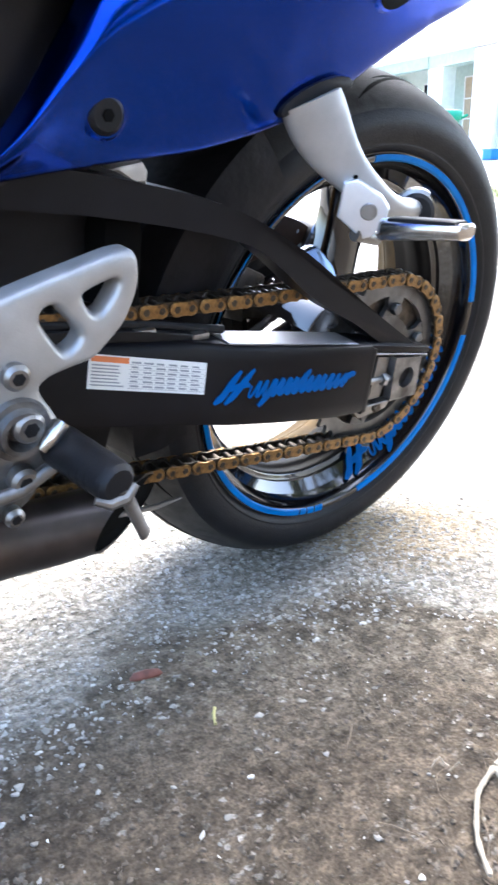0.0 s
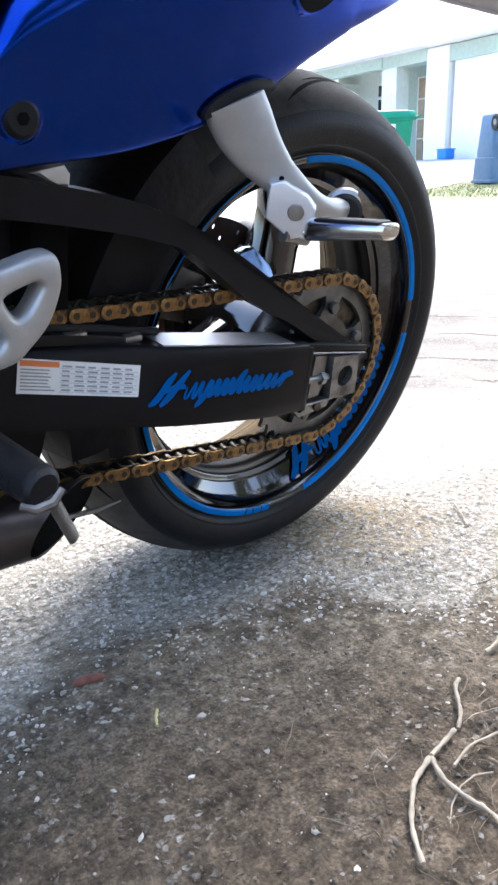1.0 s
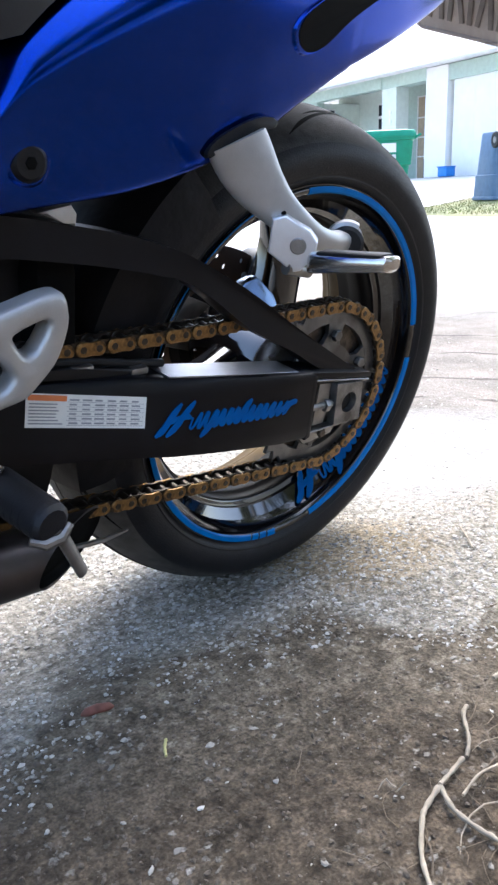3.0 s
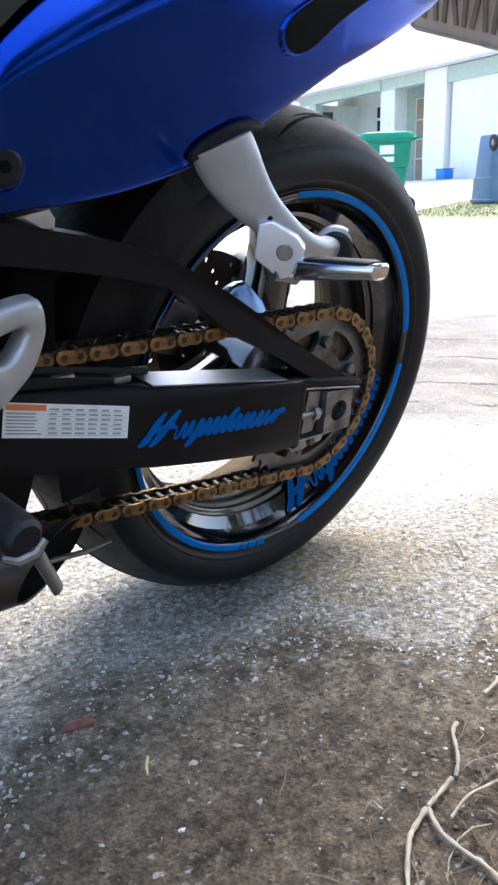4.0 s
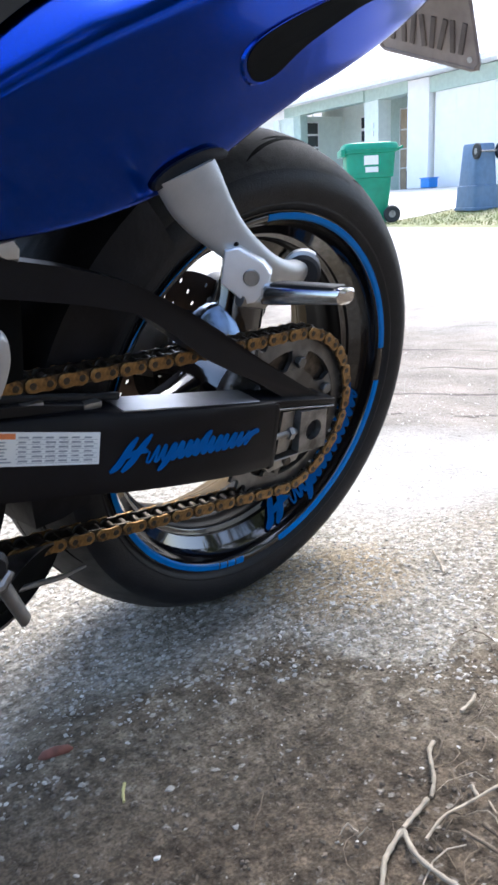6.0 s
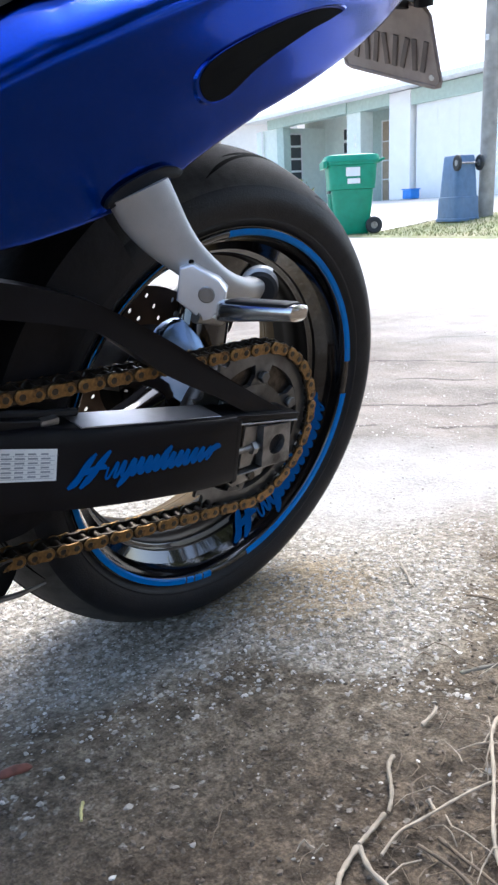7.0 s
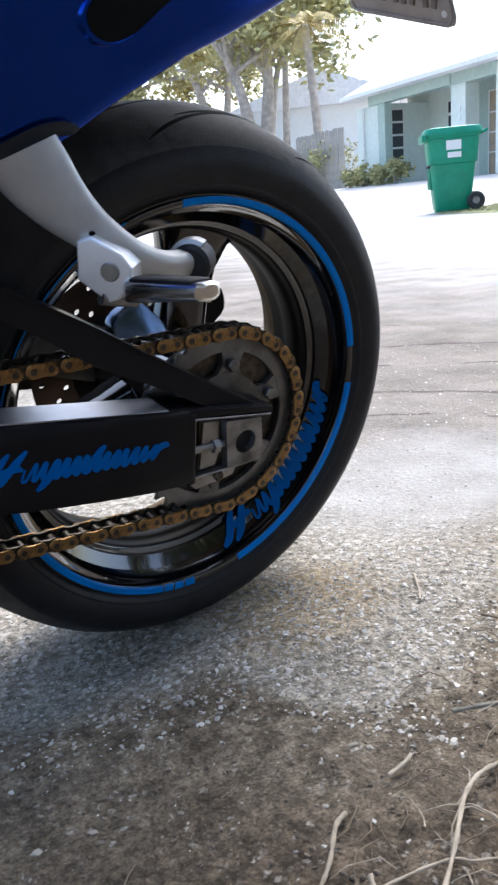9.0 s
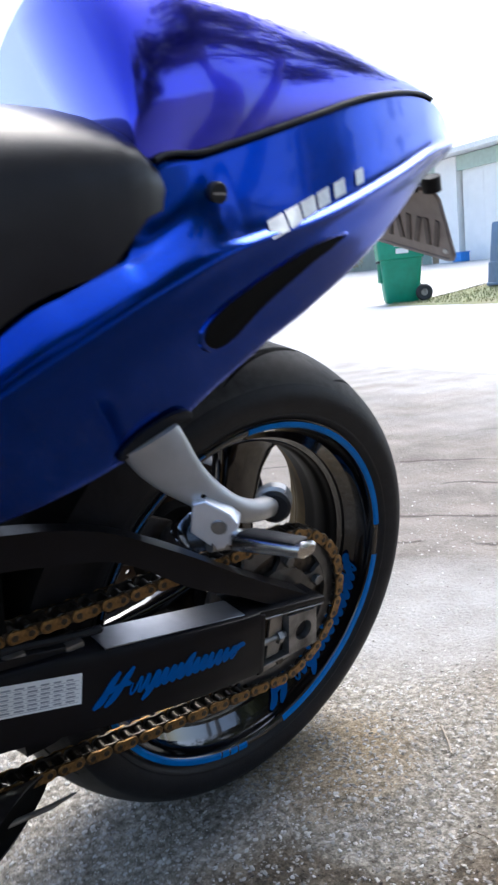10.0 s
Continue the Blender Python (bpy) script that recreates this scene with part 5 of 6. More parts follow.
    so = ob.modifiers.new("thickness", "SOLIDIFY")
    so.thickness = 0.003
    # rider's seat
    bm = bmesh.new()
    rows = []
    for k in range(33):
        x = -0.75 + 0.585 * k / 32
        _, _, _, cy, cz, yu, zu = tail_at(x)
        t = k / 32
        end = 1 - max(0, (t - 0.80) / 0.20) ** 4.5
        top = 0.478 + 0.066 * min(1, t / 0.7)
        low = max(zu - 0.008, 0.335 + 0.16 * (x + 0.45)) if x > -0.46 else 0.335
        if x > -0.215:
            low = 0.458 + (x + 0.215) * 0.3
        row = []
        for i in range(25):
            a = math.pi * i / 24
            ca, sa = math.cos(a), math.sin(a)
            hgt = (top - low) * (0.25 + 0.75 * end)
            row.append(bm.verts.new((x, ((yu if x > -0.46 else -0.172) - 0.016 * end) * math.copysign(abs(ca) ** 0.55, ca), low + hgt * abs(sa) ** 0.5)))
        rows.append(row)
    for A, B in zip(rows, rows[1:]):
        for i in range(24):
            bm.faces.new((A[i], A[i + 1], B[i + 1], B[i]))
    bm.faces.new(rows[0]), bm.faces.new(rows[-1])
    bike_part("seat", bm, M_SEAT, "black vinyl rider seat", auto=70)
    # silver sticker on the side panel
    for x0, x1 in ((-0.085, -0.062), (-0.059, -0.038), (-0.035, -0.012), (-0.008, 0.012), (0.020, 0.040), (0.060, 0.075)):
        bm = bmesh.new()
        q = []
        for x, dz in ((x0, -0.006), (x1, -0.006), (x1 + 0.004, 0.007), (x0 + 0.004, 0.007)):
            z = 0.449 + (x + 0.085) * 0.29 + dz
            q.append(bm.verts.new((x, tail_y(x, z) - 0.0016, z)))
        bm.faces.new(q)
        part("silver_mark", bm, M_STICKER, tail, "silver film mark", smooth=False)
    # number plate, hung below the tail
    pl = holder("number_plate", pose(0.322, 0, 0.437 + TYRE_R, 8, -27, 0), "", "")
    pl.parent = bike
    tagged(pl, "small weathered metal plate with stamped bars")
    bm = bmesh.new()
    outline = [(-0.070, -0.051), (0.070, -0.051), (0.080, -0.047), (0.082, -0.038), (0.062, 0.040), (0.052, 0.051), (-0.052, 0.051), (-0.062, 0.040), (-0.082, -0.038), (-0.080, -0.047)]
    front, back = [[bm.verts.new((x, y, z)) for y, z in outline] for x in (-0.0008, 0.0008)]
    bm.faces.new(front), bm.faces.new(back[::-1])
    for i in range(len(outline)):
        j = (i + 1) % len(outline)
        bm.faces.new((front[i], front[j], back[j], back[i]))
    part("plate_sheet", bm, M_PLATE, pl, smooth=False)
    for k in range(8):
        y = -0.054 + 0.0154 * k
        part("stamped_bar", box(-0.0026, -0.0004, -0.0038, 0.0038, -0.020, 0.020, 0.0010, pose(0, y, -0.012, (7, -4, 12, 3, -9, 5, -3, 10)[k], 0, 0)), M_PLATEINK, pl)
    part("plate_rim", tube([(-0.001, y, z) for y, z in ((-0.072, -0.047), (0.072, -0.047), (0.078, -0.038), (0.058, 0.040), (0.050, 0.047), (-0.050, 0.047), (-0.058, 0.040), (-0.078, -0.038), (-0.072, -0.047))], 0.0016, 6), M_PLATE, pl)
    # white disc on the sheet paints the brightness seen through its hole
    hole = cyl_y(0, 0, 0.004, -0.0012, 0.0012, 12, 0.0002)
    bmesh.ops.rotate(hole, cent=(0, 0, 0), matrix=Matrix.Rotation(radians(90), 3, "Z"), verts=hole.verts)
    bmesh.ops.translate(hole, vec=(-0.0006, -0.066, -0.036), verts=hole.verts)
    part("plate_hole_white", hole, M_LABEL, pl)
    bike_part("plate_bracket", box(0.26, 0.32, -0.035, 0.035, 0.470, 0.500, 0.005), M_BLACK)
    bike_part("plate_lamp", tube([(0.292, -0.060, 0.492), (0.298, -0.060, 0.474)], 0.012, 16), M_BLACK, "black plate fixing knob")
    # inner fender and subframe behind the brace; the fender's black skirts stand in for shade on the tyre side
    bike_part("inner_fender", revolve([(0.255, -0.099), (0.290, -0.104), (0.318, -0.100), (0.328, -0.06), (0.330, 0.0), (0.328, 0.06), (0.318, 0.100), (0.290, 0.104), (0.255, 0.099), (0.256, 0.096), (0.290, 0.100), (0.315, 0.096), (0.324, 0.06), (0.326, 0.0), (0.324, -0.06), (0.315, -0.096), (0.290, -0.100), (0.256, -0.096)], 60, 128, 190, close=True), M_FENDER, "crinkled black inner fender with skirts for the tyre side's shade")
    bike_part("subframe", tube([(-0.62, -0.12, 0.16), (-0.40, -0.125, 0.235), (-0.25, -0.12, 0.275), (-0.05, -0.10, 0.36)], 0.014, 14), M_BLACK)
    # frame plate runs on unseen ahead, to block light and darken the rim's reflections
    bike_part("frame_plate", prism(smooth_loop([(-1.45, 0.34), (-0.72, 0.28), (-0.50, 0.24), (-0.33, 0.235), (-0.325, 0.14), (-0.335, 0.02), (-0.36, -0.07), (-0.40, -0.10), (-0.72, -0.10), (-1.35, -0.12), (-1.50, 0.10)], 4), -0.10, 0.10, 0.01), M_BLACK, "black frame and engine behind the swingarm")
    bike_part("side_cover", prism(smooth_loop([(-0.95, 0.40), (-0.60, 0.40), (-0.44, 0.385), (-0.385, 0.372), (-0.39, 0.335), (-0.43, 0.285), (-0.46, 0.235), (-0.50, 0.19), (-0.70, 0.17), (-0.95, 0.20)], 5), lambda x, z: -0.152 + 0.25 * abs(x + 0.52) ** 1.6, -0.10, 0.012, 4), M_SEAT, "satin black side cover ahead of the tail")
    bike_part("fender_bracket", prism([(-0.376, 0.228), (-0.347, 0.233), (-0.342, 0.226), (-0.343, 0.216), (-0.352, 0.221)], -0.146, -0.132, 0.002), M_ALU, "bright metal fender bracket")
    # plain unseen mass in the engine's place, added to block light from ahead
    bike_part("engine_block", box(-1.40, -0.80, -0.16, 0.24, -0.20, 0.22, 0.03), M_BLACK, "plain black block for the unseen engine, blocks light")
    bike_part("shock_body", tube([(-0.34, 0.0, 0.20), (-0.36, 0.0, -0.05)], 0.035, 20), M_BLACK)


build_tyre()
build_rim()
build_brake()
build_sprocket()
build_chain()
build_swingarm()
build_passenger_peg()
build_rider_controls()
build_exhaust()
build_tail()


# ---- across the street ----
M_WALL = mat("mint_render", (0.70, 0.76, 0.69), 0.85, 0, 0.05, 8, 0.2, 60, second=(0.64, 0.70, 0.63), second_scale=1.2, second_amount=0.4)
M_TRIM = mat("grey_green_trim", (0.42, 0.52, 0.46), 0.7, 0, 0.08, 10)
M_WHITE = mat("white_paint", (0.80, 0.80, 0.78), 0.6, 0, 0.03, 6, second=(0.74, 0.74, 0.71), second_scale=1.5)
M_ROOF = mat("pale_shingle", (0.80, 0.79, 0.79), 0.9, 0, 0.10, 9, 0.5, 30, second=(0.72, 0.71, 0.72), second_scale=0.9)
HOUSE = Vector((15.92, 10.60, 0.552))


def house_m():
    """Along the facade (x), inwards (y), up (z) from the garage door's foot."""
    return Matrix.Translation(HOUSE) @ Matrix(((U.x, N.x, 0), (U.y, N.y, 0), (0, 0, 1))).to_4x4()


house = holder("house", house_m(), "single-storey mint green house with white garage door", "house")


def hp(name, bm, m, label="", smooth=False):
    return part(name, bm, m, house, label, smooth)


hp("garage_door", box(-2.9, -0.02, 0.10, 0.16, 0.0, 2.12), M_WHITE, "white panelled garage door")
hp("garage_header", box(-3.4, 0.86, 0.0, 0.3, 2.12, 2.46), M_TRIM)
hp("garage_column", box(0.06, 0.82, -0.03, 0.4, 0.0, 2.46, 0.01), M_WHITE)
hp("garage_column", box(-3.5, -2.9, -0.03, 0.4, 0.0, 2.46, 0.01), M_WHITE)
hp("entry_column", box(1.98, 2.56, 0.0, 0.4, 0.0, 2.46), M_WALL)
hp("entry_header", box(0.82, 2.6, -0.04, 0.4, 2.2, 2.52), M_TRIM)
hp("entry_back_wall", box(0.8, 3.45, 1.6, 1.8, 0.0, 2.5), M_TRIM)
hp("porch_beam", box(2.5, 6.4, -0.08, 0.2, 2.22, 2.50), M_TRIM)
hp("porch_back_wall", box(3.45, 7.0, 1.7, 1.9, 0.0, 2.5), M_WALL)
hp("porch_side_wall", box(5.9, 7.2, 0.004, 1.7, 0.0, 2.22), M_WALL)
hp("porch_post", box(5.60, 5.97, -0.03, 0.22, 0.0, 2.22), M_TRIM)


def build_roof():
    bm = bmesh.new()
    a = [bm.verts.new(p) for p in ((-9, -0.5, 2.48), (7.3, -0.5, 2.48), (7.3, 9.4, 2.48), (-9, 9.4, 2.48))]
    b = [bm.verts.new(p) for p in ((-4, 4.45, 5.5), (2.4, 4.45, 5.5))]
    c = [bm.verts.new((v.co.x, v.co.y, v.co.z + 0.07)) for v in a]
    bm.faces.new(a[::-1])
    for i in range(4):
        bm.faces.new((a[i], a[(i + 1) % 4], c[(i + 1) % 4], c[i]))
    bm.faces.new((c[0], c[1], b[1], b[0])), bm.faces.new((c[2], c[3], b[0], b[1])), bm.faces.new((c[1], c[2], b[1])), bm.faces.new((c[3], c[0], b[0]))
    return hp("roof", bm, M_ROOF, "pale sunlit hipped shingle roof")


build_roof()
hp("floor_slab", box(-3.6, 7.3, -0.1, 9.0, -0.5, -0.004), M_CONCRETE)
hp("side_wall", box(7.0, 7.2, 1.9, 9.0, 0.0, 2.46), M_WALL)
hp("back_wall", box(-3.5, 7.2, 8.8, 9.0, 0.0, 2.46), M_WALL)

# ---- details of the house ----
M_GLASS = mat("dark_window_glass", (0.03, 0.035, 0.04), 0.08, 0, 0.1, 5, spec=0.8)
M_FRAME = mat("white_window_frame", (0.78, 0.78, 0.75), 0.5)
M_DOOR = mat("tan_door", (0.42, 0.33, 0.22), 0.55, 0, 0.1, 12)


def window(x0, x1, y, z0, z1, cols=2, rows=2):
    win = hp("window", box(x0, x1, y - 0.03, y + 0.02, z0, z1), M_FRAME, "white-framed dark window")
    dx, dz = (x1 - x0) / cols, (z1 - z0) / rows
    for i in range(cols):
        for j in range(rows):
            part("pane", box(x0 + i * dx + 0.04, x0 + (i + 1) * dx - 0.04, y - 0.045, y - 0.032, z0 + j * dz + 0.04, z0 + (j + 1) * dz - 0.04), M_GLASS, win, smooth=False)
    part("sill", box(x0 - 0.05, x1 + 0.05, y - 0.10, y - 0.03, z0 - 0.06, z0), M_FRAME, win, smooth=False)


window(4.45, 4.92, 1.7, 1.38, 2.12, 1, 2)
side = hp("window", box(5.87, 5.905, 0.34, 0.80, 0.62, 2.08), M_FRAME, "tall narrow white-framed window in the porch")
for j in range(4):
    part("pane", box(5.86, 5.868, 0.38, 0.76, 0.66 + j * 0.358, 0.66 + j * 0.358 + 0.30), M_GLASS, side, smooth=False)
door = hp("front_door", box(2.30, 2.98, 1.55, 1.596, 0.0, 2.10), M_DOOR, "tan front door with a white grid of panes in the entry")
part("door_handle", tube([(2.36, 1.52, 1.0), (2.42, 1.52, 1.0)], 0.015, 8), M_STEEL, door)
for x in (2.29, 2.64, 2.96):
    part("door_stile", box(x, x + 0.04, 1.535, 1.549, 0.0, 2.12), M_FRAME, door, smooth=False)
for z in (0.55, 1.05, 1.55, 2.08):
    part("door_rail", box(2.33, 2.96, 1.538, 1.549, z, z + 0.035), M_FRAME, door, smooth=False)
hp("fascia", box(-9.0, 7.3, -0.54, -0.50, 2.46, 2.57), M_FRAME)
for k in range(4):
    for j in range(4):
        hp("garage_panel", box(-2.82 + j * 0.70, -2.20 + j * 0.70, 0.096, 0.10, 0.10 + k * 0.52, 0.58 + k * 0.52, 0.002), M_WHITE)
hp("downpipe", tube([(6.75, -0.06, 0.0), (6.75, -0.06, 2.2)], 0.035, 8), M_FRAME)
hp("number_bars", box(2.16, 2.22, -0.03, 0.0, 1.55, 1.67), M_FRAME)
hp("number_bars", box(2.16, 2.22, -0.03, 0.0, 1.35, 1.47), M_FRAME)
# porch bench
M_CHAIR = mat("dark_patio_metal", (0.06, 0.06, 0.06), 0.5, 0.3)
chair = holder("patio_chair", house_m() @ pose(1.25, 0.75, 0.0), "dark metal patio chair in the entry", "chair")
part("seat", box(-0.25, 0.25, -0.24, 0.24, 0.42, 0.45, 0.01), M_CHAIR, chair)
part("backrest", box(-0.25, 0.25, 0.20, 0.23, 0.5, 0.9, 0.01), M_CHAIR, chair)
for x in (-0.23, 0.23):
    for y in (-0.22, 0.22):
        part("leg", tube([(x, y, 0.0), (x, y, 0.44 if y < 0 else 0.88)], 0.014, 8), M_CHAIR, chair)

# ---- bins, pole, box on the verge ----
M_GREENBIN = mat("green_plastic", (0.004, 0.22, 0.12), 0.45, 0, 0.12, 10, second=(0.01, 0.26, 0.16), second_scale=3)
M_BLUEBIN = mat("slate_blue_plastic", (0.085, 0.15, 0.25), 0.5, 0, 0.12, 10, second=(0.14, 0.20, 0.29), second_scale=3)
M_WHEELRUBBER = mat("bin_wheel_rubber", (0.02, 0.02, 0.02), 0.7)
M_BRIGHTBLUE = mat("bright_blue_plastic", (0.02, 0.20, 0.62), 0.4, 0, 0.1, 10)
M_POLE = mat("grey_timber_pole", (0.30, 0.28, 0.25), 0.85, 0, 0.25, 6, 0.5, 30, second=(0.20, 0.185, 0.17), second_scale=2)
M_WIRE = mat("black_cable", (0.05, 0.05, 0.05), 0.6)


def cart(name, m, material, label, group, lidded=True):
    """A wheeled bin: tapered ribbed body, rim, lid, two wheels on an axle, handle bar."""
    bin_ = holder(name, m, label, "bin", group)
    bm = bmesh.new()
    rows = []
    for z, w, d in ((0.0, 0.21, 0.23), (0.03, 0.225, 0.245), (0.45, 0.255, 0.29), (0.62, 0.265, 0.305), (0.63, 0.285, 0.33), (0.95, 0.30, 0.355), (0.96, 0.32, 0.375), (1.0, 0.32, 0.375)):
        ring = []
        for k in range(32):
            a = 2 * math.pi * (k + 0.5) / 32
            ca, sa = math.cos(a), math.sin(a)
            ring.append(bm.verts.new((w * math.copysign(abs(ca) ** 0.28, ca), d * math.copysign(abs(sa) ** 0.28, sa), z)))
        rows.append(ring)
    for A, B in zip(rows, rows[1:]):
        for k in range(32):
            bm.faces.new((A[k], A[(k + 1) % 32], B[(k + 1) % 32], B[k]))
    bm.faces.new(rows[0]), bm.faces.new(rows[-1])
    part("body", bm, material, bin_)
    for x in (-0.31, 0.31):
        tyre = revolve([(0.05, -0.03), (0.10, -0.035), (0.12, -0.02), (0.12, 0.02), (0.10, 0.035), (0.05, 0.03)], 24, close=True)
        bmesh.ops.rotate(tyre, cent=(0, 0, 0), matrix=Matrix.Rotation(radians(90), 3, "Z"), verts=tyre.verts)
        bmesh.ops.translate(tyre, vec=(x * 0.86, 0.30, 0.12), verts=tyre.verts)
        wheel = part("wheel", tyre, M_WHEELRUBBER, bin_)
        hubm = cyl_y(0, 0, 0.05, -0.03, 0.03, 16, 0.004)
        bmesh.ops.rotate(hubm, cent=(0, 0, 0), matrix=Matrix.Rotation(radians(90), 3, "Z"), verts=hubm.verts)
        bmesh.ops.translate(hubm, vec=(x * 0.86, 0.30, 0.12), verts=hubm.verts)
        part("hub", hubm, M_STEEL, wheel)
    part("axle", tube([(-0.26, 0.30, 0.12), (0.26, 0.30, 0.12)], 0.014, 8), M_STEEL, bin_)
    part("front_bar", tube([(-0.16, -0.315, 0.60), (0.16, -0.315, 0.60)], 0.018, 10), M_WHEELRUBBER, bin_)
    for x in (-0.12, 0.0, 0.12):
        part("front_rib", box(x - 0.02, x + 0.02, -0.315, -0.27, 0.30, 0.58, 0.008), material, bin_)
    if lidded:
        bm = bmesh.new()
        rows = []
        for t, z, w in ((0, 1.0, 0.335), (0.25, 1.05, 0.33), (0.6, 1.085, 0.31), (1, 1.10, 0.22)):
            ring = []
            for k in range(32):
                a = 2 * math.pi * (k + 0.5) / 32
                ca, sa = math.cos(a), math.sin(a)
                ring.append(bm.verts.new((w * math.copysign(abs(ca) ** 0.3, ca), (w + 0.06) * math.copysign(abs(sa) ** 0.3, sa), z)))
            rows.append(ring)
        for A, B in zip(rows, rows[1:]):
            for k in range(32):
                bm.faces.new((A[k], A[(k + 1) % 32], B[(k + 1) % 32], B[k]))
        bm.faces.new(rows[0]), bm.faces.new(rows[-1])
        part("lid", bm, material, bin_)
        part("lid_lip", box(-0.30, 0.30, -0.42, -0.36, 0.92, 1.02, 0.015), material, bin_)
        part("handle", tube([(-0.24, 0.36, 0.98), (-0.24, 0.44, 1.02), (0.24, 0.44, 1.02), (0.24, 0.36, 0.98)], 0.018, 10), material, bin_)
        part("white_sticker", box(0.302, 0.306, -0.10, 0.10, 0.80, 0.92), M_LABEL, bin_, smooth=False)
        part("white_sticker", box(0.298, 0.302, -0.08, 0.10, 0.70, 0.77), M_LABEL, bin_, smooth=False)
    return bin_


gz = ground_height(9.57, 7.43) + 0.032
cart("green_bin", pose(9.62, 7.47, gz, 0, 0, -134) @ Matrix.Scale(1.10, 4), M_GREENBIN, "green lidded plastic wheelie bin standing on the grass verge", "bins on the verge")
bz = ground_height(10.85, 6.30) + 0.032
cart("blue_bin", pose(10.95, 6.32, bz + 1.0, 180, 0, -22) @ Matrix.Diagonal((0.80, 0.80, 1.0, 1.0)), M_BLUEBIN, "slate blue wheelie bin stood upside down on the grass", "bins on the verge", lidded=False)

px_, py_ = 11.30, 6.02
pole = holder("utility_pole", pose(px_, py_, ground_height(px_, py_) + 0.01), "weathered grey timber utility pole", "pole")
part("shaft", tube([(0, 0, -0.2), (0.02, 0, 3.0), (0.05, 0.02, 8.0)], [0.125, 0.118, 0.10], 20), M_POLE, pole)
part("guy_wire", tube([(0.0, -0.6, 0.0), (0.04, 0.0, 6.5)], 0.012, 6), M_WIRE, pole)
part("staple", box(-0.15, -0.12, -0.02, 0.02, 2.6, 2.68), M_LABEL, pole)
hp_box = house_m() @ pose(-0.36, -0.35, 0.0)
tub = holder("storage_tub", hp_box, "bright blue plastic tub by the garage door", "tub")
part("tub_body", box(-0.15, 0.15, -0.14, 0.14, 0.0, 0.21, 0.03), M_BRIGHTBLUE, tub)
part("tub_rim", box(-0.165, 0.165, -0.155, 0.155, 0.205, 0.23, 0.012), M_BRIGHTBLUE, tub)

# ---- neighbour's house, fence, trees ----
nb = holder("neighbour_house", pose(25.2, 27.4, 0.3, 0, 0, 48) @ pose(5.0, -3.5, 0.0), "distant white house with pale roof behind trees", "house")
part("wall", box(-5.0, 5.0, 0.0, 7.0, 0.0, 4.0), M_WHITE, nb, smooth=False)
bm = bmesh.new()
rv = [bm.verts.new(p) for p in ((-5.5, -0.9, 3.9), (5.5, -0.9, 3.9), (5.5, 7.9, 3.9), (-5.5, 7.9, 3.9), (-5.5, 3.5, 5.4), (5.5, 3.5, 5.4))]
for f in ((0, 1, 5, 4), (2, 3, 4, 5), (0, 4, 3), (1, 2, 5), (3, 2, 1, 0)):
    bm.faces.new([rv[i] for i in f])
part("roof", bm, M_ROOF, nb, smooth=False)
for x in (-3.2, 0.4, 3.0):
    w = part("window", box(x - 0.5, x + 0.5, -0.05, 0.0, 0.9, 2.1), M_FRAME, nb, smooth=False)
    part("pane", box(x - 0.43, x + 0.43, -0.07, -0.052, 0.97, 2.03), M_GLASS, w, smooth=False)

M_FENCE = mat("weathered_fence_board", (0.40, 0.36, 0.31), 0.85, 0, 0.2, 5, 0.3, 40, second=(0.26, 0.23, 0.19), second_scale=2)
fence = holder("fence", house_m() @ pose(8.1, 0.0, -0.05), "weathered grey board fence beside the house", "fence")
plank = finish("fence_board", box(-0.065, 0.065, -0.012, 0.012, 0.0, 1.88, 0.006), M_FENCE)
rnd = random.Random(11)
for k in range(24):
    piece("fence_board", plank, fence, pose(k * 0.145, rnd.uniform(-0.006, 0.006), rnd.uniform(-0.03, 0.03), rnd.uniform(-0.6, 0.6), rnd.uniform(-0.8, 0.8), 0))
for z in (0.35, 1.25):
    part("rail", box(-0.1, 3.5, 0.013, 0.05, z, z + 0.08), M_FENCE, fence, smooth=False)

M_BARK = mat("grey_bark", (0.40, 0.35, 0.30), 0.9, 0, 0.3, 5, 0.8, 25, second=(0.28, 0.24, 0.20), second_scale=2)
M_LEAF = mat("yellow_green_leaf", (0.38, 0.36, 0.16), 0.6, 0, 0.4, 3, second=(0.42, 0.34, 0.13), second_scale=0.6, second_amount=0.8)
M_LEAF2 = mat("olive_leaf", (0.22, 0.235, 0.11), 0.6, 0, 0.4, 3, second=(0.30, 0.28, 0.13), second_scale=0.8, second_amount=0.7)
M_FROND = mat("yellowing_palm_frond", (0.44, 0.35, 0.12), 0.55, 0, 0.35, 3, second=(0.32, 0.24, 0.09), second_scale=0.7)


def leaf_cloud(rnd, centres, count, size, spread):
    """Many small rhombic leaves round clump centres."""
    verts, faces = [], []
    for _ in range(count):
        c, r = rnd.choice(centres)
        d = Vector((rnd.gauss(0, 1), rnd.gauss(0, 1), rnd.gauss(0, 0.8)))
        p = Vector(c) + d * r * 0.45 * spread
        a = Vector((rnd.gauss(0, 1), rnd.gauss(0, 1), rnd.gauss(0, 0.6))).normalized()
        b = a.orthogonal().normalized()
        b.rotate(Matrix.Rotation(rnd.uniform(0, 6.28), 3, a))
        s = size * rnd.uniform(0.6, 1.4)
        i = len(verts)
        verts += [p - a * s, p + b * s * 0.45, p + a * s, p - b * s * 0.45]
        faces.append((i, i + 1, i + 2, i + 3))
    return verts, faces


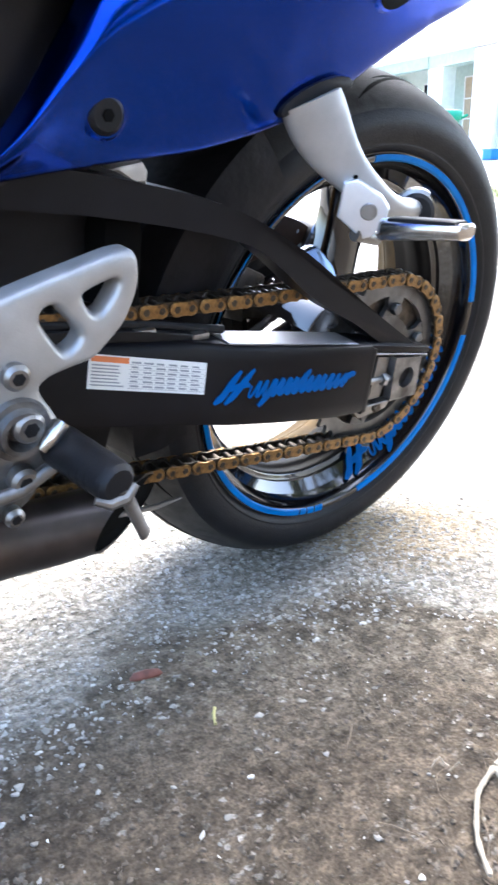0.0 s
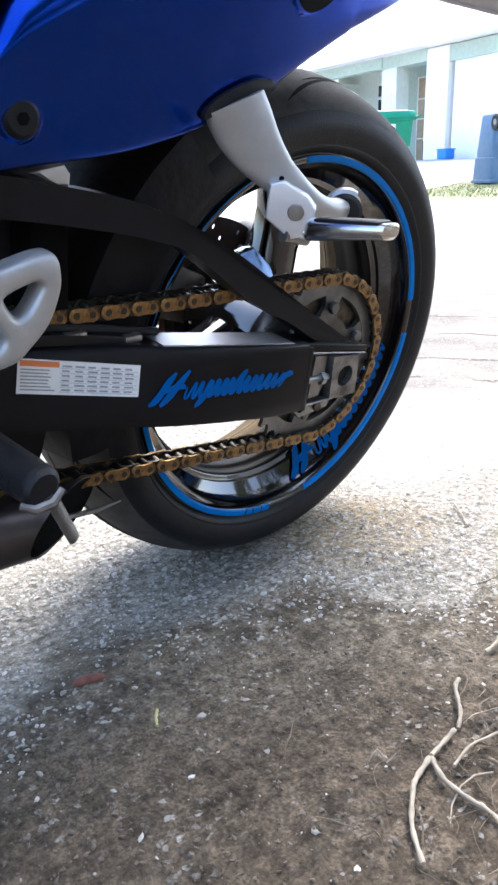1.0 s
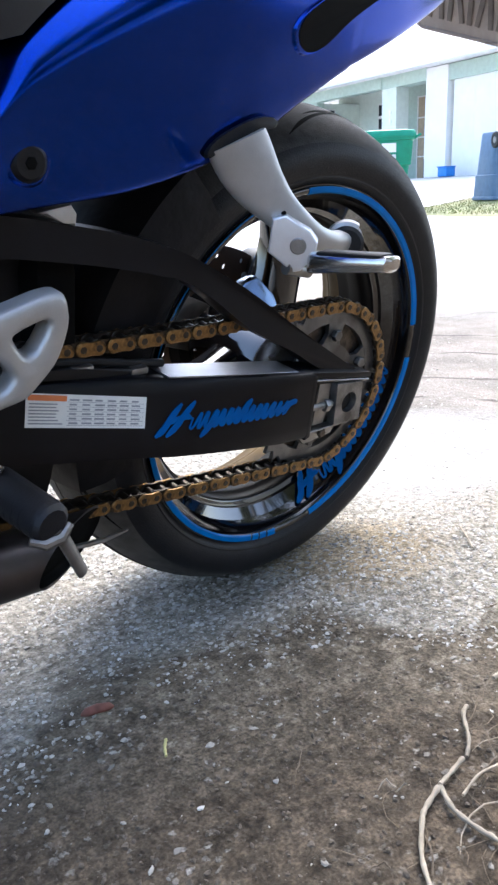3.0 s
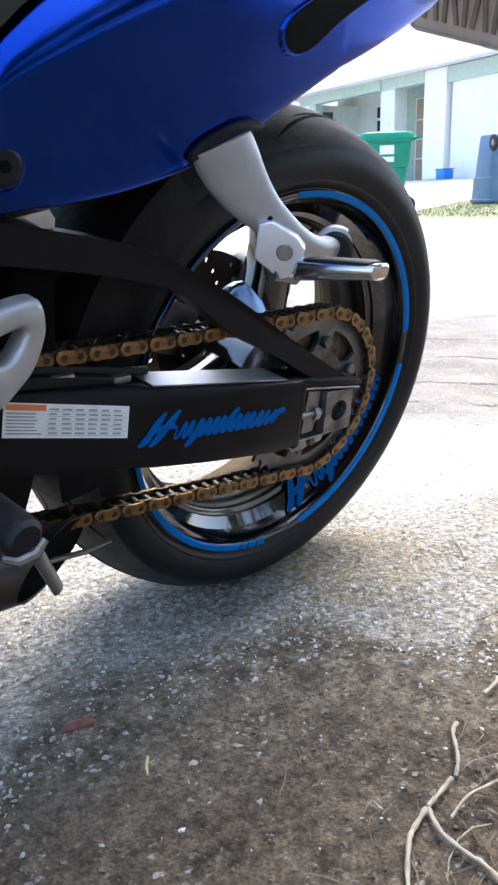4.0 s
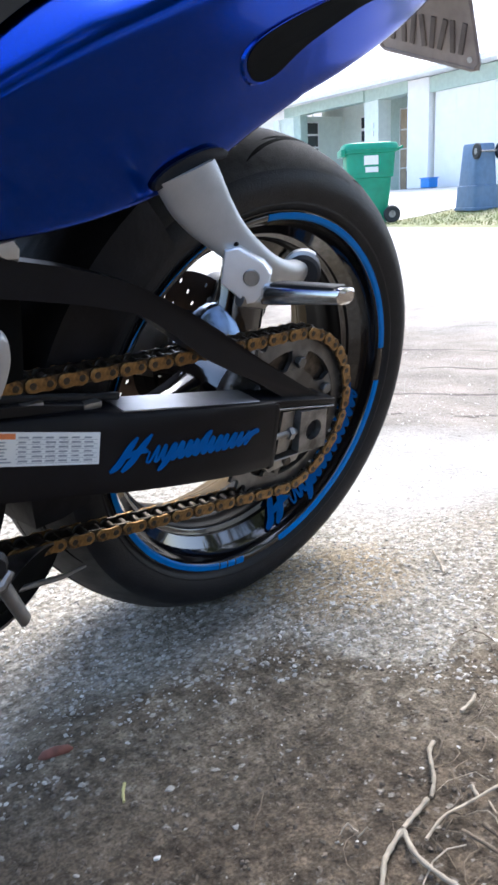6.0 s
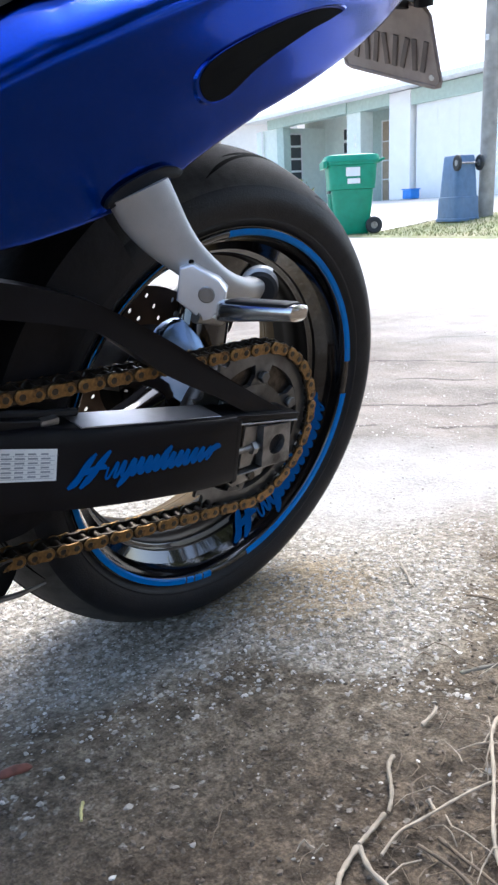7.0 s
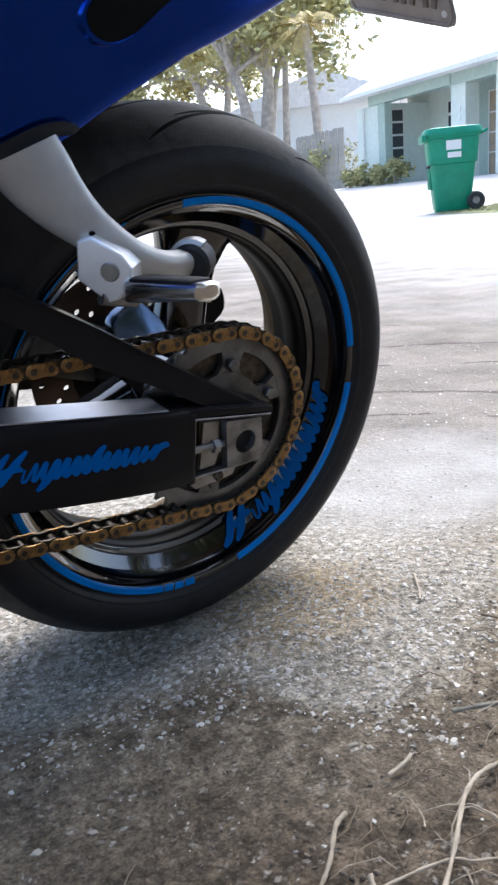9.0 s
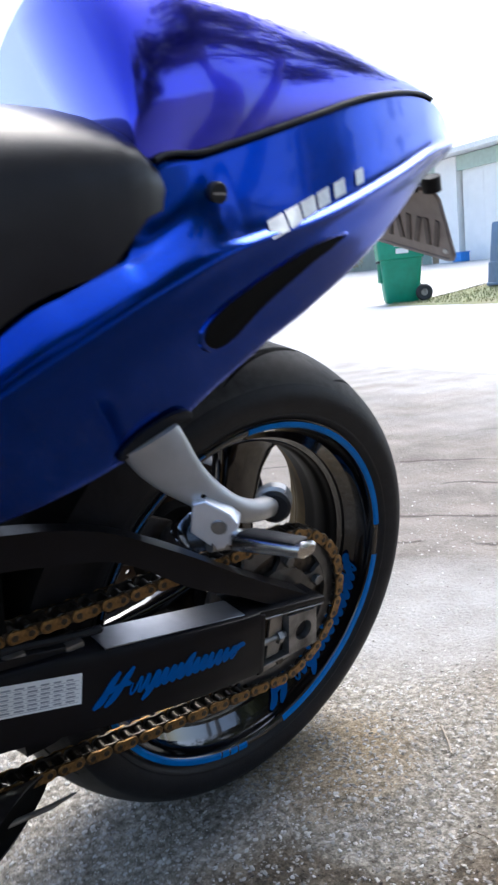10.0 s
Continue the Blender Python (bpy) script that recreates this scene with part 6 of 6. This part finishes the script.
def tree(base, height, trunks, label, seed, leaf, leaves=5000, crown_r=3.0, size=0.16, group="trees across the street"):
    rnd = random.Random(seed)
    t = holder("tree", pose(*base), label, "tree", group)
    centres = []
    wood = bmesh.new()
    for dx, dy, r in trunks:
        top = Vector((dx * 3 + rnd.uniform(-0.4, 0.4), dy * 3, height * 0.62))
        pts = [Vector((dx * 0.4, dy * 0.4, -0.2)), Vector((dx, dy, height * 0.25)), Vector((dx * 1.9, dy * 1.9, height * 0.45)), top]
        add_tube(wood, smooth_loop(pts, 5, False), [r * (1 - 0.6 * k / 15) for k in range(16)], 12)
        for _ in range(6):
            end = top + Vector((rnd.uniform(-1, 1) * crown_r, rnd.uniform(-1, 1) * crown_r, rnd.uniform(-0.5, 1) * crown_r * 0.8))
            start = pts[2].lerp(top, rnd.uniform(0.1, 1.0))
            mid = start.lerp(end, 0.5) + Vector((0, 0, rnd.uniform(0.1, 0.6)))
            add_tube(wood, smooth_loop([start, mid, end], 4, False), [r * 0.35 * (1 - 0.75 * k / 8) for k in range(9)], 7)
            centres += [(end, crown_r * rnd.uniform(0.25, 0.5)), (mid.lerp(end, 0.6), crown_r * rnd.uniform(0.15, 0.35))]
    part("trunk", wood, M_BARK, t)
    v, f = leaf_cloud(rnd, centres, leaves, size, 1.0)
    me = bpy.data.meshes.new("crown")
    me.from_pydata(v, [], f)
    me.materials.append(leaf)
    ob = new("crown", me)
    ob.parent = t
    return t


def palm(base, height, lean, label, seed):
    rnd = random.Random(seed)
    t = holder("palm_tree", pose(*base), label, "tree", "trees across the street")
    part("trunk", tube(smooth_loop([(0, 0, -0.2), (lean * 0.3, 0, height * 0.4), (lean, 0, height)], 8, False), [0.19 - 0.004 * k for k in range(17)], 12), M_BARK, t)
    for k in range(22):
        az, el = rnd.uniform(0, 6.28), rnd.uniform(-0.5, 1.1)
        L = rnd.uniform(1.5, 2.3)
        bm = bmesh.new()
        rib = []
        for i in range(11):
            q = i / 10
            r = L * q
            rib.append(Vector((lean + math.cos(az) * r * math.cos(el * (1 - q)), math.sin(az) * r * math.cos(el * (1 - q)), height + math.sin(el) * r * 0.8 - 0.65 * q * q * L)))
        add_tube(bm, rib, [0.02 * (1 - 0.8 * i / 10) for i in range(11)], 5)
        side = Vector((-math.sin(az), math.cos(az), 0))
        for i in range(2, 11):
            for s in (-1, 1):
                for j in (0, 0.5):
                    p = rib[i - 1].lerp(rib[i], j)
                    fwd = (rib[i] - rib[i - 1]).normalized()
                    tip = p + (side * s * 0.8 + fwd * 0.7 - Vector((0, 0, 0.45))).normalized() * (0.55 - 0.03 * abs(i - 5))
                    w = fwd * 0.03
                    a, b, c = bm.verts.new(p - w), bm.verts.new(p + w), bm.verts.new(tip)
                    bm.faces.new((a, b, c))
        part("frond", bm, M_FROND, t, smooth=False)
    return t


def at_house(x, y):
    p = house_m() @ Vector((x, y, 0))
    return (p.x, p.y, p.z - 0.05)


tree((19.0, 24.0, 0.4), 9.0, ((-0.35, 0.2, 0.30), (0.15, -0.1, 0.34), (0.6, 0.25, 0.22)), "old grey-trunked tree with sparse yellow-green leaves", 3, M_LEAF, 9000, 3.4, 0.15)
tree((24.0, 34.0, 0.4), 11.0, ((-0.3, 0.2, 0.35), (0.4, 0.0, 0.3)), "tall distant tree with thin olive foliage", 8, M_LEAF, 8000, 4.0, 0.19)
# the yard's own tree stands behind the camera and shades the near ground
tree((4.3, -3.9, ground_height(4.3, -3.9)), 7.0, ((-0.25, 0.15, 0.17), (0.25, 0.30, 0.15), (0.0, -0.1, 0.13)), "leafy yard tree with spreading grey limbs", 17, M_LEAF2, 13000, 2.8, 0.13, "yard trees")
# a second, unseen tree, added only to cut sky light on the near soil
tree((-0.3, -4.3, ground_height(-0.3, -4.3)), 4.3, ((-0.2, 0.12, 0.12), (0.22, 0.2, 0.10)), "low leafy tree, unseen, added to shade the near soil", 23, M_LEAF2, 8000, 1.7, 0.12, "yard trees")
palm((19.8, 21.6, 0.45), 5.6, -0.5, "leaning palm with yellowing fronds", 5)
palm((23.0, 27.5, 0.45), 7.4, 0.4, "tall palm with yellowing fronds", 9)


def bush(base, r, label, seed, leaf, count=900, size=0.07):
    rnd = random.Random(seed)
    b = holder("shrub", pose(*base), label, "shrub", "shrubs by the house")
    stems = bmesh.new()
    centres = []
    for _ in range(9):
        e = Vector((rnd.uniform(-r, r), rnd.uniform(-r * 0.6, r * 0.6), rnd.uniform(r * 0.5, r * 1.5)))
        add_tube(stems, [(0, 0, -0.05), e * 0.5 + Vector((0.02, 0, 0.05)), e], [0.02, 0.014, 0.006], 6)
        centres.append((e, r * 0.7))
    part("stem", stems, M_BARK, b)
    v, f = leaf_cloud(rnd, centres, count, size, 1.0)
    me = bpy.data.meshes.new("foliage")
    me.from_pydata(v, [], f)
    me.materials.append(leaf)
    ob = new("foliage", me)
    ob.parent = b


for k, (x, y, r) in enumerate(((6.9, -0.5, 0.30), (6.2, -0.45, 0.36), (5.2, -0.45, 0.30), (4.4, -0.5, 0.36), (7.5, 0.3, 0.3))):
    bush(at_house(x, y), r, "low scrubby shrub against the house wall", 30 + k, M_LEAF, 700, 0.06)
for k, x in enumerate((10.4, 11.6)):
    bush(at_house(x - 0.9, 0.2), 0.8, "vine growing over the board fence", 40 + k, M_LEAF, 800, 0.07)


# ---- things lying on the ground near the camera ----
M_TWIG = mat("pale_dry_stem", (0.30, 0.255, 0.195), 0.7, 0, 0.25, 90, 0.3, 300, second=(0.17, 0.135, 0.095), second_scale=25)
M_TWIG2 = mat("brown_dry_stem", (0.125, 0.095, 0.064), 0.8, 0, 0.25, 90, 0.3, 300, second=(0.09, 0.066, 0.044), second_scale=25)
M_PEBBLE = bpy.data.materials.new("mixed_stone_chips")
M_PEBBLE.use_nodes = True
pn = M_PEBBLE.node_tree
geo_n = pn.nodes.new("ShaderNodeNewGeometry")
ramp_n = pn.nodes.new("ShaderNodeValToRGB")
while len(ramp_n.color_ramp.elements) < 5:
    ramp_n.color_ramp.elements.new(0.5)
for el, (pos, c) in zip(ramp_n.color_ramp.elements, ((0.0, (0.17, 0.157, 0.135)), (0.3, (0.26, 0.244, 0.215)), (0.65, (0.35, 0.332, 0.298)), (0.92, (0.46, 0.44, 0.405)), (1.0, (0.60, 0.585, 0.55)))):
    el.position, el.color = pos, (*c, 1)
pn.links.new(geo_n.outputs["Random Per Island"], ramp_n.inputs["Fac"])
pn.links.new(ramp_n.outputs["Color"], pn.nodes["Principled BSDF"].inputs["Base Color"])
pn.nodes["Principled BSDF"].inputs["Roughness"].default_value = 0.75
M_CRUMB = mat("soil_crumbs", (0.100, 0.080, 0.060), 0.95, 0, 0.4, 60, second=(0.145, 0.12, 0.093), second_scale=30)

ICO = []
ph = (1 + 5 ** 0.5) / 2
for a, b in ((-1, ph), (1, ph), (-1, -ph), (1, -ph)):
    ICO += [(a, b, 0)]
for a, b in ((-1, ph), (1, ph), (-1, -ph), (1, -ph)):
    ICO += [(0, a, b)]
for a, b in ((ph, -1), (ph, 1), (-ph, -1), (-ph, 1)):
    ICO += [(a, 0, b)]
ICO = np.array(ICO) / np.linalg.norm(ICO[0])
ICO_F = [(0, 11, 5), (0, 5, 1), (0, 1, 7), (0, 7, 10), (0, 10, 11), (1, 5, 9), (5, 11, 4), (11, 10, 2), (10, 7, 6), (7, 1, 8), (3, 9, 4), (3, 4, 2), (3, 2, 6), (3, 6, 8), (3, 8, 9), (4, 9, 5), (2, 4, 11), (6, 2, 10), (8, 6, 7), (9, 8, 1)]


def scatter(name, count, material, label, seed, area, sizes, keep, flat=0.55, sink=0.35):
    """Loose chips as one body of stuff; keep(x, y) gives the share that stays."""
    rs = np.random.RandomState(seed)
    verts, faces = [], []
    n = 0
    while n < count:
        x, y = rs.uniform(area[0], area[1]), rs.uniform(area[2], area[3])
        if rs.rand() > keep(x, y):
            continue
        n += 1
        s = sizes[0] + (sizes[1] - sizes[0]) * rs.rand() ** 2.4
        q = Euler((rs.uniform(-0.4, 0.4), rs.uniform(-0.4, 0.4), rs.uniform(0, 6.28))).to_matrix()
        v = ICO * (1 + 0.28 * rs.randn(12, 1)) * np.array([s, s * rs.uniform(0.55, 0.95), s * flat])
        v = v @ np.array(q).T + np.array([x, y, ground_height(x, y) + s * flat * (1 - sink) * 0.6])
        i = len(verts)
        verts += v.tolist()
        faces += [(a + i, b + i, c + i) for a, b, c in ICO_F]
    me = bpy.data.meshes.new(name)
    me.from_pydata(verts, [], faces)
    me.materials.append(material)
    return tagged(new(name, me), label, "gravel", kind="stuff")


def soil_share(x, y):
    edge = min(max(0.076 + 0.40 * x, -0.162 - 0.42 * x, 0.204 + 2.2 * x), 0.225 - 0.25 * x)
    return min(max((0.0 - y - edge + 0.08 * noise.noise((x * 7, y * 7, 2))) / 0.14, 0), 1)


def washed(x, y):
    """The smooth patch of fines, where few chips lie."""
    a, b = (0.62 * x + 0.78 * y - 0.50) * 3.4, (0.78 * x - 0.62 * y - 0.36) * 2.3
    return min(max(1.3 - (a * a + b * b), 0), 1)


def patch(x, y):
    return 0.55 + 0.75 * noise.noise((x * 5, y * 5, 8))


scatter("stone_chips", 19000, M_PEBBLE, "pale crushed stone chips pressed into the ground", 1, (-0.95, 1.5, -0.62, 1.0), (0.0010, 0.0043),
        lambda x, y: patch(x, y) * (1 - 0.965 * soil_share(x, y)) * (1 - 0.9 * washed(x, y)) * (1.0 if math.hypot(x, y) < 0.8 else 0.12), 0.36, 0.6)
scatter("soil_crumbs", 9000, M_CRUMB, "small brown crumbs of soil", 2, (-0.7, 0.6, -0.68, -0.05), (0.0007, 0.0030), lambda x, y: soil_share(x, y) * (0.35 + patch(x + 3, y)), 0.6)
M_PALECHIP = bpy.data.materials.new("pale_stone_flakes")
M_PALECHIP.use_nodes = True
pc = M_PALECHIP.node_tree
pg, pr = pc.nodes.new("ShaderNodeNewGeometry"), pc.nodes.new("ShaderNodeValToRGB")
pr.color_ramp.elements[0].color, pr.color_ramp.elements[1].color = (0.20, 0.19, 0.175, 1), (0.45, 0.44, 0.42, 1)
pc.links.new(pg.outputs["Random Per Island"], pr.inputs["Fac"])
pc.links.new(pr.outputs["Color"], pc.nodes["Principled BSDF"].inputs["Base Color"])
pc.nodes["Principled BSDF"].inputs["Roughness"].default_value = 0.7
scatter("pale_stone_flakes", 2300, M_PALECHIP, "flat whitish stone flakes in worn ground", 5, (-0.30, 0.45, -0.34, 0.20), (0.0012, 0.0040),
        lambda x, y: max(0.0, patch(x + 1, y + 2)) * (1 - 0.965 * soil_share(x, y)) * (1 - washed(x, y)), 0.28)
scatter("pale_stone_flakes", 900, M_PALECHIP, "flat whitish stone flakes in grey gravel", 6, (-0.70, -0.10, -0.16, 0.20), (0.0012, 0.0036),
        lambda x, y: max(0.0, patch(x + 1, y + 2)) * (1 - 0.965 * soil_share(x, y)), 0.32)
scatter("far_stone_chips", 420, M_PEBBLE, "scattered stone chips on worn earth", 3, (0.4, 3.0, -0.6, 2.4), (0.0012, 0.0045), lambda x, y: 0.4 * patch(x, y) * (1 - washed(x, y)), 0.5)


def stem(name, pts, r, material, label, lift=0.004, bow=0.0, group="dry stems on the soil"):
    """A dry stem that lies on the soil, with knots and a slight bow."""
    rnd = random.Random(len(pts) * 7 + int(abs(pts[0][0]) * 1000))
    n = len(pts)
    p3 = []
    for i, (x, y) in enumerate(pts):
        p3.append((x, y, ground_height(x, y) + lift + r + bow * math.sin(math.pi * i / max(1, n - 1))))
    curve = smooth_loop(p3, 6, False)
    rad = [r * (1 + 0.18 * math.sin(i * 1.7) + rnd.uniform(-0.08, 0.08)) * (1 - 0.25 * i / len(curve)) for i in range(len(curve))]
    return thing(name, tube(curve, rad, 9), material, label, "twig", group=group)


stem("dry_stem", [(-0.104, -0.320), (-0.121, -0.327), (-0.148, -0.350), (-0.165, -0.359)], 0.0022, M_TWIG, "pale broken dry plant stem on soil", 0.004, 0.004)
stem("dry_stem", [(-0.172, -0.360), (-0.195, -0.3625), (-0.213, -0.365)], 0.0022, M_TWIG, "short pale straight stem on soil", 0.006)
stem("dry_stem", [(-0.215, -0.365), (-0.238, -0.369), (-0.251, -0.375), (-0.279, -0.395), (-0.30, -0.42)], 0.0024, M_TWIG, "tan curved dry stem on soil")
stem("dry_stem", [(-0.213, -0.365), (-0.225, -0.386), (-0.228, -0.412), (-0.229, -0.428), (-0.24, -0.47)], 0.0022, M_TWIG, "tan forked dry stem on soil")
stem("dry_stem", [(-0.209, -0.384), (-0.183, -0.382), (-0.156, -0.386), (-0.113, -0.399), (-0.086, -0.411), (-0.070, -0.420), (-0.03, -0.44)], 0.0013, M_TWIG, "long thin pale root on soil", 0.006, 0.004)
stem("dry_stem", [(0.040, -0.372), (0.020, -0.371), (-0.007, -0.371), (-0.039, -0.383), (-0.082, -0.409), (-0.137, -0.439), (-0.160, -0.458), (-0.20, -0.50)], 0.0021, M_TWIG, "long pale dry stem across the soil", 0.006, 0.008)
stem("dry_stem", [(-0.163, -0.406), (-0.167, -0.432), (-0.169, -0.448), (-0.175, -0.48)], 0.0018, M_TWIG2, "brown dry stem on soil")
stem("dry_stem", [(-0.180, -0.398), (-0.183, -0.431), (-0.19, -0.46)], 0.0018, M_TWIG2, "brown dry stem on soil")
stem("dry_stem", [(-0.051, -0.316), (-0.030, -0.315), (-0.018, -0.311)], 0.0020, M_TWIG, "short pale stem stub on soil", 0.006)
stem("dry_stem", [(0.231, -0.093), (0.209, -0.120), (0.190, -0.139)], 0.0016, M_TWIG, "short pale straw on gravel", 0.003)
stem("dry_stem", [(0.212, -0.209), (0.224, -0.247), (0.206, -0.271)], 0.0015, M_TWIG2, "bent brown twig on gravel", 0.003)
stem("dry_stem", [(-0.136, -0.379), (-0.141, -0.388)], 0.0020, M_TWIG, "short pale stem stub on soil", 0.006)
M_BARKCHIP = mat("dark_bark_chip", (0.10, 0.095, 0.08), 0.85, 0, 0.3, 60, 0.5, 200, second=(0.22, 0.22, 0.17), second_scale=30)
stem("bark_chip", [(0.060, -0.292), (0.090, -0.309), (0.125, -0.332)], 0.0028, M_BARKCHIP, "dark mossy strip of bark on soil", -0.003)
M_BROWNLEAF = mat("red_brown_dry_pod", (0.17, 0.060, 0.040), 0.6, 0, 0.3, 90, 0.4, 300, second=(0.08, 0.035, 0.025), second_scale=40)
pod = tube([(-0.373, -0.0665, 0.004), (-0.368, -0.068, 0.0055), (-0.357, -0.0715, 0.0062), (-0.346, -0.0755, 0.005), (-0.342, -0.0765, 0.0035)], [0.0012, 0.0042, 0.0048, 0.0040, 0.0010], 12, flat=0.7)
thing("seed_pod", pod, M_BROWNLEAF, "small red-brown dry pod on gravel", "seed pod")
M_YELLOW = mat("yellow_straw", (0.42, 0.38, 0.16), 0.7)
stem("straw", [(-0.333, -0.150), (-0.340, -0.158), (-0.346, -0.168)], 0.0016, M_YELLOW, "short yellow straw on gravel", 0.001)


def build_litter():
    """Fine dry roots and grass litter in the soil at the yard's edge."""
    rnd = random.Random(21)
    bm = bmesh.new()
    for _ in range(800):
        x, y = rnd.uniform(-0.32, 0.5), rnd.uniform(-0.66, -0.24)
        if rnd.random() > min(1, max(0.03, (-0.31 - y + 0.30 * (x + 0.2)) / 0.12)):
            continue
        a, L = rnd.uniform(0, 6.28), rnd.uniform(0.012, 0.055)
        c = rnd.uniform(-1.4, 1.4)
        pts = []
        for i in range(5):
            t = i / 4
            aa = a + c * t
            px, py = x + math.cos(aa) * L * t, y + math.sin(aa) * L * t
            pts.append((px, py, ground_height(px, py) + 0.0022 + 0.009 * math.sin(math.pi * t) * rnd.random()))
        r = rnd.uniform(0.0003, 0.0009)
        add_tube(bm, pts, [r, r, r * 0.9, r * 0.8, r * 0.4], 5)
    return thing("dry_litter", bm, M_TWIG2, "matted brown dry roots and grass litter", "litter", kind="stuff")


build_litter()


def build_pale_litter():
    rnd = random.Random(22)
    bm = bmesh.new()
    for _ in range(240):
        x, y = rnd.uniform(-0.30, 0.45), rnd.uniform(-0.66, -0.30)
        if rnd.random() > min(1, max(0.05, (-0.34 - y + 0.45 * (x + 0.16)) / 0.10)):
            continue
        a, L = rnd.uniform(0, 6.28), rnd.uniform(0.015, 0.07)
        pts = []
        for i in range(5):
            t = i / 4
            aa = a + 0.7 * t
            px, py = x + math.cos(aa) * L * t, y + math.sin(aa) * L * t
            pts.append((px, py, ground_height(px, py) + 0.003 + 0.014 * math.sin(math.pi * t) * rnd.random()))
        r = rnd.uniform(0.0004, 0.0011)
        add_tube(bm, pts, [r, r, r * 0.9, r * 0.8, r * 0.4], 5)
    return thing("dry_straw", bm, M_TWIG, "pale dry straw and fine roots on soil", "litter", kind="stuff")


build_pale_litter()


def build_grass():
    rnd = random.Random(31)
    verts, faces = [], []
    for _ in range(16000):
        s, u = rnd.uniform(7.2, 9.75), rnd.uniform(-9, 9.4)
        p = N * s + U * u
        z = ground_height(p.x, p.y) + 0.028
        h, a = rnd.uniform(0.02, 0.045), rnd.uniform(0, 6.28)
        w = Vector((math.cos(a), math.sin(a), 0)) * 0.008
        tip = Vector((p.x + rnd.uniform(-0.03, 0.03), p.y + rnd.uniform(-0.03, 0.03), z + h))
        b = Vector((p.x, p.y, z))
        i = len(verts)
        verts += [b - w, b + w, tip]
        faces.append((i, i + 1, i + 2))
    me = bpy.data.meshes.new("grass")
    me.from_pydata(verts, [], faces)
    me.materials.append(M_GRASS)
    return tagged(new("grass", me), "short patchy pale green grass on the verge", "grass", kind="stuff")


M_GRASS = mat("pale_grass", (0.17, 0.19, 0.07), 0.7, 0, 0.35, 2, second=(0.30, 0.26, 0.13), second_scale=0.8, second_amount=0.8)
build_grass()
